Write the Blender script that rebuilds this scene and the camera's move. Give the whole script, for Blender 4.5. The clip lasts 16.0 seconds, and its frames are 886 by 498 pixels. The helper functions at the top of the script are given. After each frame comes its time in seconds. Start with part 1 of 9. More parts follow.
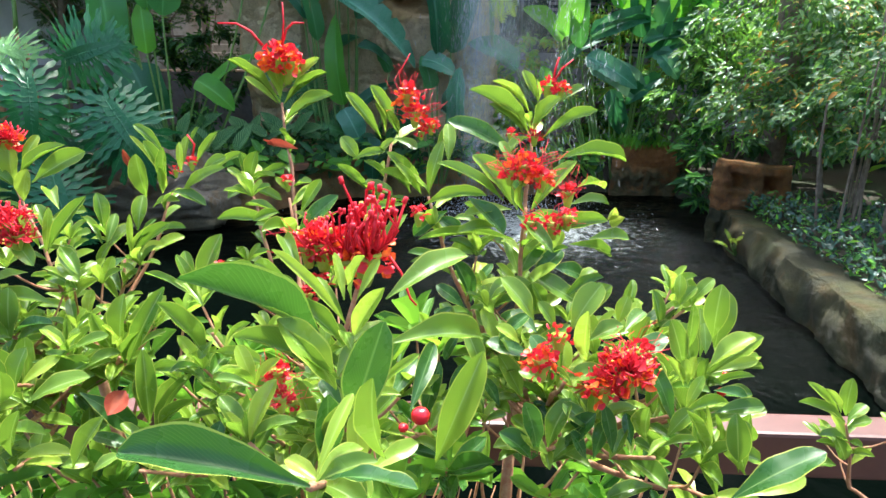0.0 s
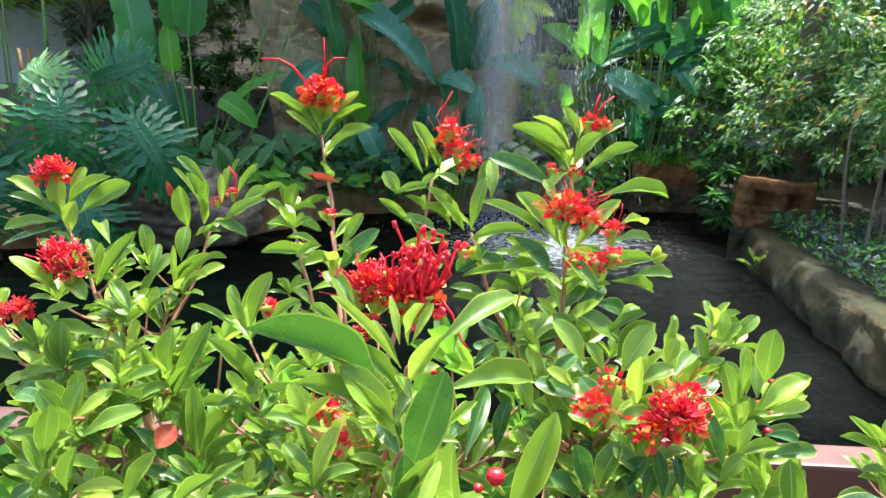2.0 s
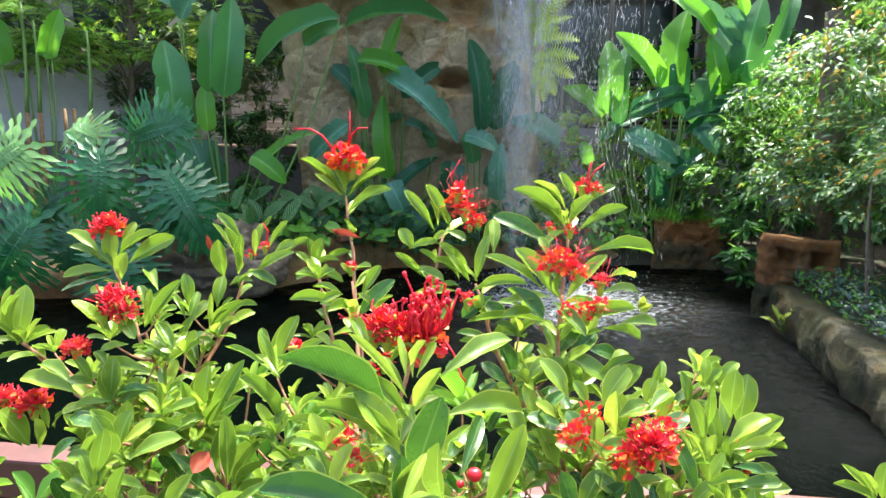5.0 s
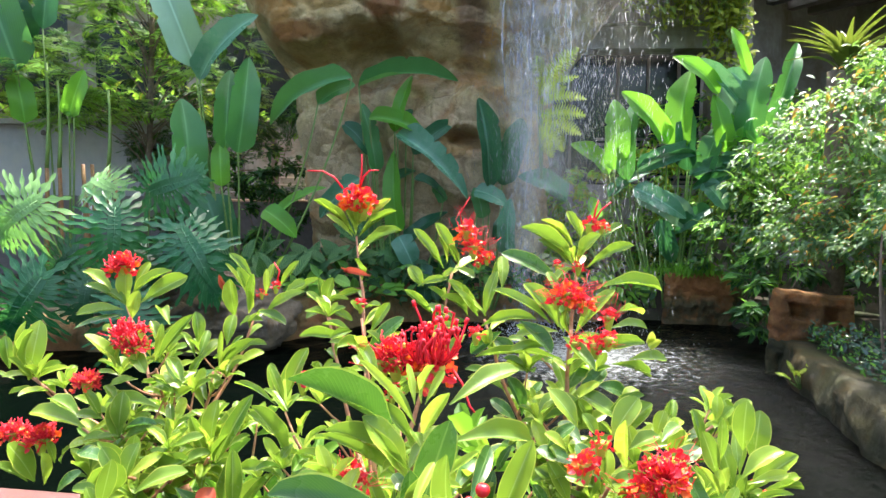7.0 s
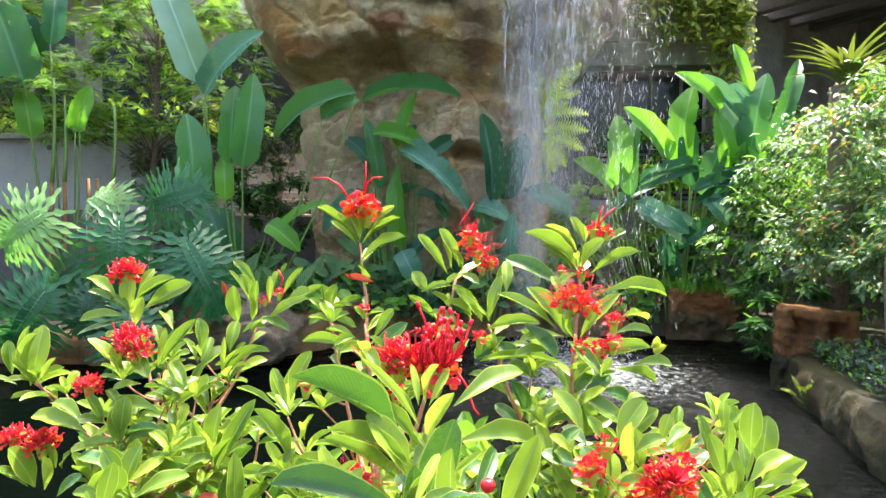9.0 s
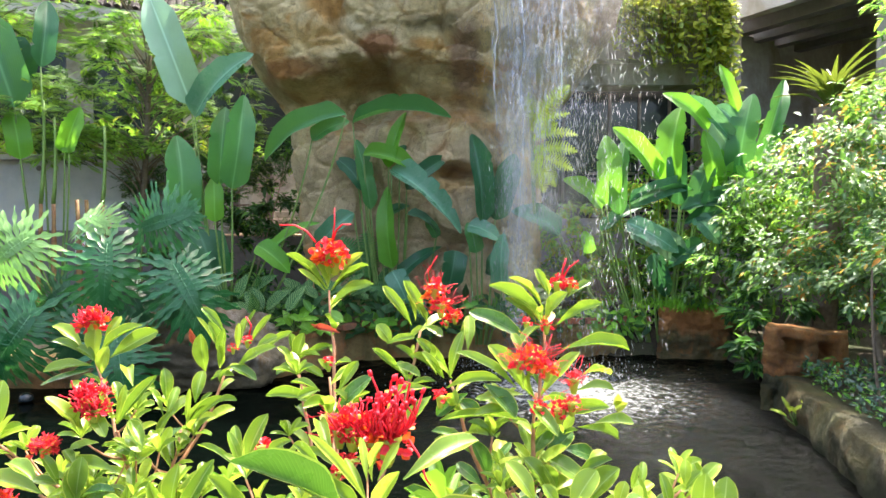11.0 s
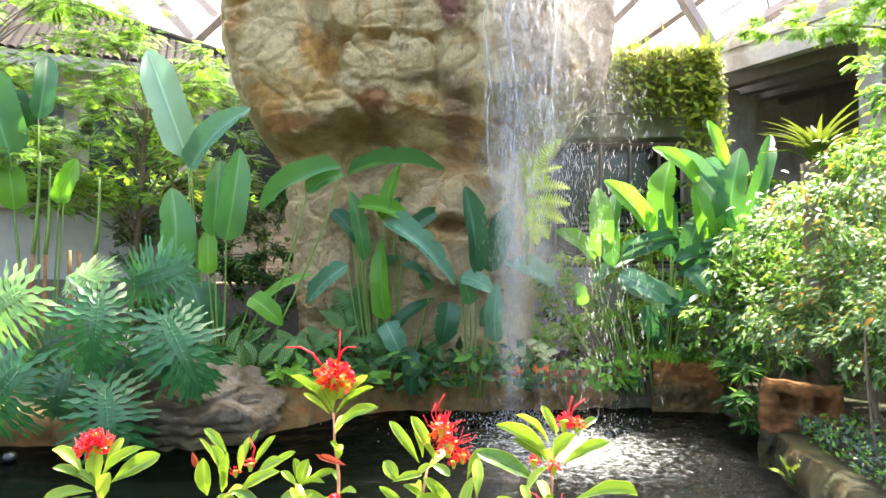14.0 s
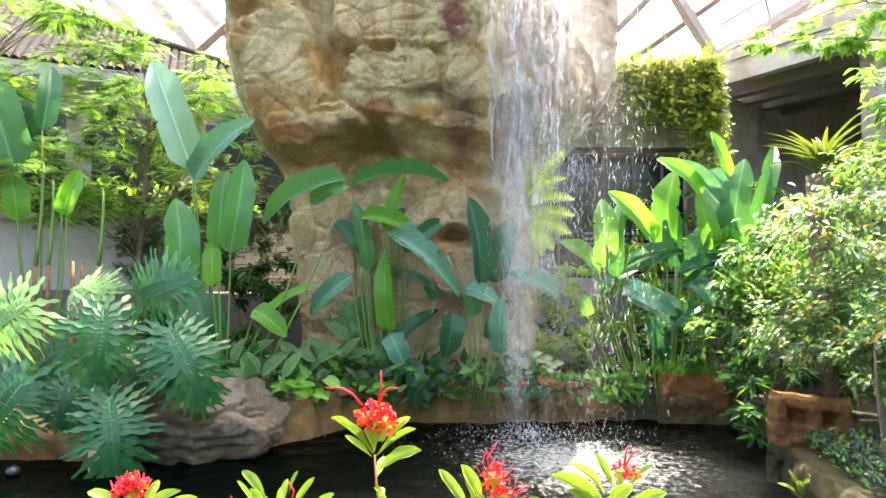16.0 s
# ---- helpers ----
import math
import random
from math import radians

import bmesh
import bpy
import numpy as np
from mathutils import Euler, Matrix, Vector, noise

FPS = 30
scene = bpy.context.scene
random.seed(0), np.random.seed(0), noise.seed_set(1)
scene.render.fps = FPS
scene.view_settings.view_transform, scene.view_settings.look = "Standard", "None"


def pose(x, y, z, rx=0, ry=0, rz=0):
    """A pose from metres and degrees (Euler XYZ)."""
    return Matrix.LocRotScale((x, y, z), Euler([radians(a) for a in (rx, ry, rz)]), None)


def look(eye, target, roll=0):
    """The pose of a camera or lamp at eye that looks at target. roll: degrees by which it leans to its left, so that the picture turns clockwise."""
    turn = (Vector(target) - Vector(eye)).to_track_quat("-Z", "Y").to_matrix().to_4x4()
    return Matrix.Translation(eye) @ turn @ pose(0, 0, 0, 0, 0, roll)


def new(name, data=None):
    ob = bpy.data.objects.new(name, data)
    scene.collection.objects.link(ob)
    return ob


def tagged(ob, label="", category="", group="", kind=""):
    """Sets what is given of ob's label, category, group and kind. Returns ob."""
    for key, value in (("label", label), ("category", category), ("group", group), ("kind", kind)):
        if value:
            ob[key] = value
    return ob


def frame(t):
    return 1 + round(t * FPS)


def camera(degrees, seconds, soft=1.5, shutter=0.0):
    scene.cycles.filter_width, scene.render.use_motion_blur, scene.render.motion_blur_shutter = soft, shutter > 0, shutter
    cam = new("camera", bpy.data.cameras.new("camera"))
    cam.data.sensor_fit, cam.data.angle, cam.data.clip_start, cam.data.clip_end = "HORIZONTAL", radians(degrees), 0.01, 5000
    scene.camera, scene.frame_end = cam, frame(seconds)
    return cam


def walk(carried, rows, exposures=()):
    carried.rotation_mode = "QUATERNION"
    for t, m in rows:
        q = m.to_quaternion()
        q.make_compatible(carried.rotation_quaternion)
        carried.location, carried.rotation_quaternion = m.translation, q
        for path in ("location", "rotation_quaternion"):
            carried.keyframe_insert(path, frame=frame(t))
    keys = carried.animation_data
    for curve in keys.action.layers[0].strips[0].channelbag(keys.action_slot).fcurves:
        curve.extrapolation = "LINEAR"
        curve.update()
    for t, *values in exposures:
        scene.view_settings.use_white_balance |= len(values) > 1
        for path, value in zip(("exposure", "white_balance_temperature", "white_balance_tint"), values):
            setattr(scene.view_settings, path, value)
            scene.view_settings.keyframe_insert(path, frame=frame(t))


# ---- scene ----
cam = camera(69.9, 16.0)
PATH = [
    (0, (0.1221, 0.0934, 1.3800), (0.1757, 2.0159, 0.8300), 0.4),
    (0.5, (0.1139, 0.0944, 1.3900), (0.1542, 2.0192, 0.8520), 0.3),
    (1, (0.1069, 0.0935, 1.3960), (0.1313, 2.0243, 0.8720), 0.2),
    (1.5, (0.0998, 0.0936, 1.3970), (0.1128, 2.0270, 0.8850), 0.3),
    (2, (0.0998, 0.0936, 1.3990), (0.0995, 2.0283, 0.8930), 0.2),
    (2.5, (0.1036, 0.0881, 1.4000), (0.0920, 2.0243, 0.8990), 0.2),
    (3, (0.1015, 0.0807, 1.4110), (0.0847, 2.0184, 0.9150), 0.2),
    (3.5, (0.1039, 0.0699, 1.4140), (0.0763, 2.0132, 0.9410), 0.3),
    (4, (0.1118, 0.0558, 1.4110), (0.0710, 2.0075, 0.9750), 0.2),
    (4.2, (0.1146, 0.0491, 1.4110), (0.0643, 2.0046, 0.9940), 0.2),
    (6.3, (0.1155, 0.0109, 1.4030), (0.0199, 1.9969, 1.1890), 0.4),
    (6.5, (0.1139, 0.0158, 1.4000), (0.0140, 2.0032, 1.2030), 0.4),
    (7, (0.1159, 0.0160, 1.3920), (0.0097, 2.0057, 1.2290), 0.4),
    (7.5, (0.1168, 0.0162, 1.3870), (0.0053, 2.0082, 1.2430), 0.4),
    (8, (0.1157, 0.0170, 1.3820), (0.0021, 2.0098, 1.2510), 0.4),
    (8.5, (0.1126, 0.0176, 1.3800), (-0.0010, 2.0104, 1.2580), 0.5),
    (9, (0.1149, 0.0159, 1.3810), (-0.0009, 2.0094, 1.2670), 0.5),
    (9.2, (0.1197, 0.0175, 1.3820), (0.0050, 2.0111, 1.2710), 0.4),
    (11.5, (0.1465, 0.0210, 1.4420), (0.0564, 2.0188, 1.4010), 0.3),
    (12, (0.1452, 0.0228, 1.4670), (0.0621, 2.0215, 1.4490), 0.3),
    (12.5, (0.1385, 0.0280, 1.4820), (0.0625, 2.0266, 1.4880), 0.3),
    (13, (0.1372, 0.0067, 1.5010), (0.0661, 2.0059, 1.5280), 0.3),
    (13.5, (0.1334, 0.0052, 1.5150), (0.0614, 2.0033, 1.5660), 0.3),
    (14, (0.1296, 0.0107, 1.5210), (0.0577, 2.0088, 1.5930), 0.3),
    (14.5, (0.1213, 0.0127, 1.5290), (0.0535, 2.0103, 1.6180), 0.3),
    (15, (0.1054, 0.0187, 1.5370), (0.0387, 2.0155, 1.6330), 0.4),
    (15.5, (0.0912, 0.0119, 1.5510), (0.0244, 2.0086, 1.6470), 0.3),
    (16, (0.0739, 0.0207, 1.5600), (0.0042, 2.0171, 1.6560), 0.3),
]
walk(cam, [(t, look(eye, target, roll)) for t, eye, target, roll in PATH], [(0, 2.0, 5900, 5), (4.2, 2.15, 6100, 8), (8.0, 2.42, 6500, 13), (9.2, 2.45, 6550, 13), (12.5, 2.85, 7100, 13), (16, 3.02, 7200, 13)])

# ---- light ----
SUN = Vector((0.17, 0.37, 0.91)).normalized()      # towards the sun
world = bpy.data.worlds.new("sky")
scene.world = world
world.use_nodes = True
wn = world.node_tree.nodes
sky = wn.new("ShaderNodeTexSky")
sky.sky_type, sky.sun_disc = "NISHITA", False
sky.sun_elevation = math.asin(SUN.z)
sky.sun_rotation = math.atan2(SUN.x, SUN.y)
sky.air_density, sky.dust_density, sky.ozone_density = 1.0, 6.0, 1.0
world.node_tree.links.new(sky.outputs[0], wn["Background"].inputs[0])
wn["Background"].inputs[1].default_value = 0.15
lamp = bpy.data.lights.new("sun", "SUN")
lamp.energy, lamp.angle, lamp.color = 3.0, radians(0.6), (1.0, 0.95, 0.86)
sun = new("sun", lamp)
sun.matrix_world = look(SUN * 40, (0, 0, 0))


# ---- helpers for meshes ----
def mesh(name, verts, faces, mats=(), smooth=True, uvs=None, index=None):
    """A mesh from points and faces; uvs: one pair for each point; index: one material slot for each face."""
    me = bpy.data.meshes.new(name)
    me.from_pydata([tuple(v) for v in verts], [], [tuple(int(i) for i in f) for f in faces])
    if uvs is not None:
        layer = me.uv_layers.new(name="UVMap")
        loops = np.empty(len(me.loops), dtype=np.int32)
        me.loops.foreach_get("vertex_index", loops)
        layer.data.foreach_set("uv", np.asarray(uvs, dtype=np.float32)[loops].ravel())
    for m in (mats if isinstance(mats, (list, tuple)) else (mats,)):
        me.materials.append(m)
    if index is not None:
        me.polygons.foreach_set("material_index", np.asarray(index, dtype=np.int32))
    me.polygons.foreach_set("use_smooth", np.full(len(me.polygons), smooth))
    me.update()
    return me


def thing(name, label="", category="", group="", kind="", at=(0, 0, 0)):
    ob = new(name)
    ob.location = at
    ob.empty_display_size = 0.1
    return tagged(ob, label, category, group, kind)


def part(name, data, material, parent, label=""):
    """Links a bmesh or a mesh, given in world coordinates, as one part under its thing."""
    if isinstance(data, bmesh.types.BMesh):
        me = bpy.data.meshes.new(name)
        data.to_mesh(me)
        data.free()
        me.polygons.foreach_set("use_smooth", np.full(len(me.polygons), False))
    else:
        me = data
    if material is not None and not me.materials:
        me.materials.append(material)
    ob = new(name, me)
    if parent is not None:
        ob.parent = parent
        root, o = Matrix(), parent
        while o is not None:
            root = o.matrix_parent_inverse @ o.matrix_basis @ root if o.parent else o.matrix_basis @ root
            o = o.parent
        ob.matrix_parent_inverse = root.inverted()
    return tagged(ob, label)


def solo(name, data, material=None, label="", category="", group="", kind=""):
    return tagged(part(name, data, material, None), label, category, group, kind)


def box_bm(x0, x1, y0, y1, z0, z1, bevel=0.0, bm=None, m=None):
    bm = bm or bmesh.new()
    r = bmesh.ops.create_cube(bm, size=1.0)
    mat = Matrix.Translation(((x0 + x1) / 2, (y0 + y1) / 2, (z0 + z1) / 2)) @ Matrix.Diagonal((x1 - x0, y1 - y0, z1 - z0, 1))
    bmesh.ops.transform(bm, matrix=(m @ mat) if m is not None else mat, verts=r["verts"])
    if bevel:
        es = list({e for v in r["verts"] for e in v.link_edges})
        bmesh.ops.bevel(bm, geom=es, offset=bevel, segments=2, affect="EDGES", profile=0.6)
    return bm


class Soup:
    """Gathers points and faces of many small pieces into one mesh."""

    def __init__(self):
        self.v, self.f, self.uv, self.n, self.i = [], [], [], 0, []

    def add(self, verts, faces, uvs=None, slot=0):
        self.v.append(np.asarray(verts, dtype=float))
        self.f.extend([tuple(i + self.n for i in f) for f in faces])
        self.uv.append(np.zeros((len(verts), 2)) if uvs is None else np.asarray(uvs))
        self.i.extend([slot] * len(faces))
        self.n += len(verts)

    def mesh(self, name, mats, smooth=True):
        return mesh(name, np.concatenate(self.v), self.f, mats, smooth, np.concatenate(self.uv), self.i)


def tube(points, r0, r1=None, sides=6, bulge=0.0):
    """Points and faces of a tapering tube along points; its end is closed."""
    r1 = r0 if r1 is None else r1
    pts = [Vector(p) for p in points]
    verts, uvs = [], []
    up = Vector((0.31, 0.87, 0.37)).normalized()
    for k, p in enumerate(pts):
        d = (pts[min(k + 1, len(pts) - 1)] - pts[max(k - 1, 0)]).normalized()
        a = d.cross(up)
        a = a.normalized() if a.length > 1e-4 else Vector((1, 0, 0))
        b = d.cross(a)
        s = k / (len(pts) - 1)
        r = r0 + (r1 - r0) * s
        r *= 1 + bulge * math.sin(k * 2.1)
        for j in range(sides):
            w = 2 * math.pi * j / sides
            verts.append(p + (a * math.cos(w) + b * math.sin(w)) * r)
            uvs.append((j / sides, s))
    faces = [(k * sides + j, k * sides + (j + 1) % sides, (k + 1) * sides + (j + 1) % sides, (k + 1) * sides + j)
             for k in range(len(pts) - 1) for j in range(sides)]
    faces.append(tuple(range((len(pts) - 1) * sides, len(pts) * sides)))
    faces.append(tuple(range(sides - 1, -1, -1)))
    return [tuple(v) for v in verts], faces, uvs


def curve(a, b, sag=0.0, n=6, side=(0, 0, 0)):
    """Points of a bowed line from a to b."""
    a, b, side = Vector(a), Vector(b), Vector(side)
    return [a.lerp(b, k / n) + (Vector((0, 0, sag)) + side) * 4 * (k / n) * (1 - k / n) for k in range(n + 1)]


def blade(rows, shape, fold=0.15, droop=0.2, wave=0.0, cols=4, twist=0.0, phase=0.0):
    """A leaf blade of length 1 along y and width 1: points, faces and uvs."""
    v, uv = [], []
    for k in range(rows + 1):
        s = k / rows
        w = shape(s)
        for j in range(cols + 1):
            u = j / cols - 0.5
            x = u * w
            a = twist * s
            z = fold * abs(x) * 2 * 0.5 - droop * s * s + wave * math.sin(s * 15 + phase + (0 if u < 0 else 1.3)) * abs(u) * 2 * min(1, w)
            v.append((x * math.cos(a), s, z + x * math.sin(a)))
            uv.append((u + 0.5, s))
    f = [(k * (cols + 1) + j, k * (cols + 1) + j + 1, (k + 1) * (cols + 1) + j + 1, (k + 1) * (cols + 1) + j)
         for k in range(rows) for j in range(cols)]
    return np.array(v), f, np.array(uv)


def obovate(s):
    """Narrow at the base, widest past the middle, with a rounded tip."""
    grow = 0.07 + 0.93 * math.sin(min(1.0, s / 0.62) * math.pi / 2) ** 1.25
    end = math.sqrt(max(0.0, 1.0 - ((s - 0.55) / 0.452) ** 2.6)) if s > 0.55 else 1.0
    return max(0.03, grow * end)


def ovate(s):
    return max(0.02, math.sin(math.pi * min(1, s ** 0.8 * 0.99 + 0.005)) ** 0.85)


def paddle(s):
    return max(0.02, min(1.0, (s * 9 + 0.05) ** 0.6, ((1.002 - s) * 3.2) ** 0.6))


def strap(s):
    return max(0.02, min(1.0, 0.35 + s * 2.5, ((1.002 - s) * 1.6) ** 0.8))


def frame_of(base, tip, face):
    """Axes of a leaf from base to tip whose upper side turns towards face."""
    b, t = Vector(base), Vector(tip)
    y = t - b
    length = y.length
    y = y.normalized()
    z = Vector(face) - y * Vector(face).dot(y)
    z = z.normalized() if z.length > 1e-3 else y.orthogonal().normalized()
    x = y.cross(z)
    return b, x, y, z, length


def leaf_matrix(base, tip, width, face, thick=None):
    b, x, y, z, length = frame_of(base, tip, face)
    h = thick or length
    return Matrix(((x.x * width, y.x * length, z.x * h, b.x), (x.y * width, y.y * length, z.y * h, b.y),
                   (x.z * width, y.z * length, z.z * h, b.z), (0, 0, 0, 1)))


def moved(verts, m):
    a = np.array(m)
    return np.asarray(verts) @ a[:3, :3].T + a[:3, 3]


# ---- materials ----
def nodes_of(name):
    m = bpy.data.materials.new(name)
    m.use_nodes = True
    nt = m.node_tree
    return m, nt, nt.nodes["Principled BSDF"]


def add(nt, kind, **inputs):
    n = nt.nodes.new(kind)
    for key, value in inputs.items():
        key = int(key) if key.isdigit() else key
        if isinstance(value, bpy.types.NodeSocket):
            nt.links.new(value, n.inputs[key])
        else:
            n.inputs[key].default_value = value
    return n


def ramp(nt, fac, stops):
    n = nt.nodes.new("ShaderNodeValToRGB")
    nt.links.new(fac, n.inputs[0])
    els = n.color_ramp.elements
    while len(els) < len(stops):
        els.new(0.5)
    for e, (p, c) in zip(els, stops):
        e.position, e.color = p, (*c, 1) if len(c) == 3 else c
    return n.outputs[0]


def mix(nt, fac, a, b, how="MIX"):
    n = nt.nodes.new("ShaderNodeMix")
    n.data_type, n.blend_type = "RGBA", how
    for s, v in ((n.inputs[0], fac), (n.inputs[6], a), (n.inputs[7], b)):
        if isinstance(v, bpy.types.NodeSocket):
            nt.links.new(v, s)
        else:
            s.default_value = v if isinstance(v, (int, float)) else (*v, 1)
    return n.outputs[2]


def calc(nt, how, a, b=0.0, c=0.0):
    n = nt.nodes.new("ShaderNodeMath")
    n.operation = how
    for s, v in zip(n.inputs, (a, b, c)):
        if isinstance(v, bpy.types.NodeSocket):
            nt.links.new(v, s)
        else:
            s.default_value = v
    return n.outputs[0]


def noise_tex(nt, scale, detail=4.0, rough=0.55, vector=None, dist=0.0):
    n = nt.nodes.new("ShaderNodeTexNoise")
    n.inputs["Scale"].default_value, n.inputs["Detail"].default_value = scale, detail
    n.inputs["Roughness"].default_value, n.inputs["Distortion"].default_value = rough, dist
    if vector is not None:
        nt.links.new(vector, n.inputs["Vector"])
    return n.outputs[0]


def place(nt):
    """World position as a texture vector."""
    return nt.nodes.new("ShaderNodeNewGeometry").outputs["Position"]


def bump(nt, p, height, strength=0.3, distance=0.01):
    n = add(nt, "ShaderNodeBump", Height=height, Strength=strength, Distance=distance)
    nt.links.new(n.outputs[0], p.inputs["Normal"])
    return n.outputs[0]


def leaf_material(name, tones, rib, through_tone, rough=0.35, joined=False, veins=26.0, vein_depth=0.25, glow=0.35, spots=0.12, stripes=None, size=60.0, rim=0.0, relief=0.25, gloss=None):
    """Foliage: tones vary from leaf to leaf, with a paler midrib, side veins, blotches and light coming through."""
    m, nt, p = nodes_of(name)
    rnd = nt.nodes.new("ShaderNodeNewGeometry").outputs["Random Per Island"] if joined else nt.nodes.new("ShaderNodeObjectInfo").outputs["Random"]
    n = len(tones)
    col = ramp(nt, rnd, [(k / max(1, n - 1), c) for k, c in enumerate(tones)])
    uv = nt.nodes.new("ShaderNodeTexCoord").outputs["UV"]
    sep = add(nt, "ShaderNodeSeparateXYZ", Vector=uv)
    across = calc(nt, "ABSOLUTE", calc(nt, "SUBTRACT", sep.outputs[0], 0.5))
    wave = calc(nt, "SINE", calc(nt, "MULTIPLY", calc(nt, "SUBTRACT", sep.outputs[1], calc(nt, "MULTIPLY", across, 0.7)), veins * 6.283))
    side = calc(nt, "MULTIPLY", calc(nt, "POWER", calc(nt, "MULTIPLY_ADD", wave, 0.5, 0.5), 6.0), 1.0)
    mid = calc(nt, "SMOOTH_MIN", calc(nt, "MAXIMUM", calc(nt, "SUBTRACT", 1.0, calc(nt, "MULTIPLY", across, 22.0)), 0.0), 1.0, 0.1)
    blot = noise_tex(nt, size, 3.0, 0.6, place(nt))
    col = mix(nt, calc(nt, "MULTIPLY", blot, spots * 2), col, tuple(c * 0.55 for c in tones[0]))
    if stripes:
        band = calc(nt, "GREATER_THAN", wave, 0.1)
        keep = calc(nt, "MULTIPLY", band, calc(nt, "GREATER_THAN", across, 0.05))
        col = mix(nt, calc(nt, "MULTIPLY", keep, 0.8), col, stripes)
    col = mix(nt, calc(nt, "MULTIPLY", side, vein_depth), col, rib)
    col = mix(nt, calc(nt, "MULTIPLY", mid, 0.75), col, rib)
    if rim:
        edge = calc(nt, "GREATER_THAN", calc(nt, "ADD", across, calc(nt, "MULTIPLY", blot, 0.02)), 0.472)
        col = mix(nt, calc(nt, "MULTIPLY", edge, rim), col, (0.55, 0.55, 0.10))
    nt.links.new(col, p.inputs["Base Color"])
    rg = calc(nt, "MULTIPLY_ADD", blot, 0.25, rough - 0.1)
    nt.links.new(rg, p.inputs["Roughness"])
    p.inputs["Specular IOR Level"].default_value = gloss if gloss is not None else (0.18 if joined else 0.4)
    h = calc(nt, "ADD", calc(nt, "MULTIPLY", side, -0.5), calc(nt, "ADD", calc(nt, "MULTIPLY", mid, -1.0), calc(nt, "MULTIPLY", blot, 0.5)))
    b = bump(nt, p, h, relief, 0.002 if not joined else 0.01)
    tr = add(nt, "ShaderNodeBsdfTranslucent", Color=mix(nt, 0.75, col, through_tone))
    nt.links.new(b, tr.inputs["Normal"])
    mx = add(nt, "ShaderNodeMixShader", Fac=glow)
    nt.links.new(p.outputs[0], mx.inputs[1])
    nt.links.new(tr.outputs[0], mx.inputs[2])
    nt.links.new(mx.outputs[0], nt.nodes["Material Output"].inputs[0])
    return m


def plain_material(name, a, b, scale=30.0, rough=0.6, relief=0.2, depth=0.004, metal=0.0, glow=0.0, fine=None, stain=None, stain_scale=2.0):
    """A surface of two tones mixed by grain, with fine relief and, if wanted, large stains."""
    m, nt, p = nodes_of(name)
    pos = place(nt)
    g = noise_tex(nt, scale, 5.0, 0.6, pos)
    col = mix(nt, ramp(nt, g, [(0.32, (0, 0, 0)), (0.68, (1, 1, 1))]), a, b)
    if stain:
        s = noise_tex(nt, stain_scale, 6.0, 0.65, pos, 0.6)
        col = mix(nt, ramp(nt, s, [(0.46, (0, 0, 0)), (0.66, (1, 1, 1))]), col, stain)
    nt.links.new(col, p.inputs["Base Color"])
    nt.links.new(calc(nt, "MULTIPLY_ADD", g, 0.3, rough - 0.15), p.inputs["Roughness"])
    p.inputs["Metallic"].default_value = metal
    f = noise_tex(nt, fine or scale * 4, 6.0, 0.65, pos)
    bump(nt, p, calc(nt, "ADD", g, calc(nt, "MULTIPLY", f, 0.5)), relief, depth)
    if glow:
        tr = add(nt, "ShaderNodeBsdfTranslucent", Color=col)
        mx = add(nt, "ShaderNodeMixShader", Fac=glow)
        nt.links.new(p.outputs[0], mx.inputs[1])
        nt.links.new(tr.outputs[0], mx.inputs[2])
        nt.links.new(mx.outputs[0], nt.nodes["Material Output"].inputs[0])
    return m


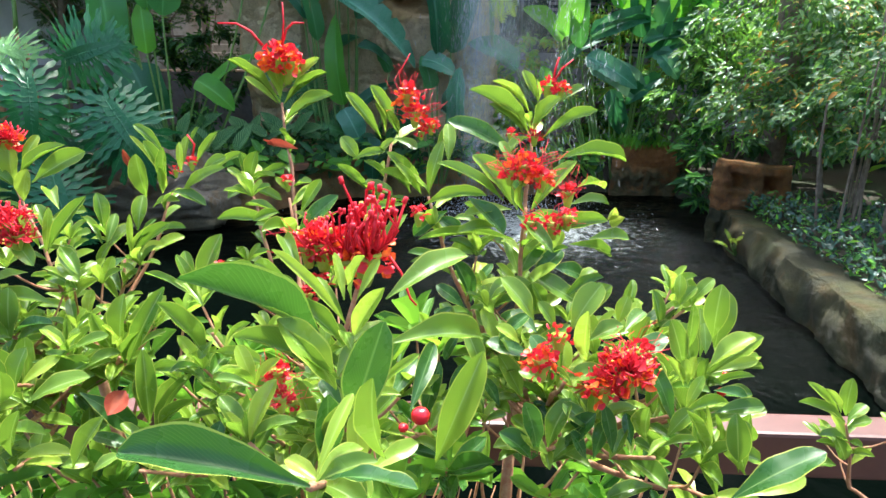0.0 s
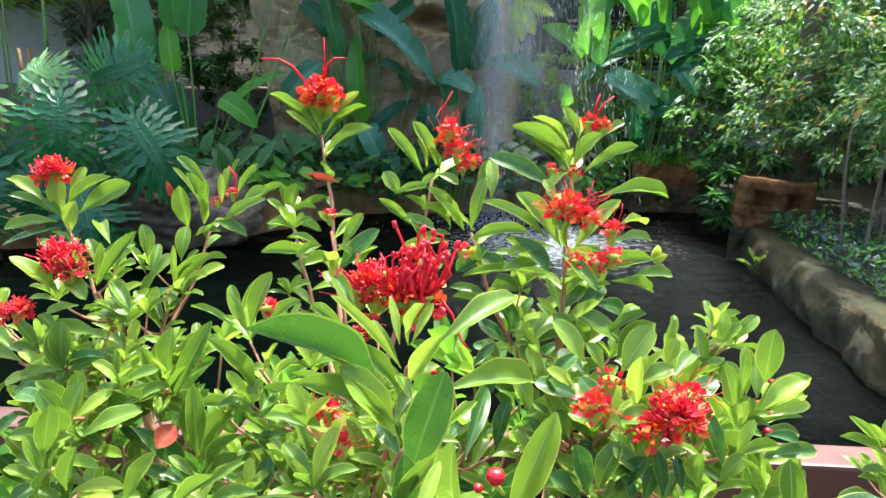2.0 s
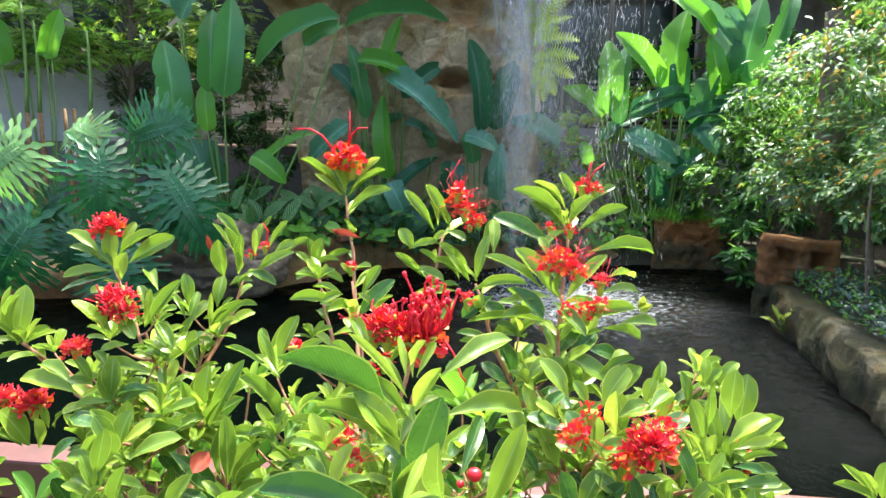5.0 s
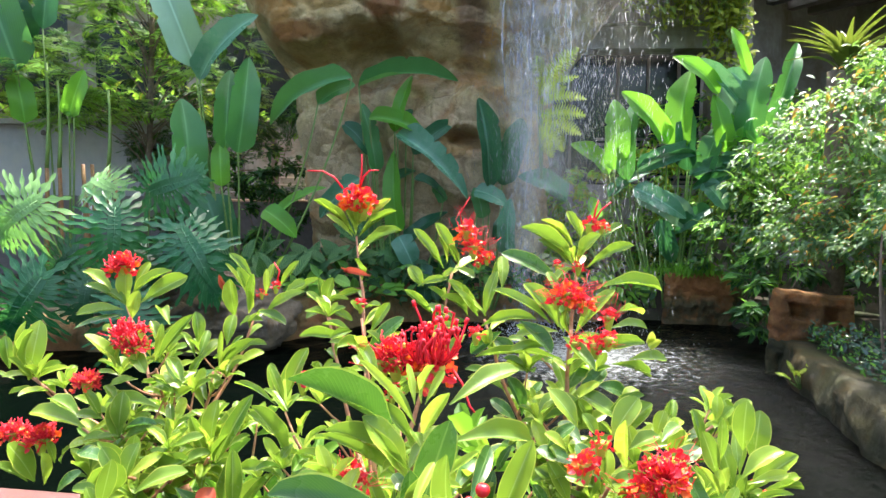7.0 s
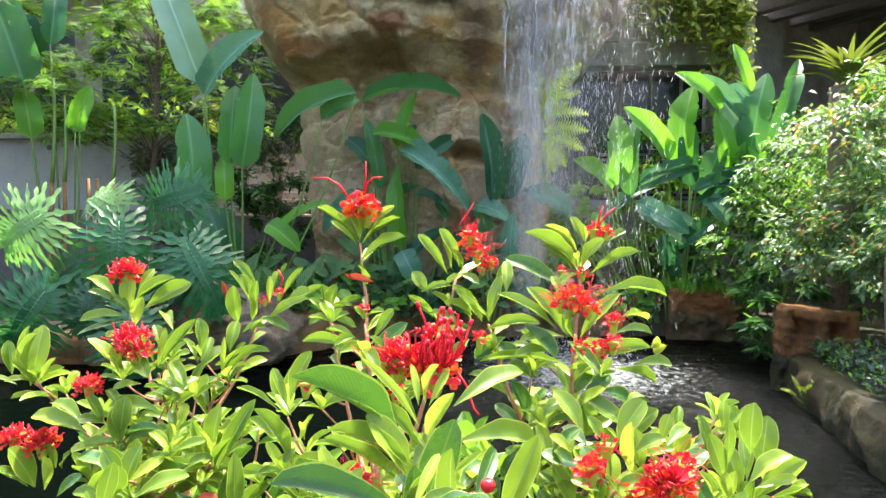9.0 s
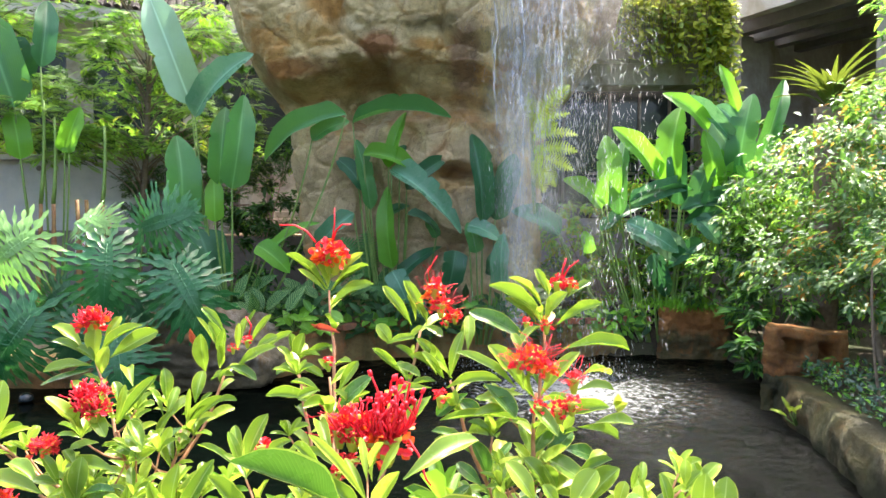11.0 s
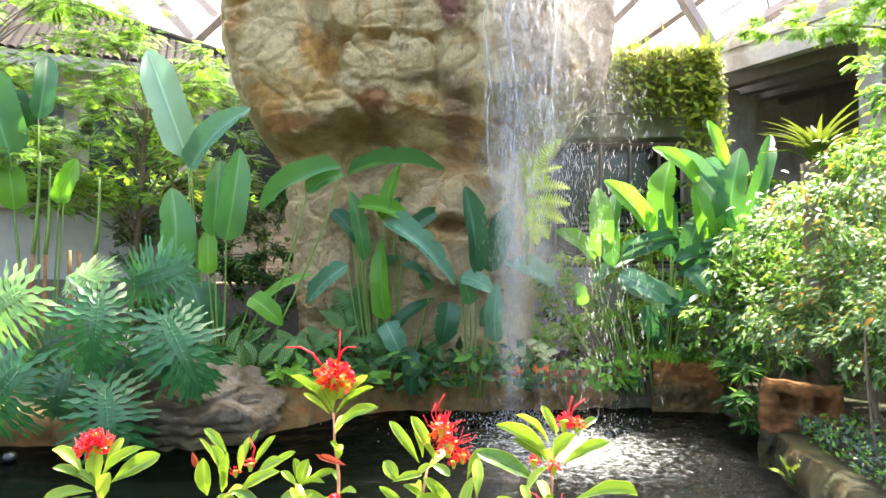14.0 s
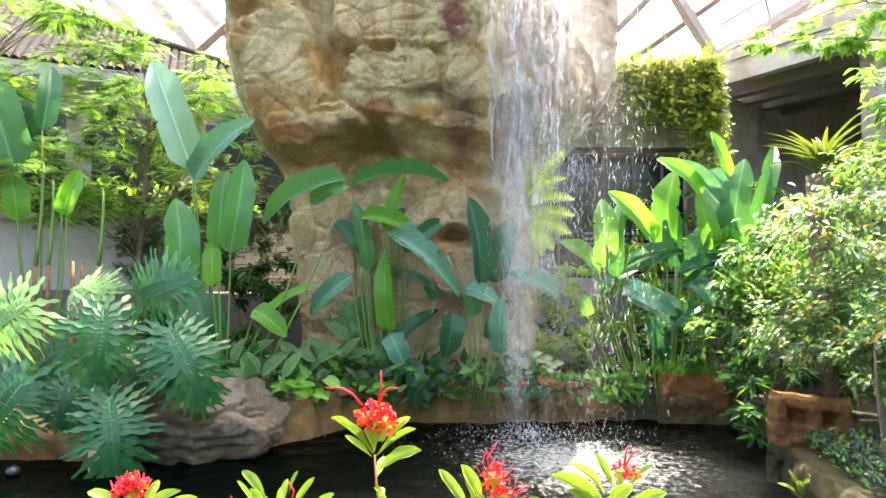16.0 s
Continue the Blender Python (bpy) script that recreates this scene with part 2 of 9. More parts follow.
def rock_material(name, tones, moss, rust, scale=1.0, wet=0.0, crack_depth=0.07, patches=()):
    """Weathered rock: bands of tone, rusty and mossy patches, cracks and grit; patches: x, z, radii, colour and share
    of mineral stains and painted shade.
    """
    m, nt, p = nodes_of(name)
    pos = place(nt)
    big = noise_tex(nt, 0.9 * scale, 8.0, 0.62, pos, 0.8)
    col = ramp(nt, big, [(0.30, tones[0]), (0.48, tones[1]), (0.60, tones[2]), (0.74, tones[3])])
    col = mix(nt, ramp(nt, noise_tex(nt, 1.6 * scale, 5.0, 0.6, add(nt, "ShaderNodeVectorMath", **{"0": pos, "1": (5.3, 1.1, 8.2)}).outputs[0], 1.5), [(0.51, (0, 0, 0)), (0.64, (1, 1, 1))]), col, rust)
    stretch = nt.nodes.new("ShaderNodeMapping")
    nt.links.new(pos, stretch.inputs[0])
    stretch.inputs["Scale"].default_value = (1.0, 1.0, 0.25)
    stretch.inputs["Location"].default_value = (3.1, 7.7, 1.9)
    col = mix(nt, ramp(nt, noise_tex(nt, 2.4 * scale, 5.0, 0.6, stretch.outputs[0], 0.4), [(0.50, (0, 0, 0)), (0.72, (0.85, 0.85, 0.85))]), col, moss)
    if patches:
        ragged = calc(nt, "MULTIPLY_ADD", noise_tex(nt, 3.2, 8.0, 0.65, pos, 0.6), 1.5, -0.75)
        axes = add(nt, "ShaderNodeSeparateXYZ", Vector=pos)
        for cx, cz, rx, rz, tone, share in patches:
            u = calc(nt, "DIVIDE", calc(nt, "SUBTRACT", axes.outputs[0], cx), rx)
            w = calc(nt, "DIVIDE", calc(nt, "SUBTRACT", axes.outputs[2], cz), rz)
            far = calc(nt, "SQRT", calc(nt, "ADD", calc(nt, "MULTIPLY", u, u), calc(nt, "MULTIPLY", w, w)))
            mask = ramp(nt, calc(nt, "ADD", far, ragged), [(0.5, (share, share, share)), (1.2, (0, 0, 0))])
            col = mix(nt, mask, col, tone)
    layer = nt.nodes.new("ShaderNodeMapping")
    nt.links.new(pos, layer.inputs[0])
    layer.inputs["Scale"].default_value = (1.0, 1.0, 1.5)
    layer.inputs["Rotation"].default_value = (0.25, 0.35, 0.0)
    vein = noise_tex(nt, 2.2 * scale, 9.0, 0.66, layer.outputs[0], 0.5)
    crack = ramp(nt, calc(nt, "ABSOLUTE", calc(nt, "SUBTRACT", vein, 0.5)), [(0.0, (0.22, 0.19, 0.15)), (0.007, (1, 1, 1))])
    col = mix(nt, 0.5, col, crack, "MULTIPLY")
    drip = nt.nodes.new("ShaderNodeMapping")
    nt.links.new(pos, drip.inputs[0])
    drip.inputs["Scale"].default_value = (2.2, 2.2, 0.22)
    col = mix(nt, 0.26, col, ramp(nt, noise_tex(nt, 1.7 * scale, 6.0, 0.6, drip.outputs[0], 0.3), [(0.40, (0.42, 0.36, 0.30)), (0.56, (1, 1, 1))]), "MULTIPLY")
    grit = noise_tex(nt, 26 * scale, 8.0, 0.75, pos)
    col = mix(nt, 0.34, col, ramp(nt, grit, [(0.34, (0.40, 0.38, 0.34)), (0.62, (1, 1, 1))]), "MULTIPLY")
    speck = noise_tex(nt, 95 * scale, 4.0, 0.8, pos)
    col = mix(nt, 0.28, col, ramp(nt, speck, [(0.36, (0.38, 0.36, 0.32)), (0.56, (1, 1, 1))]), "MULTIPLY")
    pits = nt.nodes.new("ShaderNodeTexVoronoi")
    pits.feature = "DISTANCE_TO_EDGE"
    pits.inputs["Scale"].default_value = 2.6 * scale
    bent = add(nt, "ShaderNodeVectorMath", **{"0": pos, "1": noise_tex(nt, 3.0 * scale, 5.0, 0.7, pos)})
    nt.links.new(bent.outputs[0], pits.inputs["Vector"])
    gap = ramp(nt, pits.outputs["Distance"], [(0.0, (0.35, 0.30, 0.24)), (0.012, (1, 1, 1))])
    col = mix(nt, calc(nt, "MULTIPLY", ramp(nt, noise_tex(nt, 1.4 * scale, 3.0, 0.5, pos), [(0.45, (0, 0, 0)), (0.6, (1, 1, 1))]), 0.7), col, gap, "MULTIPLY")
    nt.links.new(col, p.inputs["Base Color"])
    nt.links.new(calc(nt, "MULTIPLY_ADD", big, -0.3 * wet, 0.9 - 0.35 * wet), p.inputs["Roughness"])
    h = calc(nt, "ADD", calc(nt, "ADD", calc(nt, "MULTIPLY", crack, 0.4), calc(nt, "MULTIPLY", vein, 0.4)), calc(nt, "ADD", calc(nt, "MULTIPLY", noise_tex(nt, 6 * scale, 8.0, 0.65, pos), 1.2), calc(nt, "ADD", calc(nt, "MULTIPLY", grit, 0.8), calc(nt, "MULTIPLY", speck, 0.25))))
    bump(nt, p, h, 0.85, crack_depth)
    return m


MAT = {}
MAT["y"] = leaf_material("young_leaf", [(0.15, 0.27, 0.026), (0.30, 0.40, 0.045), (0.21, 0.34, 0.030)], (0.36, 0.48, 0.12), (0.46, 0.66, 0.06), 0.24, glow=0.34, spots=0.10, rim=0.6, relief=0.12, vein_depth=0.05)
MAT["m"] = leaf_material("mature_leaf", [(0.045, 0.12, 0.014), (0.15, 0.245, 0.024), (0.085, 0.17, 0.018), (0.21, 0.31, 0.03)], (0.34, 0.45, 0.14), (0.32, 0.55, 0.04), 0.22, glow=0.27, rim=0.6, relief=0.14, vein_depth=0.12)
MAT["d"] = leaf_material("old_leaf", [(0.022, 0.08, 0.016), (0.05, 0.13, 0.022)], (0.20, 0.30, 0.10), (0.15, 0.4, 0.03), 0.25, glow=0.22, rim=0.6, relief=0.14, vein_depth=0.12)
MAT["twig"] = plain_material("twig_bark", (0.30, 0.10, 0.045), (0.44, 0.24, 0.13), 160.0, 0.75, 0.5, 0.002)
MAT["petal"] = plain_material("red_petal", (0.60, 0.010, 0.022), (0.80, 0.022, 0.040), 220.0, 0.45, 0.25, 0.001, glow=0.3)
MAT["petal_orange"] = plain_material("orange_petal", (0.75, 0.05, 0.01), (0.9, 0.22, 0.02), 160.0, 0.45, 0.25, 0.001, glow=0.3)
MAT["filament"] = plain_material("crimson_filament", (0.64, 0.010, 0.028), (0.78, 0.022, 0.05), 300.0, 0.6, 0.1, 0.001, glow=0.25)
MAT["anther"] = plain_material("yellow_anther", (0.75, 0.42, 0.04), (0.85, 0.55, 0.08), 300.0, 0.5, 0.1, 0.001)
MAT["calyx"] = plain_material("green_calyx", (0.35, 0.46, 0.05), (0.5, 0.55, 0.08), 140.0, 0.4, 0.2, 0.001, glow=0.25)
MAT["berry"] = plain_material("red_berry", (0.5, 0.006, 0.015), (0.62, 0.012, 0.02), 90.0, 0.22, 0.08, 0.001)
MAT["dry"] = plain_material("dry_leaf", (0.30, 0.04, 0.025), (0.45, 0.11, 0.05), 120.0, 0.5, 0.3, 0.001, glow=0.2)
MAT["rail"] = plain_material("painted_rail", (0.095, 0.034, 0.027), (0.12, 0.046, 0.038), 14.0, 0.38, 0.12, 0.002, fine=220.0, stain=(0.075, 0.028, 0.022), stain_scale=5.0)
MAT["inner"] = leaf_material("inner_leaf", [(0.04, 0.12, 0.02), (0.09, 0.20, 0.028), (0.16, 0.28, 0.036)], (0.22, 0.38, 0.08), (0.30, 0.65, 0.04), 0.36, joined=True)
MAT["inner_young"] = leaf_material("inner_young_leaf", [(0.18, 0.31, 0.035), (0.28, 0.40, 0.05)], (0.34, 0.46, 0.12), (0.48, 0.78, 0.05), 0.38, joined=True)


# ---- the large structure ----
# mineral stains; the band at z 3.18 mixes brown moss with painted overhang shade
STAINS_AND_SHADE = [(-0.4, 1.5, 2.2, 1.5, (0.62, 0.45, 0.30), 0.6), (-1.45, 3.88, 0.26, 0.40, (0.64, 0.36, 0.09), 0.9), (-1.50, 3.48, 0.40, 0.20, (0.66, 0.45, 0.15), 0.85), (-1.85, 3.16, 0.50, 0.13, (0.46, 0.19, 0.045), 0.85),
          (-0.88, 3.42, 0.26, 0.16, (0.40, 0.15, 0.05), 0.8), (-0.05, 4.38, 0.20, 0.28, (0.22, 0.075, 0.055), 0.9), (0.05, 3.30, 0.22, 0.50, (0.24, 0.14, 0.09), 0.75), (-2.45, 4.45, 0.22, 0.40, (0.52, 0.29, 0.09), 0.8),
          (-0.95, 3.18, 0.9, 0.16, (0.32, 0.24, 0.10), 0.7), (-0.15, 1.95, 0.35, 0.18, (0.60, 0.38, 0.13), 0.7), (-0.3, 3.62, 0.35, 0.12, (0.28, 0.25, 0.13), 0.7), (-1.45, 2.62, 0.4, 0.15, (0.52, 0.25, 0.08), 0.6), (0.9, 4.2, 0.5, 0.9, (0.36, 0.24, 0.17), 0.6), (1.7, 4.4, 0.6, 1.3, (0.28, 0.19, 0.14), 0.9)]
MAT["rock"] = rock_material("cliff_rock", [(0.46, 0.35, 0.13), (0.70, 0.57, 0.28), (0.82, 0.70, 0.40), (0.88, 0.79, 0.53)], (0.40, 0.33, 0.14), (0.56, 0.32, 0.09), 0.8, 0.2, patches=STAINS_AND_SHADE)
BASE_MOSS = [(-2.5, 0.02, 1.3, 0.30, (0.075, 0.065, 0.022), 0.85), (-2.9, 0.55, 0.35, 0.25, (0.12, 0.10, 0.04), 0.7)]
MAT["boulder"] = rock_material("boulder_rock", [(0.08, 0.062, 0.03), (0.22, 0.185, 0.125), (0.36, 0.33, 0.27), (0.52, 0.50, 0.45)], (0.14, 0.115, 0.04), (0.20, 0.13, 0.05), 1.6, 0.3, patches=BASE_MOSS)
MAT["edge"] = rock_material("pond_edge_stone", [(0.14, 0.10, 0.035), (0.30, 0.20, 0.07), (0.40, 0.28, 0.10), (0.46, 0.35, 0.16)], (0.15, 0.13, 0.03), (0.44, 0.20, 0.06), 2.0, 0.4)
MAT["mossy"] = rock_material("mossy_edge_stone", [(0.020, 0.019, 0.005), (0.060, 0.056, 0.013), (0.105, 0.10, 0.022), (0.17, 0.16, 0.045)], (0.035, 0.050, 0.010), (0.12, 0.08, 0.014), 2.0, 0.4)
MAT["brick"] = plain_material("old_red_brick", (0.24, 0.07, 0.035), (0.36, 0.13, 0.06), 22.0, 0.8, 0.5, 0.01, stain=(0.10, 0.07, 0.035), stain_scale=3.0)
MAT["soil"] = plain_material("dark_soil", (0.025, 0.018, 0.010), (0.055, 0.04, 0.022), 40.0, 0.95, 0.6, 0.02, stain=(0.03, 0.045, 0.012), stain_scale=1.5)
MAT["bed"] = plain_material("pond_bed", (0.008, 0.012, 0.008), (0.018, 0.022, 0.014), 6.0, 0.9, 0.3, 0.02)
MAT["plaster"] = plain_material("white_plaster", (0.40, 0.41, 0.44), (0.48, 0.49, 0.52), 8.0, 0.7, 0.1, 0.002, stain=(0.52, 0.51, 0.48), stain_scale=1.2)
MAT["concrete"] = plain_material("grey_concrete", (0.30, 0.29, 0.27), (0.40, 0.385, 0.36), 12.0, 0.8, 0.2, 0.004, stain=(0.20, 0.17, 0.13), stain_scale=1.4)
MAT["beam"] = plain_material("dark_beam", (0.12, 0.105, 0.10), (0.17, 0.15, 0.145), 12.0, 0.6, 0.2, 0.004)
MAT["roof_steel"] = plain_material("roof_steel", (0.13, 0.11, 0.10), (0.18, 0.155, 0.145), 6.0, 0.5, 0.1, 0.003)
MAT["tile"] = plain_material("roof_tile", (0.014, 0.010, 0.009), (0.034, 0.027, 0.025), 18.0, 0.95, 0.3, 0.01, stain=(0.06, 0.05, 0.04), stain_scale=2.0)
MAT["dark_pane"] = plain_material("dark_window", (0.012, 0.018, 0.022), (0.02, 0.028, 0.032), 2.0, 0.15, 0.02, 0.001)
MAT["deck"] = plain_material("timber_deck", (0.42, 0.28, 0.18), (0.52, 0.36, 0.24), 30.0, 0.7, 0.3, 0.004)

# ground: one sheet with a hole's worth of depth for the pond


def in_pond(x, y):
    right = 0.15 + float(np.interp(y, [1.2, 2.2, 2.75, 3.4, 4.15, 5.2], [1.98, 2.02, 2.10, 2.24, 2.40, 2.62])) if y < 5.2 else 2.9
    left = -7.0
    far = 7.25 if x > -0.6 else float(np.interp(x, [-1.76, -1.75, -1.45, -1.1, -0.6], [5.6, 6.05, 6.40, 6.88, 7.2]))
    return left < x < right and 1.25 < y < far


fine_x = np.unique(np.concatenate([np.linspace(-40, -8, 17), np.linspace(-8, 6, 85), np.linspace(6, 40, 18)]))
fine_y = np.unique(np.concatenate([np.linspace(-12, 0, 7), np.linspace(0, 10, 61), np.linspace(10, 70, 25)]))
gv, gf = [], []
for y in fine_y:
    for x in fine_x:
        z = 0.05 + 0.02 * noise.noise(Vector((x * 0.8, y * 0.8, 0)))
        if y > 6.6 or x > 2.5:
            z = 0.33 if x < 2.5 else 0.26 + 0.04 * noise.noise(Vector((x, y, 3)))
        if x < -1.6 and y > 5.4:
            z = 0.20
        if in_pond(x, y):
            z = -0.55
        gv.append((x, y, z))
nx = len(fine_x)
for j in range(len(fine_y) - 1):
    for i in range(nx - 1):
        gf.append((j * nx + i, j * nx + i + 1, (j + 1) * nx + i + 1, (j + 1) * nx + i))
solo("ground", mesh("ground", gv, gf, MAT["soil"]), None, "dark moist garden soil round the pond", "ground", kind="structure")

# water
m, nt, p = nodes_of("pond_water")
pos = place(nt)
fall = add(nt, "ShaderNodeVectorMath", **{"0": pos, "1": (1.05, 5.6, 0.0)})
fall.operation = "DISTANCE"
near = calc(nt, "SUBTRACT", 1.0, calc(nt, "DIVIDE", fall.outputs["Value"], 2.5))
near = calc(nt, "MAXIMUM", near, 0.0)
stir = add(nt, "ShaderNodeVectorMath", **{"0": pos, "1": (1.6, 5.0, 0.0)})
stir.operation = "DISTANCE"
wide = calc(nt, "MAXIMUM", calc(nt, "SUBTRACT", 1.0, calc(nt, "DIVIDE", stir.outputs["Value"], 3.0)), 0.0)
rip = noise_tex(nt, 7.0, 4.0, 0.6, pos, 0.8)
fine_rip = noise_tex(nt, 30.0, 5.0, 0.7, pos, 0.4)
froth = noise_tex(nt, 16.0, 8.0, 0.75, pos, 0.5)
foam = ramp(nt, calc(nt, "ADD", calc(nt, "MULTIPLY", near, 0.50), calc(nt, "MULTIPLY", froth, 0.75)), [(0.70, (0, 0, 0)), (0.92, (1, 1, 1))])
nt.links.new(mix(nt, foam, (0.0007, 0.0015, 0.0011), (0.36, 0.39, 0.38)), p.inputs["Base Color"])
nt.links.new(calc(nt, "ADD", calc(nt, "MULTIPLY_ADD", foam, 0.40, 0.05), calc(nt, "MULTIPLY", wide, 0.06)), p.inputs["Roughness"])
p.inputs["IOR"].default_value = 1.33
# reflection set by place: strong where bright sky should mirror, nearly none elsewhere
nt.links.new(calc(nt, "MULTIPLY_ADD", calc(nt, "MULTIPLY", wide, wide), 0.75, 0.012), p.inputs["Specular IOR Level"])
hgt = calc(nt, "ADD", calc(nt, "MULTIPLY", rip, calc(nt, "MULTIPLY_ADD", wide, 2.6, 0.05)), calc(nt, "MULTIPLY", fine_rip, calc(nt, "MULTIPLY_ADD", wide, 0.8, 0.02)))
bump(nt, p, hgt, 0.8, 0.06)
MAT["water"] = m
wv, wf = [], []
xs, ys = np.linspace(-7.2, 3.2, 261), np.linspace(1.2, 7.6, 161)
for y in ys:
    for x in xs:
        d = math.hypot(x - 0.85, y - 6.0)
        a = 0.034 * math.exp(-d / 2.2) + 0.001
        wv.append((x, y, a * noise.noise(Vector((x * 5, y * 5, 1))) + 0.6 * a * noise.noise(Vector((x * 13, y * 13, 4)))))
for j in range(len(ys) - 1):
    for i in range(len(xs) - 1):
        wf.append((j * len(xs) + i, j * len(xs) + i + 1, (j + 1) * len(xs) + i + 1, (j + 1) * len(xs) + i))
solo("pond_water", mesh("pond_water", wv, wf, MAT["water"]), None, "dark rippled pond water, foaming under the falls", "water", kind="structure")


def stone_block(centre, size, seed, cuts=14, amp=0.05, detail=5, turn=0.0, keep=0.62, scale=1.0):
    """A boulder: a ball cut flat by random planes, then weathered with noise."""
    r = random.Random(seed)
    bm = bmesh.new()
    bmesh.ops.create_icosphere(bm, subdivisions=detail, radius=1.0)
    planes = []
    for k in range(cuts):
        n = Vector((r.gauss(0, 1), r.gauss(0, 1), r.gauss(0, 1))).normalized()
        planes.append((n, r.uniform(keep, 0.92)))
    rot = Matrix.Rotation(turn, 3, "Z")
    out = []
    for q in bm.verts:
        p0 = q.co.copy()
        for n, d in planes:
            e = n.dot(p0) - d
            if e > 0:
                p0 -= n * e * 0.94
        w = rot @ Vector((p0.x * size[0], p0.y * size[1], p0.z * size[2])) + Vector(centre)
        g = w * 1.3 * scale + Vector((seed, 0, 0))
        nrm = (rot @ p0).normalized()
        ridge = abs(noise.noise(Vector((g.x * 0.8, g.y * 0.8, g.z * 3.2))))
        w += nrm * (amp * noise.fractal(g * 1.6, 0.85, 2.1, 7) - amp * 0.7 * (1 - min(1.0, ridge * 7)) )
        out.append(w)
    f = [[v.index for v in q.verts] for q in bm.faces]
    bm.free()
    return out, f


# the overhanging rock: an outline that narrows downwards, with blocks standing out of its front
def along(table, z):
    for (z0, a), (z1, b) in zip(table, table[1:]):
        if z <= z1:
            k = max(0.0, (z - z0) / (z1 - z0))
            return a + (b - a) * k
    return table[-1][1]


LEFT = [(-0.3, -1.90), (1.2, -2.0), (2.0, -2.08), (2.7, -2.14), (2.85, -2.26), (3.3, -2.52), (3.75, -2.74), (4.4, -2.92), (5.2, -2.96), (6.2, -2.7), (6.9, -1.6)]
RIGHT = [(-0.3, 1.0), (1.2, 1.0), (2.2, 0.98), (2.9, 1.10), (3.3, 1.50), (3.8, 1.84), (4.3, 1.96), (5.4, 1.95), (6.2, 1.3), (6.9, 0.5)]
FRONT = [(-0.3, 7.42), (0.6, 7.38), (1.6, 7.34), (2.5, 7.26), (2.95, 7.24), (3.25, 7.06), (3.7, 6.98), (4.6, 6.96), (5.6, 7.0), (6.3, 7.4), (6.9, 7.9)]
# x, z, half width, half height, turn, how far it stands out (minus: a hollow), steepness
BLOCKS = [(-2.02, 3.92, 0.42, 0.60, 0.24, 0.26, 2.0), (-0.72, 3.86, 0.46, 0.22, -0.06, 0.26, 2.2), (-0.62, 4.55, 0.70, 0.42, -0.04, 0.30, 2.0), (-0.70, 3.52, 0.50, 0.14, -0.22, 0.22, 1.4), (0.45, 4.3, 0.62, 0.75, 0.1, 0.26, 1.2),
          (-1.62, 3.26, 0.50, 0.15, 0.10, 0.30, 2.4), (-2.2, 4.85, 0.45, 0.26, -0.3, 0.24, 2.2), (-0.2, 3.22, 0.60, 0.18, -0.2, 0.16, 1.2), (0.9, 3.7, 0.40, 0.35, 0.4, 0.18, 1.2), (-1.2, 5.5, 1.0, 0.45, 0.1, 0.2, 1.5),
          (-1.55, 1.75, 0.34, 0.62, 0.10, 0.20, 1.4), (-0.72, 1.45, 0.36, 0.85, -0.12, 0.24, 1.4), (0.10, 1.72, 0.40, 0.30, 0.15, 0.22, 1.6), (0.06, 2.42, 0.42, 0.28, -0.1, 0.20, 1.6), (0.70, 1.30, 0.24, 0.85, -0.1, 0.18, 1.2),
          (-1.2, 0.55, 0.60, 0.30, 0.1, 0.16, 1.0), (0.0, 0.60, 0.60, 0.25, -0.1, 0.20, 1.0), (-0.55, 2.42, 0.40, 0.22, 0.1, 0.16, 1.4), (-1.35, 2.38, 0.40, 0.18, -0.15, 0.18, 1.4)]
HOLLOWS = [(-1.05, 2.92, 0.30, 0.16, 0.12, 0.42, 2.0), (-1.75, 2.88, 0.60, 0.08, 0.05, 0.24, 2.0), (-0.84, 4.07, 0.20, 0.010, -0.06, 0.16, 2.4), (0.12, 2.04, 0.34, 0.045, -0.1, 0.26, 3.0), (-0.10, 2.95, 0.60, 0.13, -0.15, 0.16, 1.0), (-1.02, 2.2, 0.05, 0.6, 0.1, 0.12, 1.5), (0.30, 2.45, 0.10, 0.3, 0.2, 0.12, 1.2)]


def stands_out(x, z, block):
    cx, cz, hw, hh, turn, h, steep = block
    u, w = (x - cx) * math.cos(turn) + (z - cz) * math.sin(turn), -(x - cx) * math.sin(turn) + (z - cz) * math.cos(turn)
    off = max(abs(u) - hw, abs(w) - hh, 0.75 * (abs(u) + abs(w) - hw - hh + 0.12), 0.0)
    return h - off * steep


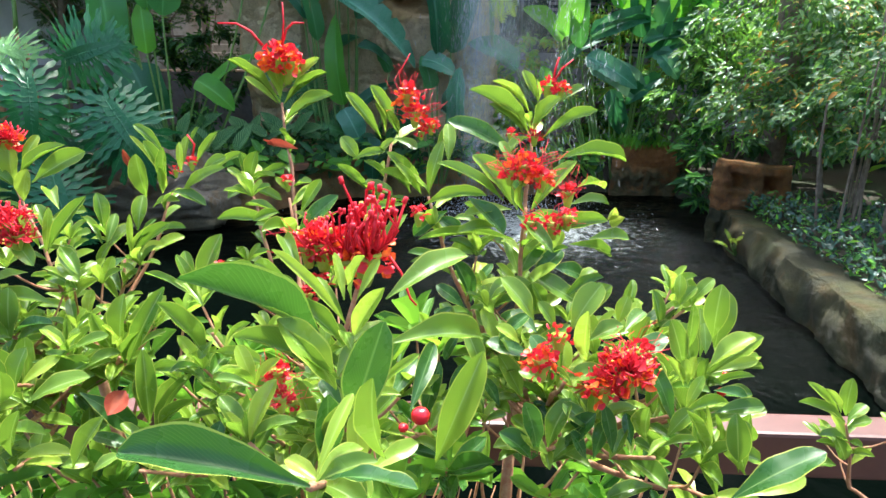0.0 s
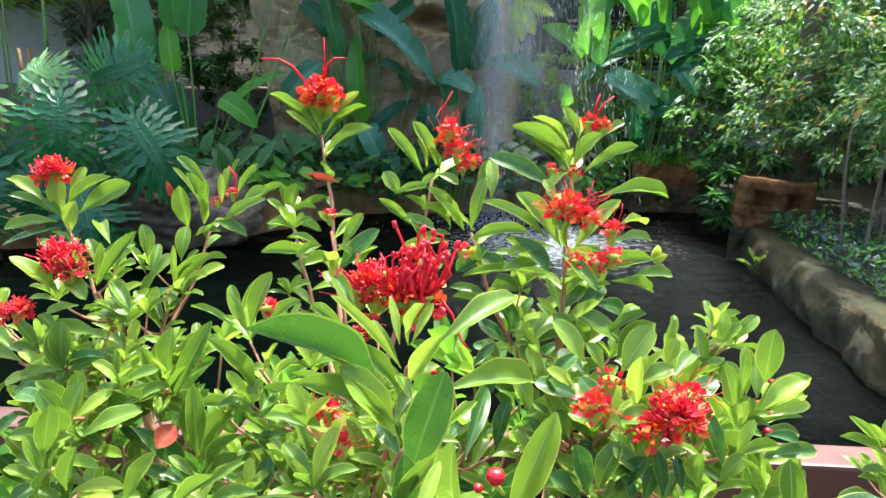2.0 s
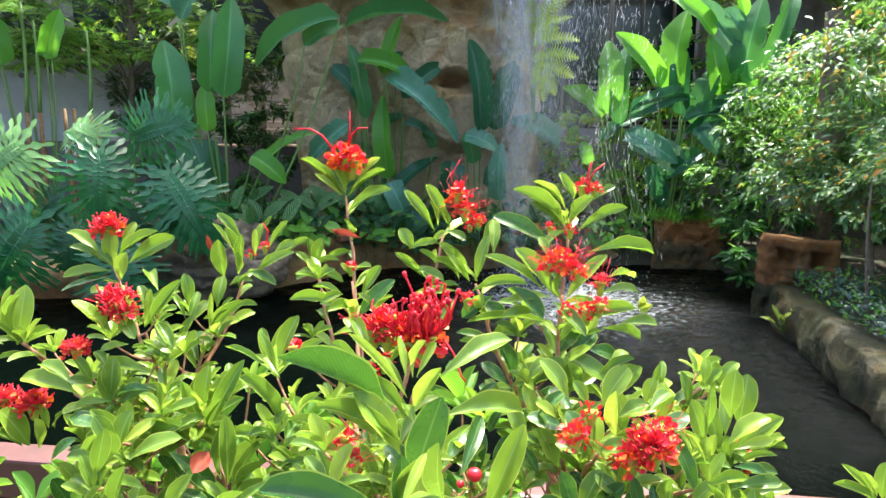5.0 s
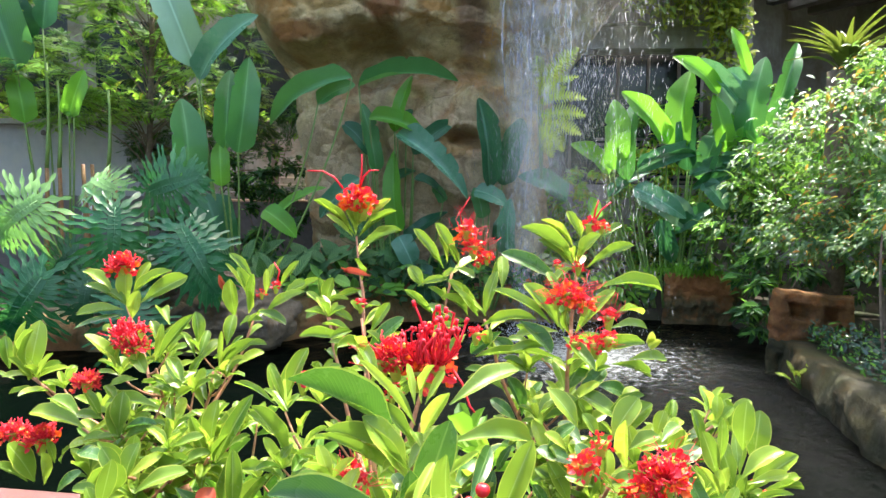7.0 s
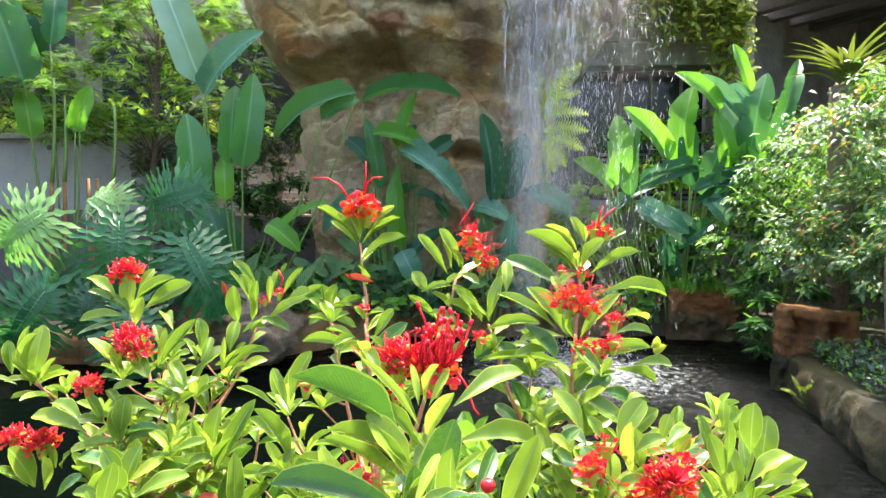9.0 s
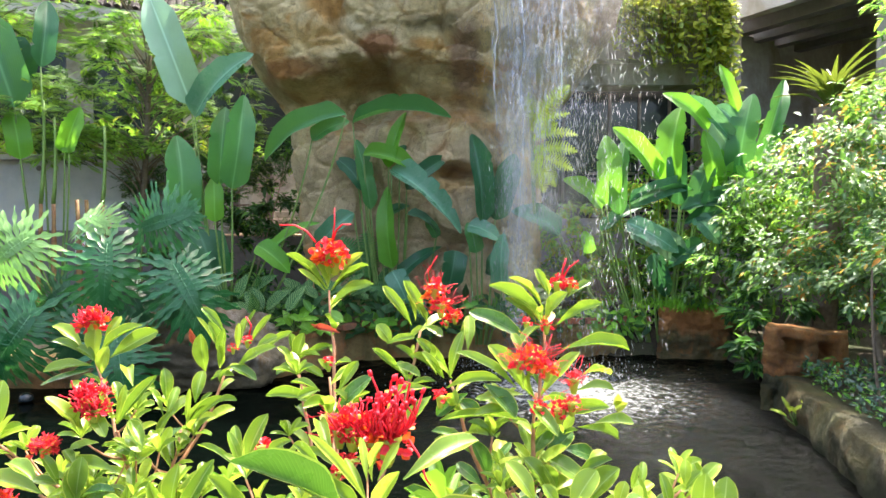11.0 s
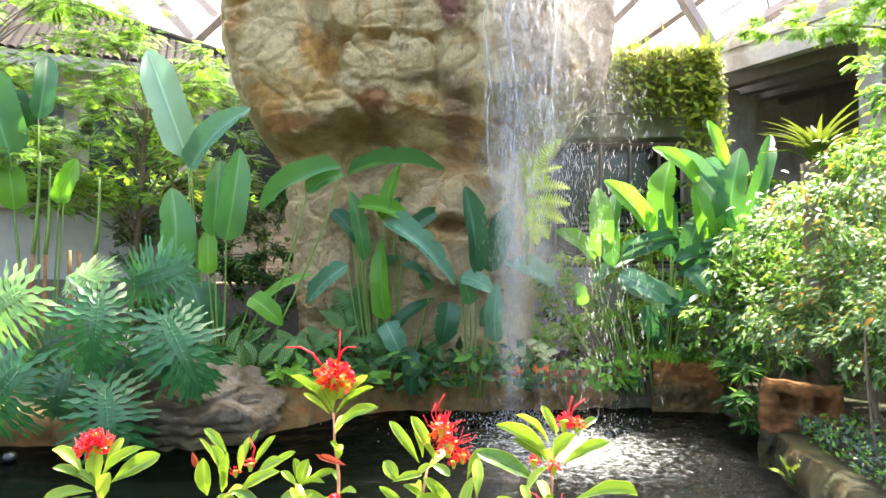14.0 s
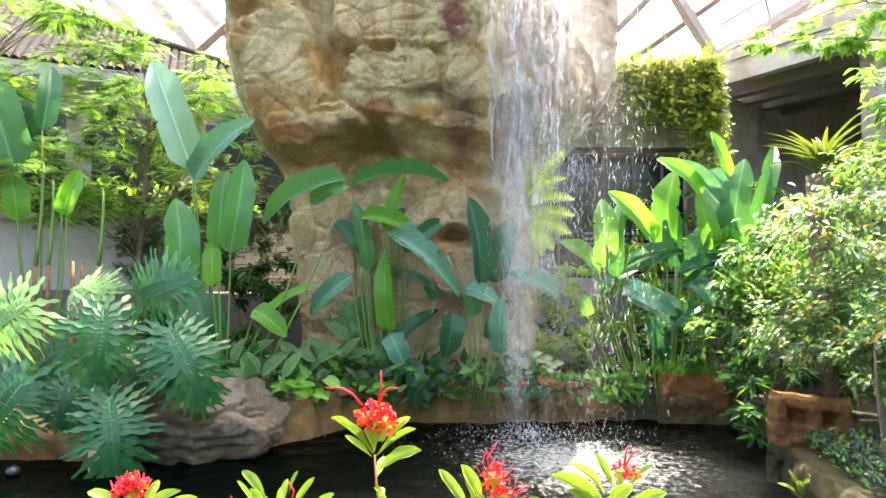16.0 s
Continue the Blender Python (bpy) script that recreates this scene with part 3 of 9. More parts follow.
rv, rf = [], []
turns = [2 * math.pi * k / 520 for k in range(520)]
turns = sorted(a - 0.62 * math.sin(a) for a in turns)      # closer together along the front
heights = np.linspace(-0.3, 6.85, 370)
for z in heights:
    for a in turns:
        l, r0, fr = along(LEFT, z), along(RIGHT, z), along(FRONT, z)
        l += 0.05 * noise.noise(Vector((1.7, 0.3, z * 1.4)))
        cx, hx, cy = (l + r0) / 2, (r0 - l) / 2, 8.9
        c, s = math.sin(a), -math.cos(a)
        k = (abs(c) ** 6 + abs(s) ** 6) ** (-1 / 6)
        x = cx + hx * c * k
        y = cy + (cy - fr) * s * k
        q = Vector((x, y, z))
        wx = x + 0.06 * noise.noise(q * 1.7 + Vector((9, 0, 0))) + 0.03 * noise.noise(q * 6)
        wz = z + 0.06 * noise.noise(q * 1.7 + Vector((0, 5, 0))) + 0.03 * noise.noise(q * 6 + Vector((3, 0, 0)))
        d = max([-0.02] + [stands_out(wx, wz, b) for b in BLOCKS]) - max([0.0] + [stands_out(wx, wz, b) for b in HOLLOWS])
        front = min(1.0, max(0.0, (-s - 0.15) * 2.2)) if s < 0 else 0.0
        front = front * min(1.0, max(0.0, (hx * 1.0 - abs(x - cx)) / 0.10))
        g = q * 1.9
        fine = 0.015 * noise.fractal(g, 0.8, 2.1, 8) + 0.011 * noise.fractal(q * 9, 0.6, 2.1, 5) - 0.016 * abs(noise.noise(Vector((x * 4, y * 4, z * 6.5))))
        near_cell = noise.voronoi(Vector((x * 1.9 + 0.5 * z, y * 1.2, z * 2.6 - 0.5 * x)) + noise.noise_vector(q * 1.5) * 0.35)[0]
        fine += 0.03 * (0.35 - min(0.8, near_cell[0])) - 0.03 * (1 - min(1.0, (near_cell[1] - near_cell[0]) * 11))
        split = abs(noise.noise(Vector((x * 1.3 + z * 0.5, y * 1.3, z * 2.4 - x * 0.6))))
        fine -= 0.03 * (1 - min(1.0, split * 20))
        y -= d * front
        n = Vector((c * abs(c), s * abs(s), 0)).normalized()
        rv.append((x + n.x * fine, y + n.y * fine, z + 0.4 * fine))
rn = len(turns)
for j in range(len(heights) - 1):
    for i in range(rn):
        rf.append((j * rn + i, j * rn + (i + 1) % rn, (j + 1) * rn + (i + 1) % rn, (j + 1) * rn + i))
rf.append(tuple(range((len(heights) - 1) * rn, len(heights) * rn)))
solo("waterfall_rock", mesh("waterfall_rock", rv, rf, MAT["rock"], True), None, "tall weathered ochre and beige rock overhanging the pond", "rock")

v, f = stone_block((-2.56, 5.82, 0.15), (1.02, 0.66, 0.62), 19, 13, 0.085, 6, 0.22, 0.60, 2.2)
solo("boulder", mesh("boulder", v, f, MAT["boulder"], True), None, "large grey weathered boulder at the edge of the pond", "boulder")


def wall_run(name, path, z0, z1, thick, mat, label, category, amp=0.05, seed=1.0, kind=""):
    """A rough stone kerb along a path of (x, y) points, with thickness behind it."""
    pts = [Vector((x, y, 0)) for x, y in path]
    fine = []
    for a, b in zip(pts, pts[1:]):
        n = max(2, int((b - a).length / 0.03))
        fine += [a.lerp(b, k / n) for k in range(n)]
    fine.append(pts[-1])
    v, f = [], []
    prof = [(0.0, z0), (0.0, z0 + (z1 - z0) * 0.35), (0.0, z0 + (z1 - z0) * 0.6), (0.0, z0 + (z1 - z0) * 0.85), (0.03, z1 - 0.01), (0.08, z1), (thick * 0.6, z1), (thick, z1 - 0.02), (thick, z0)]
    full = []
    for (u0, h0), (u1, h1) in zip(prof, prof[1:]):
        n = max(1, int(math.hypot(u1 - u0, h1 - h0) / 0.035))
        full += [(u0 + (u1 - u0) * k / n, h0 + (h1 - h0) * k / n) for k in range(n)]
    prof = full + [prof[-1]]
    for k, p0 in enumerate(fine):
        d = (fine[min(k + 1, len(fine) - 1)] - fine[max(k - 1, 0)]).normalized()
        nrm = Vector((-d.y, d.x, 0))
        for u, z in prof:
            w = (p0 + nrm * u + Vector((0, 0, z)))
            q = w * 3.0 + Vector((seed, 0, 0))
            o = amp * noise.fractal(q, 0.8, 2.0, 6) - 0.4 * amp * (1 - min(1.0, 9 * abs(noise.noise(Vector((q.x * 0.9, q.y * 0.9, q.z * 1.6))))))
            v.append(w - nrm * o * (1 if u < thick else 0) + Vector((0, 0, 0.5 * amp * noise.noise(q * 0.7) if z > z0 + 0.05 else 0)))
    m = len(prof)
    for k in range(len(fine) - 1):
        for j in range(m - 1):
            f.append((k * m + j, (k + 1) * m + j, (k + 1) * m + j + 1, k * m + j + 1))
    f.append(tuple(range(m)))
    f.append(tuple(range((len(fine) - 1) * m + m - 1, (len(fine) - 1) * m - 1, -1)))
    return solo(name, mesh(name, v, f, mat, True), None, label, category, kind=kind)


wall_run("pond_rim", [(-1.75, 5.92), (-1.45, 6.25), (-1.1, 6.72), (-0.6, 7.0), (0.3, 7.02), (1.4, 7.15), (2.25, 7.45)], -0.6, 0.37, 0.45, MAT["edge"], "low mossy stone rim at the back of the pond", "pond rim", 0.06, 3.0, "structure")
wall_run("pond_wall_west", [(-7.2, 5.5), (-3.6, 5.38), (-2.4, 5.36)], -0.6, 0.27, 0.4, MAT["edge"], "ochre stone wall of the pond", "pond wall", 0.05, 9.0, "structure")
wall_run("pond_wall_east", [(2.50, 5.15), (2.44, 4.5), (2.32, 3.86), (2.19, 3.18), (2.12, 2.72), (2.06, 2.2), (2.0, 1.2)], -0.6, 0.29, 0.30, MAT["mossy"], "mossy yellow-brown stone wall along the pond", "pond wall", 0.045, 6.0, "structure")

# railing in front of the pond
rail = thing("railing", "red-brown painted metal railing at the pond", "railing", at=(0, 1.0, 0.05))
along = Matrix.Translation((0, 0.988, 0)) @ Matrix.Rotation(radians(-4.7), 4, "Z")
part("top_rail", box_bm(-3.2, 3.2, -0.031, 0.031, 0.79, 0.864, 0.006, m=along), MAT["rail"], rail)
for x in (-2.6, -0.40, 1.75):
    part("post", box_bm(x - 0.03, x + 0.03, -0.03, 0.03, 0.05, 0.79, 0.004, m=along), MAT["rail"], rail)
part("low_rail", box_bm(-3.2, 3.2, -0.02, 0.02, 0.22, 0.26, 0.004, m=along), MAT["rail"], rail)


# ---- the flowering shrub ----
shrub = thing("flowering_shrub", "evergreen shrub with glossy leaves and red flowers beside the railing", "shrub", at=(0.05, 0.6, 0.06))
second_shrub = thing("flowering_shrub", "small leafy shoot of a glossy green shrub over the railing", "shrub", at=(0.70, 0.76, 0.06))
HUBS = {"L": (-0.22, 0.70, 1.10), "C": (0.03, 0.60, 1.06), "R": (0.20, 0.60, 1.09), "X": (0.68, 0.75, 0.86)}
LEAVES = {}
rng = random.Random(11)
for kind in "ymd":
    LEAVES[kind] = []
    for k in range(7):
        v, f, uv = blade(14, obovate, fold=rng.uniform(0.08, 0.36), droop=rng.uniform(-0.08, 0.16), wave=rng.uniform(0.005, 0.022), twist=rng.uniform(-0.2, 0.2), phase=k)
        v[:, 2] += 0.06 * np.sin(v[:, 1] * 3.1)
        LEAVES[kind].append(mesh("leaf", v, f, MAT[kind], True, uv))
TOWARDS = Vector((0.10, 0.05, 1.45))


rng2 = random.Random(12)
rng3 = random.Random(13)


def shoot(node, hub, side_leaves=7):
    """A twig from a fork of the shrub up to the node where its leaves sit."""
    node, hub = Vector(node), Vector(hub)
    d = node - hub
    pts = [hub, hub + d * 0.35 + Vector((0.012 * rng.uniform(-1, 1), 0.012 * rng.uniform(-1, 1), -0.02)), hub + d * 0.72 + Vector((0, 0.006, -0.018)), node]
    fine = []
    for k in range(3):
        for j in range(3):
            fine.append(pts[k].lerp(pts[k + 1], j / 3) + Vector((rng.uniform(-1, 1), rng.uniform(-1, 1), rng.uniform(-1, 1))) * 0.0018)
    fine.append(node)
    v, f, uv = tube(fine, 0.0032, 0.0014, 6, 0.12)
    stem = part("twig", mesh("twig", v, f, MAT["twig"], True, uv), None, second_shrub if hub.x > 0.6 else shrub)
    for k in range(side_leaves):
        at = fine[5 + k % 4].lerp(fine[6 + k % 4], rng2.random())
        turn, up = k * 2.4 + rng2.uniform(-0.5, 0.5), rng2.uniform(0.2, 0.9)
        out = Vector((math.cos(turn), math.sin(turn), 0)) * math.cos(up) + d.normalized() * math.sin(up)
        length = rng2.uniform(0.024, 0.046) * (0.6 + 0.6 * node.y)
        ob = new("leaf", rng2.choice(LEAVES["m" if k % 3 else "y"]))
        ob.parent = stem
        ob.matrix_basis = leaf_matrix(at, at + out.normalized() * length, length * rng2.uniform(0.26, 0.36), (TOWARDS - at).normalized() * 0.5 + Vector((rng2.uniform(-.4, .4), 0, 0.9)))
    for k in range(3 if node.z < 1.22 else 2):
        at, turn = fine[3 + 2 * k], rng3.uniform(0, 6.283)
        end = at + Vector((math.cos(turn), math.sin(turn) * 0.6, rng3.uniform(0.5, 1.1))).normalized() * rng3.uniform(0.035, 0.065)
        v, f, uv = tube(curve(at, end, -0.006, 4), 0.0015, 0.0009, 5, 0.12)
        spur = part("twig", mesh("twig", v, f, MAT["twig"], True, uv), None, second_shrub if hub.x > 0.6 else shrub)
        for j in range(6):
            a = j * 2.4 + turn
            out = Vector((math.cos(a) * 0.8, math.sin(a) * 0.8, 0.25 + 0.22 * j)).normalized()
            length = rng3.uniform(0.018, 0.034)
            ob = new("leaf", rng3.choice(LEAVES["m" if j < 4 else "y"]))
            ob.parent = spur
            ob.matrix_basis = leaf_matrix(end, end + out * length, length * rng3.uniform(0.28, 0.36), (TOWARDS - end).normalized() * 0.4 + Vector((rng3.uniform(-.4, .4), 0, 0.9)))
    return stem


def leaf(stem, base, tip, width, kind="m"):
    b, t = Vector(base), Vector(tip)
    face = (TOWARDS - b).normalized() * rng.uniform(0.5, 0.85) + Vector((0, 0, rng.uniform(0.45, 0.8))) + Vector((rng.uniform(-0.3, 0.3), 0, 0))
    ob = new("leaf", rng.choice(LEAVES[kind]))
    ob.parent = stem
    ob.matrix_basis = leaf_matrix(b, t, width * 0.76, face)
    return ob


# the main limbs, from the root to the forks
for hub, foot in (("L", (-0.02, 0.62, 0.06)), ("C", (0.03, 0.60, 0.06)), ("R", (0.10, 0.60, 0.06)), ("X", (0.70, 0.76, 0.06))):
    pts = curve(foot, HUBS[hub], 0.0, 8, (rng.uniform(-0.03, 0.03), 0.02, 0))
    v, f, uv = tube(pts, 0.012, 0.005, 8, 0.08)
    part("limb", mesh("limb", v, f, MAT["twig"], True, uv), None, second_shrub if hub == "X" else shrub)

s = shoot((-0.333, 0.800, 1.250), HUBS['L'])
leaf(s, (-0.333, 0.800, 1.250), (-0.330, 0.796, 1.302), 0.0268, 'y')
leaf(s, (-0.315, 0.802, 1.254), (-0.256, 0.811, 1.287), 0.0264)
leaf(s, (-0.328, 0.802, 1.260), (-0.283, 0.808, 1.299), 0.0219)
leaf(s, (-0.325, 0.805, 1.274), (-0.312, 0.822, 1.305), 0.0143)
leaf(s, (-0.351, 0.802, 1.266), (-0.396, 0.812, 1.293), 0.0245)
leaf(s, (-0.345, 0.795, 1.259), (-0.369, 0.773, 1.282), 0.0190)
leaf(s, (-0.333, 0.793, 1.246), (-0.375, 0.762, 1.249), 0.0205)
leaf(s, (-0.323, 0.795, 1.235), (-0.309, 0.785, 1.271), 0.0234, 'y')
leaf(s, (-0.335, 0.793, 1.240), (-0.382, 0.766, 1.225), 0.0175, 'd')
leaf(s, (-0.344, 0.795, 1.224), (-0.351, 0.776, 1.223), 0.0159, 'y')
leaf(s, (-0.330, 0.795, 1.250), (-0.348, 0.788, 1.273), 0.0174)

s = shoot((-0.210, 0.635, 1.215), HUBS['L'])
leaf(s, (-0.214, 0.633, 1.228), (-0.225, 0.625, 1.258), 0.0146, 'y')
leaf(s, (-0.242, 0.630, 1.217), (-0.275, 0.620, 1.252), 0.0238)
leaf(s, (-0.248, 0.628, 1.215), (-0.251, 0.605, 1.242), 0.0148, 'y')
leaf(s, (-0.245, 0.630, 1.217), (-0.236, 0.617, 1.244), 0.0062, 'y')
leaf(s, (-0.230, 0.630, 1.217), (-0.226, 0.609, 1.254), 0.0218)
leaf(s, (-0.208, 0.637, 1.237), (-0.219, 0.647, 1.264), 0.0135)
leaf(s, (-0.200, 0.647, 1.258), (-0.232, 0.691, 1.271), 0.0165)
leaf(s, (-0.211, 0.635, 1.222), (-0.202, 0.635, 1.261), 0.0109, 'y')
leaf(s, (-0.209, 0.635, 1.223), (-0.174, 0.639, 1.271), 0.0132)
leaf(s, (-0.200, 0.630, 1.213), (-0.177, 0.618, 1.203), 0.0203)
leaf(s, (-0.195, 0.630, 1.229), (-0.171, 0.608, 1.215), 0.0165)
leaf(s, (-0.225, 0.628, 1.206), (-0.243, 0.609, 1.205), 0.0135)
leaf(s, (-0.208, 0.645, 1.250), (-0.192, 0.676, 1.251), 0.0137)
leaf(s, (-0.236, 0.630, 1.239), (-0.209, 0.612, 1.219), 0.0182)

s = shoot((-0.202, 0.755, 1.179), HUBS['L'])
leaf(s, (-0.221, 0.757, 1.214), (-0.221, 0.757, 1.251), 0.0200)
leaf(s, (-0.185, 0.757, 1.211), (-0.182, 0.771, 1.247), 0.0198)
leaf(s, (-0.195, 0.755, 1.178), (-0.149, 0.755, 1.220), 0.0196)
leaf(s, (-0.194, 0.753, 1.186), (-0.188, 0.749, 1.231), 0.0084, 'y')
leaf(s, (-0.193, 0.753, 1.186), (-0.171, 0.751, 1.215), 0.0126, 'y')
leaf(s, (-0.198, 0.750, 1.183), (-0.237, 0.738, 1.160), 0.0287, 'd')
leaf(s, (-0.222, 0.760, 1.194), (-0.218, 0.782, 1.225), 0.0146)
leaf(s, (-0.210, 0.753, 1.173), (-0.187, 0.743, 1.170), 0.0100)
leaf(s, (-0.182, 0.757, 1.208), (-0.170, 0.770, 1.221), 0.0064)
leaf(s, (-0.227, 0.762, 1.194), (-0.256, 0.784, 1.223), 0.0133)
leaf(s, (-0.219, 0.760, 1.191), (-0.202, 0.782, 1.214), 0.0189)
leaf(s, (-0.233, 0.755, 1.170), (-0.219, 0.761, 1.197), 0.0131)

s = shoot((-0.172, 0.825, 1.239), HUBS['L'])
leaf(s, (-0.177, 0.827, 1.284), (-0.208, 0.829, 1.316), 0.0166)
leaf(s, (-0.186, 0.827, 1.264), (-0.215, 0.829, 1.303), 0.0091, 'y')
leaf(s, (-0.181, 0.823, 1.263), (-0.191, 0.810, 1.300), 0.0193)
leaf(s, (-0.198, 0.817, 1.235), (-0.198, 0.802, 1.286), 0.0253)
leaf(s, (-0.176, 0.820, 1.248), (-0.168, 0.804, 1.293), 0.0162)
leaf(s, (-0.159, 0.825, 1.261), (-0.158, 0.827, 1.297), 0.0104, 'y')
leaf(s, (-0.157, 0.830, 1.269), (-0.154, 0.842, 1.303), 0.0105)
leaf(s, (-0.148, 0.830, 1.289), (-0.141, 0.845, 1.312), 0.0060)
leaf(s, (-0.143, 0.827, 1.269), (-0.118, 0.833, 1.308), 0.0103)
leaf(s, (-0.136, 0.825, 1.263), (-0.105, 0.823, 1.280), 0.0175)
leaf(s, (-0.159, 0.818, 1.235), (-0.106, 0.796, 1.275), 0.0231)
leaf(s, (-0.167, 0.815, 1.242), (-0.123, 0.786, 1.237), 0.0202)
leaf(s, (-0.193, 0.820, 1.223), (-0.162, 0.811, 1.235), 0.0180)
leaf(s, (-0.180, 0.818, 1.239), (-0.172, 0.798, 1.272), 0.0132, 'y')
leaf(s, (-0.131, 0.830, 1.257), (-0.095, 0.852, 1.282), 0.0119)

s = shoot((-0.038, 0.820, 1.341), HUBS['C'])
leaf(s, (-0.040, 0.818, 1.342), (-0.092, 0.816, 1.388), 0.0147)
leaf(s, (-0.041, 0.812, 1.341), (-0.072, 0.798, 1.369), 0.0110, 'y')
leaf(s, (-0.041, 0.822, 1.369), (-0.068, 0.833, 1.392), 0.0085, 'y')
leaf(s, (-0.036, 0.820, 1.356), (0.007, 0.815, 1.389), 0.0152, 'y')
leaf(s, (-0.035, 0.818, 1.340), (0.013, 0.816, 1.375), 0.0104)
leaf(s, (-0.036, 0.815, 1.320), (0.021, 0.807, 1.351), 0.0220)
leaf(s, (-0.035, 0.812, 1.357), (-0.032, 0.796, 1.389), 0.0137, 'y')
leaf(s, (-0.038, 0.815, 1.345), (-0.046, 0.801, 1.376), 0.0179, 'y')
leaf(s, (-0.040, 0.825, 1.342), (-0.071, 0.843, 1.368), 0.0086)

s = shoot((-0.076, 0.800, 1.255), HUBS['C'])
leaf(s, (-0.077, 0.800, 1.259), (-0.081, 0.795, 1.290), 0.0153)
leaf(s, (-0.073, 0.795, 1.257), (-0.061, 0.785, 1.292), 0.0206)
leaf(s, (-0.074, 0.800, 1.254), (-0.031, 0.801, 1.274), 0.0097)
leaf(s, (-0.073, 0.795, 1.256), (-0.043, 0.777, 1.270), 0.0123)
leaf(s, (-0.079, 0.802, 1.254), (-0.099, 0.803, 1.272), 0.0127)
leaf(s, (-0.069, 0.790, 1.252), (-0.089, 0.766, 1.247), 0.0178)
leaf(s, (-0.076, 0.793, 1.251), (-0.036, 0.778, 1.242), 0.0137)

s = shoot((-0.010, 0.700, 1.258), HUBS['C'])
leaf(s, (-0.010, 0.700, 1.264), (-0.020, 0.693, 1.279), 0.0095, 'y')
leaf(s, (0.000, 0.700, 1.242), (0.021, 0.705, 1.275), 0.0143)
leaf(s, (-0.004, 0.698, 1.217), (0.035, 0.689, 1.263), 0.0260, 'd')
leaf(s, (-0.011, 0.693, 1.209), (-0.007, 0.664, 1.250), 0.0187, 'y')
leaf(s, (-0.023, 0.695, 1.231), (-0.071, 0.677, 1.247), 0.0167)
leaf(s, (-0.021, 0.702, 1.242), (-0.057, 0.714, 1.251), 0.0135)
leaf(s, (-0.004, 0.700, 1.254), (0.008, 0.706, 1.267), 0.0084)
leaf(s, (-0.020, 0.695, 1.245), (-0.037, 0.673, 1.244), 0.0130)

s = shoot((0.090, 0.700, 1.315), HUBS['C'])
leaf(s, (0.080, 0.700, 1.315), (0.049, 0.702, 1.359), 0.0139)
leaf(s, (0.093, 0.702, 1.323), (0.071, 0.703, 1.364), 0.0173)
leaf(s, (0.084, 0.698, 1.321), (0.077, 0.693, 1.349), 0.0069, 'y')
leaf(s, (0.058, 0.700, 1.295), (0.043, 0.697, 1.317), 0.0197)
leaf(s, (0.052, 0.698, 1.295), (0.083, 0.696, 1.305), 0.0116)
leaf(s, (0.069, 0.695, 1.265), (0.041, 0.688, 1.293), 0.0115)
leaf(s, (0.119, 0.695, 1.269), (0.088, 0.680, 1.305), 0.0171)
leaf(s, (0.132, 0.702, 1.298), (0.152, 0.718, 1.328), 0.0141)
leaf(s, (0.096, 0.693, 1.274), (0.101, 0.667, 1.303), 0.0124)
leaf(s, (0.084, 0.698, 1.276), (0.067, 0.683, 1.297), 0.0126)
leaf(s, (0.091, 0.695, 1.316), (0.114, 0.682, 1.307), 0.0125)
leaf(s, (0.096, 0.695, 1.316), (0.087, 0.673, 1.344), 0.0146)
leaf(s, (0.077, 0.700, 1.299), (0.092, 0.695, 1.316), 0.0104)
leaf(s, (0.107, 0.693, 1.264), (0.085, 0.669, 1.292), 0.0147)
leaf(s, (0.058, 0.693, 1.273), (0.091, 0.672, 1.269), 0.0137)

s = shoot((0.221, 0.690, 1.321), HUBS['R'])
leaf(s, (0.218, 0.688, 1.320), (0.168, 0.674, 1.366), 0.0203)
leaf(s, (0.218, 0.692, 1.340), (0.187, 0.693, 1.372), 0.0075, 'y')
leaf(s, (0.225, 0.690, 1.351), (0.212, 0.696, 1.379), 0.0116)
leaf(s, (0.224, 0.685, 1.349), (0.217, 0.667, 1.371), 0.0090, 'y')
leaf(s, (0.221, 0.682, 1.325), (0.241, 0.667, 1.356), 0.0215)
leaf(s, (0.244, 0.692, 1.348), (0.271, 0.706, 1.363), 0.0095)
leaf(s, (0.232, 0.690, 1.318), (0.281, 0.688, 1.343), 0.0164)
leaf(s, (0.212, 0.685, 1.322), (0.182, 0.669, 1.351), 0.0135)
leaf(s, (0.205, 0.685, 1.301), (0.145, 0.670, 1.338), 0.0247, 'd')
leaf(s, (0.218, 0.682, 1.326), (0.212, 0.662, 1.344), 0.0090, 'y')
leaf(s, (0.217, 0.680, 1.319), (0.192, 0.652, 1.307), 0.0144)

s = shoot((0.204, 0.600, 1.270), HUBS['R'])
leaf(s, (0.228, 0.612, 1.308), (0.302, 0.651, 1.306), 0.0172)
leaf(s, (0.185, 0.598, 1.276), (0.133, 0.592, 1.310), 0.0175)
leaf(s, (0.192, 0.600, 1.273), (0.163, 0.607, 1.314), 0.0209)
leaf(s, (0.208, 0.598, 1.268), (0.238, 0.590, 1.311), 0.0189)
leaf(s, (0.189, 0.602, 1.306), (0.183, 0.609, 1.324), 0.0119)
leaf(s, (0.213, 0.593, 1.247), (0.264, 0.574, 1.266), 0.0189)
leaf(s, (0.241, 0.607, 1.271), (0.281, 0.626, 1.270), 0.0138)
leaf(s, (0.258, 0.602, 1.243), (0.294, 0.607, 1.242), 0.0159)
leaf(s, (0.247, 0.610, 1.285), (0.282, 0.648, 1.280), 0.0130, 'y')
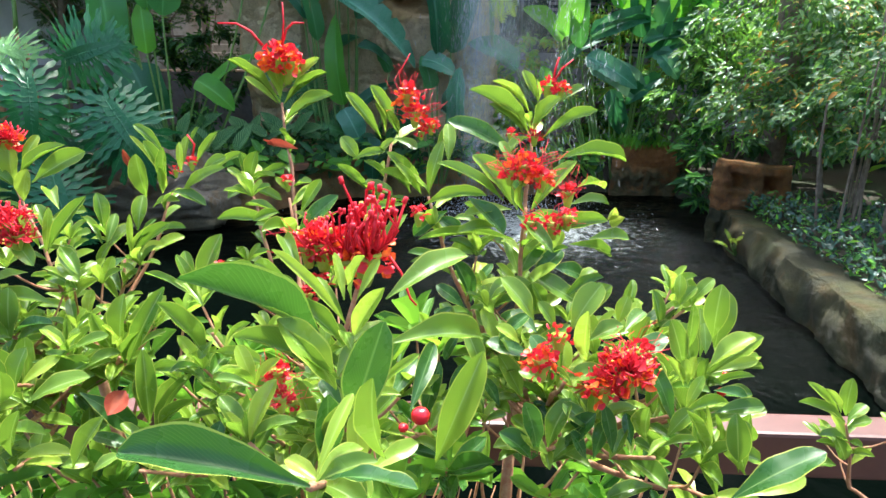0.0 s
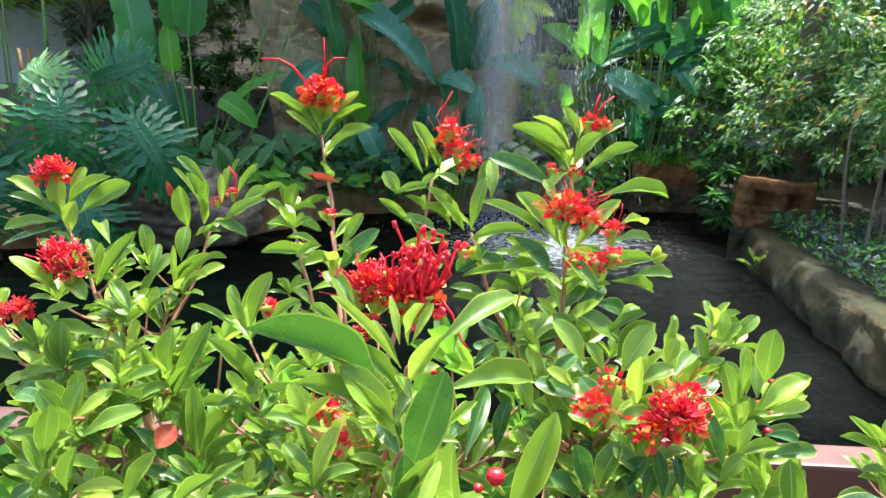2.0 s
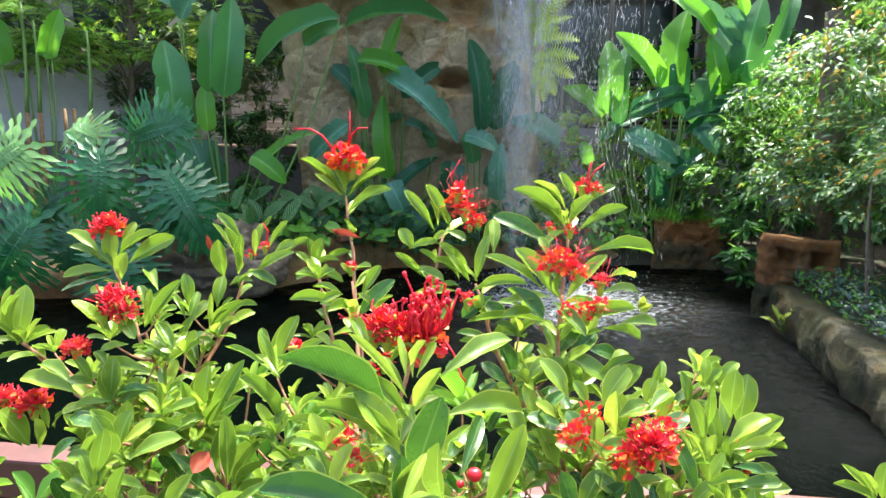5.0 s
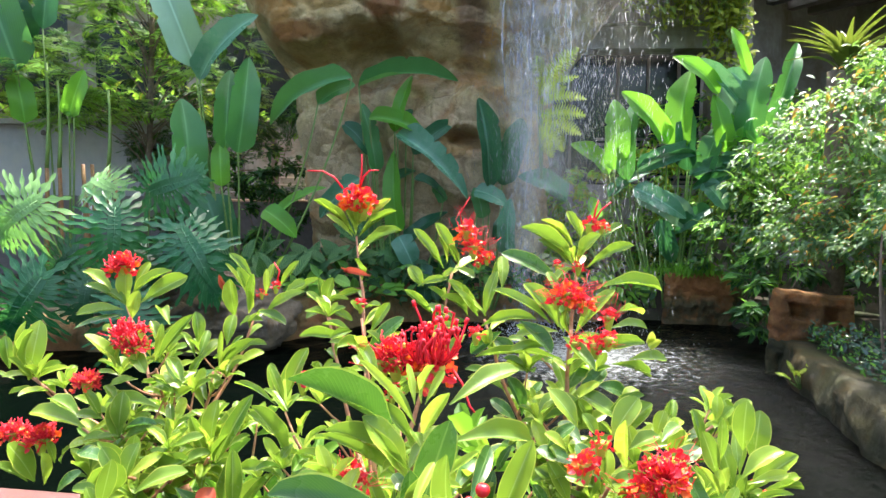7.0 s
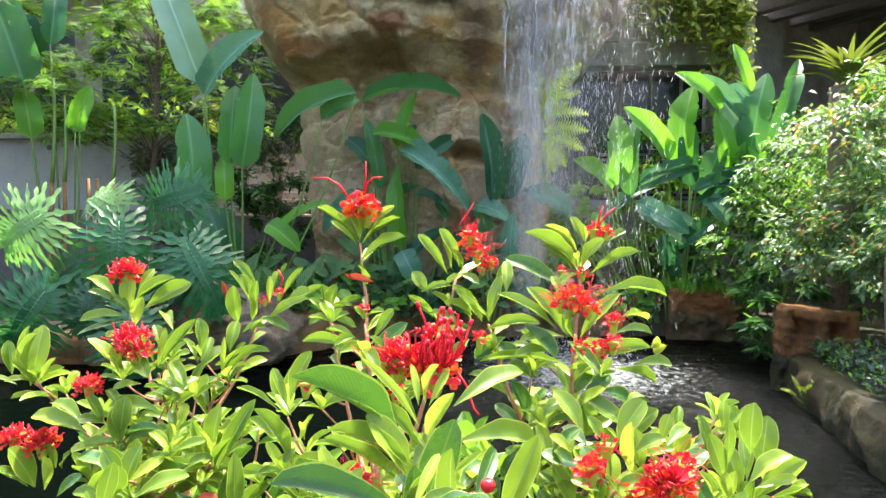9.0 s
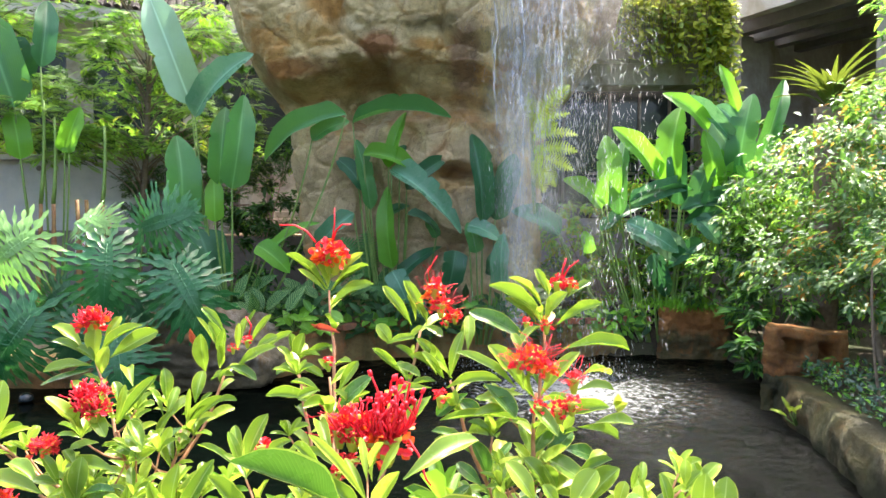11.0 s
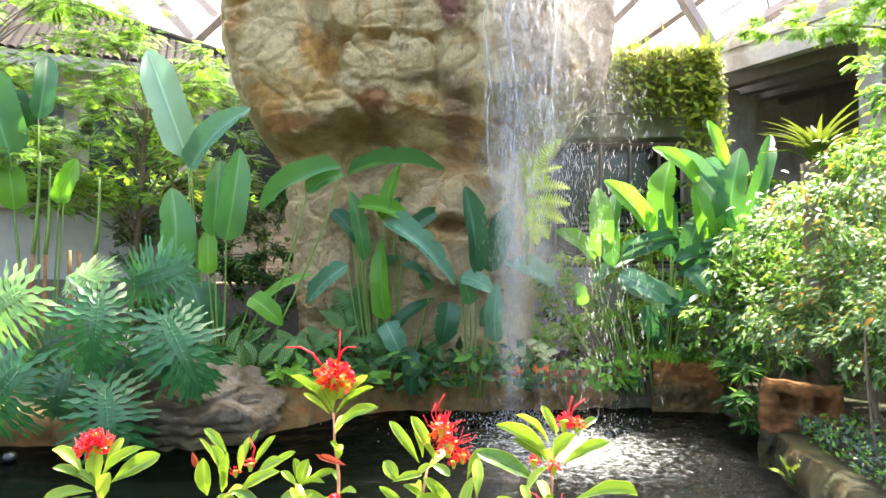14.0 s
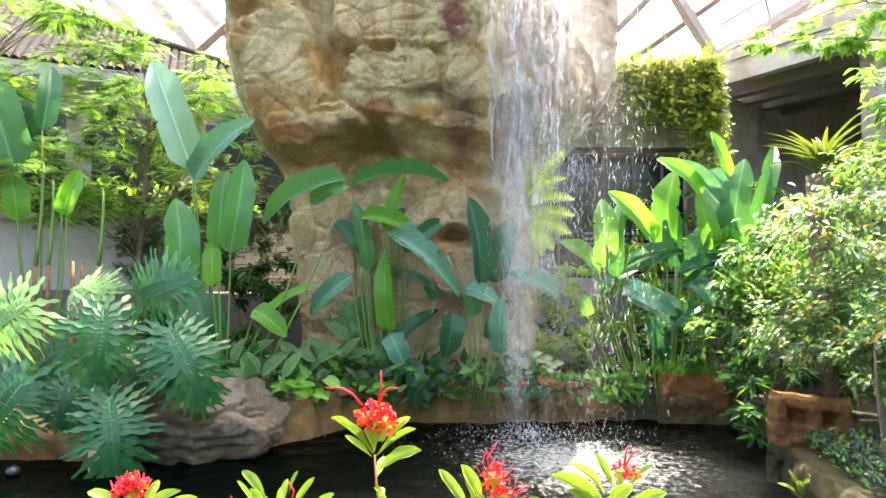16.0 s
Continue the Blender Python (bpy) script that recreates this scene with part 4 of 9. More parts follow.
leaf(s, (0.156, 0.595, 1.279), (0.185, 0.580, 1.255), 0.0244, 'd')
leaf(s, (0.198, 0.605, 1.267), (0.178, 0.621, 1.298), 0.0153)
leaf(s, (0.195, 0.590, 1.266), (0.217, 0.552, 1.250), 0.0163)
leaf(s, (0.192, 0.598, 1.269), (0.152, 0.589, 1.267), 0.0167)
leaf(s, (0.185, 0.595, 1.255), (0.147, 0.581, 1.254), 0.0147)
leaf(s, (0.203, 0.593, 1.266), (0.193, 0.562, 1.300), 0.0124)

s = shoot((0.124, 0.630, 1.273), HUBS['R'])
leaf(s, (0.124, 0.630, 1.276), (0.135, 0.632, 1.321), 0.0155)
leaf(s, (0.141, 0.635, 1.302), (0.142, 0.652, 1.335), 0.0147)
leaf(s, (0.118, 0.628, 1.276), (0.097, 0.613, 1.304), 0.0142)
leaf(s, (0.121, 0.625, 1.267), (0.170, 0.612, 1.282), 0.0184)
leaf(s, (0.126, 0.628, 1.276), (0.106, 0.619, 1.298), 0.0102, 'y')
leaf(s, (0.197, 0.620, 1.238), (0.118, 0.593, 1.249), 0.0142)
leaf(s, (0.106, 0.625, 1.259), (0.090, 0.608, 1.242), 0.0154)
leaf(s, (0.131, 0.628, 1.256), (0.151, 0.623, 1.242), 0.0209, 'd')
leaf(s, (0.106, 0.625, 1.267), (0.063, 0.614, 1.264), 0.0133)
leaf(s, (0.141, 0.630, 1.261), (0.111, 0.622, 1.242), 0.0178, 'd')

s = shoot((0.162, 0.600, 1.183), HUBS['R'])
leaf(s, (0.160, 0.600, 1.188), (0.148, 0.593, 1.227), 0.0174, 'd')
leaf(s, (0.162, 0.600, 1.183), (0.184, 0.603, 1.203), 0.0136)
leaf(s, (0.155, 0.600, 1.183), (0.131, 0.607, 1.201), 0.0177, 'd')
leaf(s, (0.159, 0.595, 1.180), (0.139, 0.576, 1.188), 0.0132)
leaf(s, (0.164, 0.595, 1.185), (0.175, 0.579, 1.172), 0.0154)
leaf(s, (0.153, 0.600, 1.162), (0.137, 0.601, 1.134), 0.0139, 'd')
leaf(s, (0.176, 0.600, 1.135), (0.192, 0.597, 1.109), 0.0187)
leaf(s, (0.162, 0.600, 1.119), (0.146, 0.598, 1.136), 0.0141)

s = shoot((-0.231, 0.600, 1.159), HUBS['L'])
leaf(s, (-0.231, 0.600, 1.163), (-0.224, 0.597, 1.201), 0.0242)
leaf(s, (-0.224, 0.598, 1.164), (-0.189, 0.588, 1.177), 0.0166, 'd')
leaf(s, (-0.234, 0.600, 1.160), (-0.247, 0.602, 1.167), 0.0111, 'y')
leaf(s, (-0.229, 0.598, 1.158), (-0.246, 0.587, 1.159), 0.0110)
leaf(s, (-0.234, 0.602, 1.160), (-0.248, 0.608, 1.172), 0.0112)
leaf(s, (-0.225, 0.595, 1.158), (-0.228, 0.584, 1.148), 0.0097)
leaf(s, (-0.248, 0.600, 1.174), (-0.261, 0.592, 1.206), 0.0184)
leaf(s, (-0.246, 0.598, 1.175), (-0.267, 0.591, 1.183), 0.0160)

s = shoot((-0.199, 0.560, 1.122), HUBS['L'])
leaf(s, (-0.200, 0.560, 1.129), (-0.194, 0.564, 1.174), 0.0195)
leaf(s, (-0.203, 0.558, 1.125), (-0.214, 0.547, 1.172), 0.0229)
leaf(s, (-0.225, 0.565, 1.146), (-0.256, 0.576, 1.155), 0.0204, 'd')
leaf(s, (-0.207, 0.555, 1.126), (-0.240, 0.545, 1.134), 0.0141)
leaf(s, (-0.227, 0.553, 1.106), (-0.194, 0.526, 1.164), 0.0228)
leaf(s, (-0.190, 0.560, 1.124), (-0.140, 0.555, 1.157), 0.0280)
leaf(s, (-0.191, 0.555, 1.124), (-0.209, 0.539, 1.124), 0.0103, 'y')
leaf(s, (-0.197, 0.555, 1.122), (-0.173, 0.543, 1.117), 0.0126)
leaf(s, (-0.194, 0.555, 1.122), (-0.157, 0.534, 1.145), 0.0134)

s = shoot((-0.179, 0.600, 1.134), HUBS['L'])
leaf(s, (-0.180, 0.600, 1.133), (-0.164, 0.597, 1.169), 0.0141)
leaf(s, (-0.182, 0.600, 1.138), (-0.180, 0.597, 1.176), 0.0095)
leaf(s, (-0.177, 0.598, 1.133), (-0.160, 0.595, 1.137), 0.0119)
leaf(s, (-0.183, 0.600, 1.134), (-0.196, 0.599, 1.140), 0.0109)

s = shoot((-0.142, 0.600, 1.138), HUBS['L'])
leaf(s, (-0.140, 0.600, 1.144), (-0.134, 0.606, 1.194), 0.0206)
leaf(s, (-0.145, 0.598, 1.143), (-0.152, 0.585, 1.185), 0.0160)
leaf(s, (-0.135, 0.600, 1.133), (-0.100, 0.597, 1.200), 0.0214)
leaf(s, (-0.141, 0.595, 1.147), (-0.141, 0.582, 1.176), 0.0125, 'y')
leaf(s, (-0.126, 0.602, 1.146), (-0.107, 0.616, 1.157), 0.0087)
leaf(s, (-0.135, 0.595, 1.136), (-0.113, 0.579, 1.171), 0.0073)
leaf(s, (-0.154, 0.598, 1.141), (-0.162, 0.586, 1.156), 0.0116)
leaf(s, (-0.143, 0.595, 1.137), (-0.152, 0.574, 1.143), 0.0103)
leaf(s, (-0.134, 0.595, 1.134), (-0.103, 0.580, 1.139), 0.0125)
leaf(s, (-0.139, 0.593, 1.143), (-0.126, 0.565, 1.173), 0.0078, 'y')

s = shoot((-0.100, 0.550, 1.085), HUBS['C'])
leaf(s, (-0.100, 0.550, 1.104), (-0.100, 0.555, 1.166), 0.0203)
leaf(s, (-0.096, 0.550, 1.094), (-0.068, 0.555, 1.146), 0.0118)
leaf(s, (-0.091, 0.548, 1.095), (-0.062, 0.535, 1.134), 0.0084)
leaf(s, (-0.154, 0.555, 1.129), (-0.118, 0.566, 1.088), 0.0249, 'd')
leaf(s, (-0.103, 0.550, 1.084), (-0.125, 0.555, 1.102), 0.0123)
leaf(s, (-0.096, 0.548, 1.086), (-0.061, 0.542, 1.110), 0.0129)
leaf(s, (-0.112, 0.550, 1.079), (-0.150, 0.555, 1.091), 0.0170, 'd')
leaf(s, (-0.098, 0.545, 1.082), (-0.112, 0.528, 1.079), 0.0187)
leaf(s, (-0.091, 0.545, 1.082), (-0.066, 0.524, 1.084), 0.0129)

s = shoot((-0.192, 0.500, 1.122), HUBS['L'])
leaf(s, (-0.192, 0.500, 1.122), (-0.198, 0.497, 1.155), 0.0160)
leaf(s, (-0.188, 0.497, 1.138), (-0.175, 0.495, 1.181), 0.0196)
leaf(s, (-0.174, 0.497, 1.110), (-0.159, 0.486, 1.151), 0.0156)
leaf(s, (-0.186, 0.500, 1.122), (-0.177, 0.498, 1.144), 0.0053, 'y')
leaf(s, (-0.187, 0.497, 1.114), (-0.169, 0.489, 1.135), 0.0095, 'y')
leaf(s, (-0.197, 0.497, 1.119), (-0.212, 0.489, 1.133), 0.0129)
leaf(s, (-0.194, 0.495, 1.097), (-0.179, 0.479, 1.138), 0.0159)
leaf(s, (-0.196, 0.502, 1.121), (-0.223, 0.517, 1.126), 0.0100)
leaf(s, (-0.193, 0.502, 1.112), (-0.169, 0.504, 1.120), 0.0119)
leaf(s, (-0.194, 0.497, 1.115), (-0.205, 0.482, 1.112), 0.0184)

s = shoot((-0.177, 0.500, 1.097), HUBS['L'])
leaf(s, (-0.173, 0.500, 1.106), (-0.139, 0.507, 1.108), 0.0160, 'y')
leaf(s, (-0.160, 0.502, 1.106), (-0.162, 0.516, 1.118), 0.0182)
leaf(s, (-0.135, 0.500, 1.097), (-0.112, 0.508, 1.135), 0.0175)
leaf(s, (-0.182, 0.500, 1.094), (-0.196, 0.499, 1.109), 0.0142)
leaf(s, (-0.144, 0.500, 1.099), (-0.127, 0.507, 1.099), 0.0137)

s = shoot((-0.077, 0.480, 1.109), HUBS['C'])
leaf(s, (-0.070, 0.480, 1.122), (-0.041, 0.487, 1.142), 0.0103)
leaf(s, (-0.087, 0.475, 1.112), (-0.048, 0.456, 1.151), 0.0101)
leaf(s, (-0.064, 0.478, 1.114), (-0.031, 0.474, 1.127), 0.0159)
leaf(s, (-0.109, 0.480, 1.109), (-0.094, 0.485, 1.119), 0.0128)

s = shoot((-0.043, 0.550, 1.182), HUBS['C'])
leaf(s, (-0.048, 0.550, 1.217), (-0.032, 0.553, 1.260), 0.0181)
leaf(s, (-0.051, 0.550, 1.212), (-0.064, 0.550, 1.245), 0.0126)
leaf(s, (-0.033, 0.550, 1.220), (-0.008, 0.547, 1.240), 0.0132)
leaf(s, (-0.046, 0.545, 1.162), (-0.071, 0.527, 1.216), 0.0214)
leaf(s, (-0.035, 0.548, 1.183), (-0.025, 0.536, 1.210), 0.0067, 'y')
leaf(s, (-0.040, 0.545, 1.181), (-0.035, 0.523, 1.207), 0.0062, 'y')
leaf(s, (-0.031, 0.548, 1.176), (-0.012, 0.541, 1.195), 0.0078)
leaf(s, (-0.044, 0.545, 1.168), (0.002, 0.527, 1.167), 0.0126)
leaf(s, (-0.044, 0.548, 1.181), (-0.062, 0.545, 1.187), 0.0119)
leaf(s, (-0.024, 0.550, 1.156), (-0.039, 0.543, 1.169), 0.0139)
leaf(s, (-0.041, 0.545, 1.178), (-0.050, 0.536, 1.168), 0.0108)
leaf(s, (-0.036, 0.545, 1.158), (0.006, 0.533, 1.157), 0.0137)
leaf(s, (-0.048, 0.552, 1.203), (-0.067, 0.567, 1.216), 0.0109)

s = shoot((-0.053, 0.550, 1.126), HUBS['C'])
leaf(s, (-0.056, 0.550, 1.146), (-0.098, 0.556, 1.150), 0.0136)
leaf(s, (-0.050, 0.550, 1.136), (-0.070, 0.556, 1.157), 0.0114)
leaf(s, (-0.047, 0.550, 1.136), (-0.033, 0.551, 1.155), 0.0133)
leaf(s, (-0.053, 0.550, 1.126), (-0.033, 0.542, 1.115), 0.0135)
leaf(s, (-0.052, 0.547, 1.122), (-0.024, 0.544, 1.129), 0.0124)
leaf(s, (-0.036, 0.550, 1.105), (-0.011, 0.545, 1.129), 0.0124)
leaf(s, (-0.028, 0.550, 1.079), (-0.008, 0.547, 1.107), 0.0137)
leaf(s, (-0.051, 0.550, 1.089), (-0.030, 0.553, 1.066), 0.0163, 'd')
leaf(s, (-0.061, 0.550, 1.079), (-0.037, 0.550, 1.094), 0.0130)

s = shoot((0.079, 0.440, 1.236), HUBS['C'])
leaf(s, (0.064, 0.425, 1.228), (0.012, 0.379, 1.288), 0.0214, 'd')
leaf(s, (0.075, 0.435, 1.223), (0.047, 0.427, 1.256), 0.0156)
leaf(s, (0.045, 0.445, 1.251), (0.018, 0.462, 1.269), 0.0089)
leaf(s, (0.075, 0.440, 1.235), (0.035, 0.437, 1.281), 0.0099, 'y')
leaf(s, (0.080, 0.435, 1.229), (0.098, 0.416, 1.265), 0.0145, 'y')
leaf(s, (0.080, 0.432, 1.253), (0.088, 0.416, 1.284), 0.0134, 'y')
leaf(s, (0.098, 0.455, 1.245), (0.151, 0.500, 1.265), 0.0240)
leaf(s, (0.049, 0.453, 1.259), (0.029, 0.495, 1.274), 0.0131)
leaf(s, (0.074, 0.445, 1.248), (0.067, 0.458, 1.273), 0.0087, 'y')
leaf(s, (0.081, 0.448, 1.247), (0.094, 0.465, 1.266), 0.0066, 'y')
leaf(s, (0.074, 0.445, 1.234), (0.056, 0.461, 1.257), 0.0089)

s = shoot((0.078, 0.400, 1.205), HUBS['C'])
leaf(s, (0.076, 0.398, 1.221), (0.026, 0.395, 1.252), 0.0137)
leaf(s, (0.074, 0.400, 1.214), (0.048, 0.395, 1.257), 0.0249, 'y')
leaf(s, (0.082, 0.395, 1.193), (0.100, 0.385, 1.257), 0.0298, 'd')
leaf(s, (0.100, 0.413, 1.234), (0.159, 0.457, 1.223), 0.0224)
leaf(s, (0.096, 0.400, 1.215), (0.119, 0.405, 1.232), 0.0067, 'y')
leaf(s, (0.113, 0.413, 1.193), (0.127, 0.455, 1.215), 0.0148, 'd')
leaf(s, (0.102, 0.413, 1.200), (0.118, 0.442, 1.213), 0.0145, 'd')
leaf(s, (0.073, 0.408, 1.216), (0.085, 0.432, 1.226), 0.0140)
leaf(s, (0.083, 0.408, 1.231), (0.075, 0.436, 1.231), 0.0104)
leaf(s, (0.076, 0.408, 1.196), (0.062, 0.423, 1.209), 0.0128, 'd')

s = shoot((0.101, 0.310, 1.226), HUBS['C'])
leaf(s, (0.126, 0.312, 1.230), (0.144, 0.316, 1.275), 0.0166)
leaf(s, (0.080, 0.310, 1.230), (0.098, 0.306, 1.263), 0.0084)
leaf(s, (0.107, 0.305, 1.236), (0.101, 0.290, 1.274), 0.0174)
leaf(s, (0.083, 0.310, 1.231), (0.085, 0.309, 1.262), 0.0149, 'd')

s = shoot((0.051, 0.460, 1.147), HUBS['C'])
leaf(s, (0.050, 0.460, 1.149), (0.038, 0.460, 1.190), 0.0140)
leaf(s, (0.055, 0.460, 1.149), (0.057, 0.464, 1.177), 0.0066)
leaf(s, (0.050, 0.458, 1.143), (0.028, 0.442, 1.157), 0.0074, 'y')
leaf(s, (0.060, 0.458, 1.130), (0.070, 0.443, 1.169), 0.0082, 'y')
leaf(s, (0.045, 0.460, 1.137), (0.032, 0.454, 1.154), 0.0101)
leaf(s, (0.056, 0.463, 1.140), (0.071, 0.464, 1.139), 0.0103)
leaf(s, (0.054, 0.455, 1.147), (0.046, 0.433, 1.148), 0.0106)

s = shoot((0.090, 0.245, 1.268), HUBS['C'])
leaf(s, (0.090, 0.245, 1.268), (0.035, 0.253, 1.273), 0.0185, 'd')
leaf(s, (0.093, 0.242, 1.272), (0.108, 0.241, 1.280), 0.0086)
leaf(s, (0.095, 0.240, 1.274), (0.120, 0.218, 1.287), 0.0096, 'd')
leaf(s, (0.090, 0.253, 1.265), (0.099, 0.275, 1.280), 0.0058, 'y')

s = shoot((0.209, 0.600, 1.178), HUBS['R'])
leaf(s, (0.201, 0.607, 1.210), (0.220, 0.627, 1.236), 0.0298, 'd')
leaf(s, (0.216, 0.600, 1.180), (0.195, 0.597, 1.211), 0.0251)
leaf(s, (0.260, 0.602, 1.181), (0.209, 0.608, 1.209), 0.0300)
leaf(s, (0.250, 0.598, 1.168), (0.275, 0.592, 1.206), 0.0279)
leaf(s, (0.228, 0.607, 1.217), (0.265, 0.631, 1.200), 0.0218, 'd')
leaf(s, (0.238, 0.602, 1.188), (0.275, 0.608, 1.208), 0.0140)
leaf(s, (0.211, 0.607, 1.201), (0.241, 0.625, 1.226), 0.0215, 'd')
leaf(s, (0.243, 0.607, 1.237), (0.285, 0.627, 1.221), 0.0141)
leaf(s, (0.223, 0.598, 1.184), (0.209, 0.584, 1.210), 0.0155)
leaf(s, (0.252, 0.605, 1.202), (0.271, 0.621, 1.212), 0.0152)

s = shoot((0.215, 0.470, 1.183), HUBS['R'])
leaf(s, (0.191, 0.470, 1.225), (0.171, 0.473, 1.253), 0.0210)
leaf(s, (0.216, 0.472, 1.217), (0.236, 0.478, 1.246), 0.0225)
leaf(s, (0.228, 0.472, 1.209), (0.250, 0.473, 1.220), 0.0171)
leaf(s, (0.226, 0.465, 1.199), (0.218, 0.445, 1.239), 0.0145, 'y')
leaf(s, (0.182, 0.470, 1.209), (0.168, 0.468, 1.222), 0.0138, 'y')
leaf(s, (0.203, 0.470, 1.181), (0.183, 0.472, 1.188), 0.0161)
leaf(s, (0.210, 0.473, 1.184), (0.193, 0.485, 1.208), 0.0191, 'd')
leaf(s, (0.213, 0.470, 1.181), (0.239, 0.468, 1.191), 0.0191)
leaf(s, (0.218, 0.465, 1.179), (0.200, 0.455, 1.199), 0.0121)
leaf(s, (0.211, 0.470, 1.181), (0.228, 0.472, 1.189), 0.0144)
leaf(s, (0.253, 0.477, 1.213), (0.273, 0.499, 1.218), 0.0128)
leaf(s, (0.258, 0.472, 1.194), (0.281, 0.478, 1.211), 0.0195, 'd')

s = shoot((0.200, 0.500, 1.185), HUBS['R'])
leaf(s, (0.196, 0.500, 1.185), (0.165, 0.500, 1.197), 0.0198, 'd')
leaf(s, (0.187, 0.500, 1.180), (0.176, 0.503, 1.201), 0.0169)
leaf(s, (0.196, 0.500, 1.176), (0.161, 0.499, 1.175), 0.0190)
leaf(s, (0.200, 0.505, 1.201), (0.185, 0.523, 1.212), 0.0171, 'd')
leaf(s, (0.183, 0.500, 1.166), (0.165, 0.499, 1.182), 0.0150)

s = shoot((0.207, 0.460, 1.138), HUBS['R'])
leaf(s, (0.196, 0.460, 1.133), (0.185, 0.456, 1.174), 0.0186, 'd')
leaf(s, (0.203, 0.460, 1.138), (0.214, 0.461, 1.173), 0.0214)
leaf(s, (0.203, 0.460, 1.133), (0.184, 0.463, 1.148), 0.0173)
leaf(s, (0.214, 0.460, 1.138), (0.232, 0.453, 1.167), 0.0189, 'd')
leaf(s, (0.207, 0.460, 1.129), (0.224, 0.459, 1.147), 0.0158)
leaf(s, (0.192, 0.460, 1.129), (0.172, 0.459, 1.151), 0.0198, 'd')
leaf(s, (0.234, 0.460, 1.129), (0.244, 0.466, 1.159), 0.0151, 'd')
leaf(s, (0.245, 0.460, 1.129), (0.254, 0.467, 1.146), 0.0135)

s = shoot((0.353, 0.560, 1.133), HUBS['R'])
leaf(s, (0.357, 0.562, 1.162), (0.364, 0.568, 1.209), 0.0274)
leaf(s, (0.340, 0.560, 1.145), (0.328, 0.566, 1.183), 0.0250)
leaf(s, (0.346, 0.562, 1.154), (0.348, 0.575, 1.192), 0.0154)
leaf(s, (0.353, 0.557, 1.141), (0.386, 0.546, 1.179), 0.0242)
leaf(s, (0.366, 0.565, 1.137), (0.410, 0.579, 1.135), 0.0076)
leaf(s, (0.356, 0.558, 1.129), (0.381, 0.544, 1.148), 0.0106)
leaf(s, (0.344, 0.558, 1.126), (0.343, 0.555, 1.154), 0.0132)
leaf(s, (0.340, 0.558, 1.105), (0.328, 0.553, 1.154), 0.0099)
leaf(s, (0.349, 0.555, 1.131), (0.343, 0.546, 1.158), 0.0142)
leaf(s, (0.345, 0.555, 1.107), (0.346, 0.545, 1.143), 0.0111)
leaf(s, (0.360, 0.562, 1.153), (0.366, 0.573, 1.163), 0.0090, 'y')
leaf(s, (0.380, 0.565, 1.136), (0.408, 0.584, 1.144), 0.0117)
leaf(s, (0.358, 0.560, 1.120), (0.394, 0.561, 1.120), 0.0150)

s = shoot((0.337, 0.550, 1.106), HUBS['R'])
leaf(s, (0.341, 0.548, 1.109), (0.361, 0.534, 1.127), 0.0143)
leaf(s, (0.351, 0.548, 1.101), (0.396, 0.541, 1.118), 0.0182)
leaf(s, (0.331, 0.550, 1.089), (0.302, 0.542, 1.168), 0.0269)
leaf(s, (0.306, 0.540, 1.068), (0.276, 0.504, 1.138), 0.0251)
leaf(s, (0.353, 0.540, 1.057), (0.327, 0.514, 1.129), 0.0220)
leaf(s, (0.389, 0.543, 1.055), (0.363, 0.513, 1.126), 0.0272)
leaf(s, (0.359, 0.545, 1.082), (0.345, 0.523, 1.125), 0.0089)
leaf(s, (0.382, 0.550, 1.106), (0.392, 0.544, 1.085), 0.0128)
leaf(s, (0.335, 0.550, 1.085), (0.368, 0.556, 1.103), 0.0172)
leaf(s, (0.326, 0.552, 1.088), (0.309, 0.555, 1.123), 0.0166)
leaf(s, (0.346, 0.552, 1.078), (0.378, 0.552, 1.088), 0.0197, 'd')
leaf(s, (0.318, 0.550, 1.069), (0.295, 0.555, 1.081), 0.0169)
leaf(s, (0.386, 0.550, 1.052), (0.365, 0.544, 1.084), 0.0177)
leaf(s, (0.372, 0.547, 1.076), (0.401, 0.546, 1.067), 0.0178)
leaf(s, (0.307, 0.550, 1.106), (0.304, 0.553, 1.135), 0.0130)

s = shoot((0.354, 0.620, 1.172), HUBS['R'])
leaf(s, (0.361, 0.620, 1.174), (0.356, 0.625, 1.201), 0.0142)
leaf(s, (0.356, 0.620, 1.174), (0.381, 0.627, 1.199), 0.0155, 'y')
leaf(s, (0.350, 0.620, 1.172), (0.382, 0.621, 1.165), 0.0096)
leaf(s, (0.339, 0.625, 1.151), (0.337, 0.645, 1.182), 0.0132)
leaf(s, (0.307, 0.627, 1.172), (0.313, 0.643, 1.194), 0.0105)
leaf(s, (0.297, 0.625, 1.162), (0.323, 0.644, 1.173), 0.0153, 'y')

s = shoot((0.335, 0.460, 1.093), HUBS['R'])
leaf(s, (0.332, 0.460, 1.096), (0.392, 0.460, 1.132), 0.0300, 'd')
leaf(s, (0.343, 0.463, 1.096), (0.389, 0.473, 1.101), 0.0200, 'y')
leaf(s, (0.326, 0.468, 1.092), (0.312, 0.484, 1.152), 0.0190)

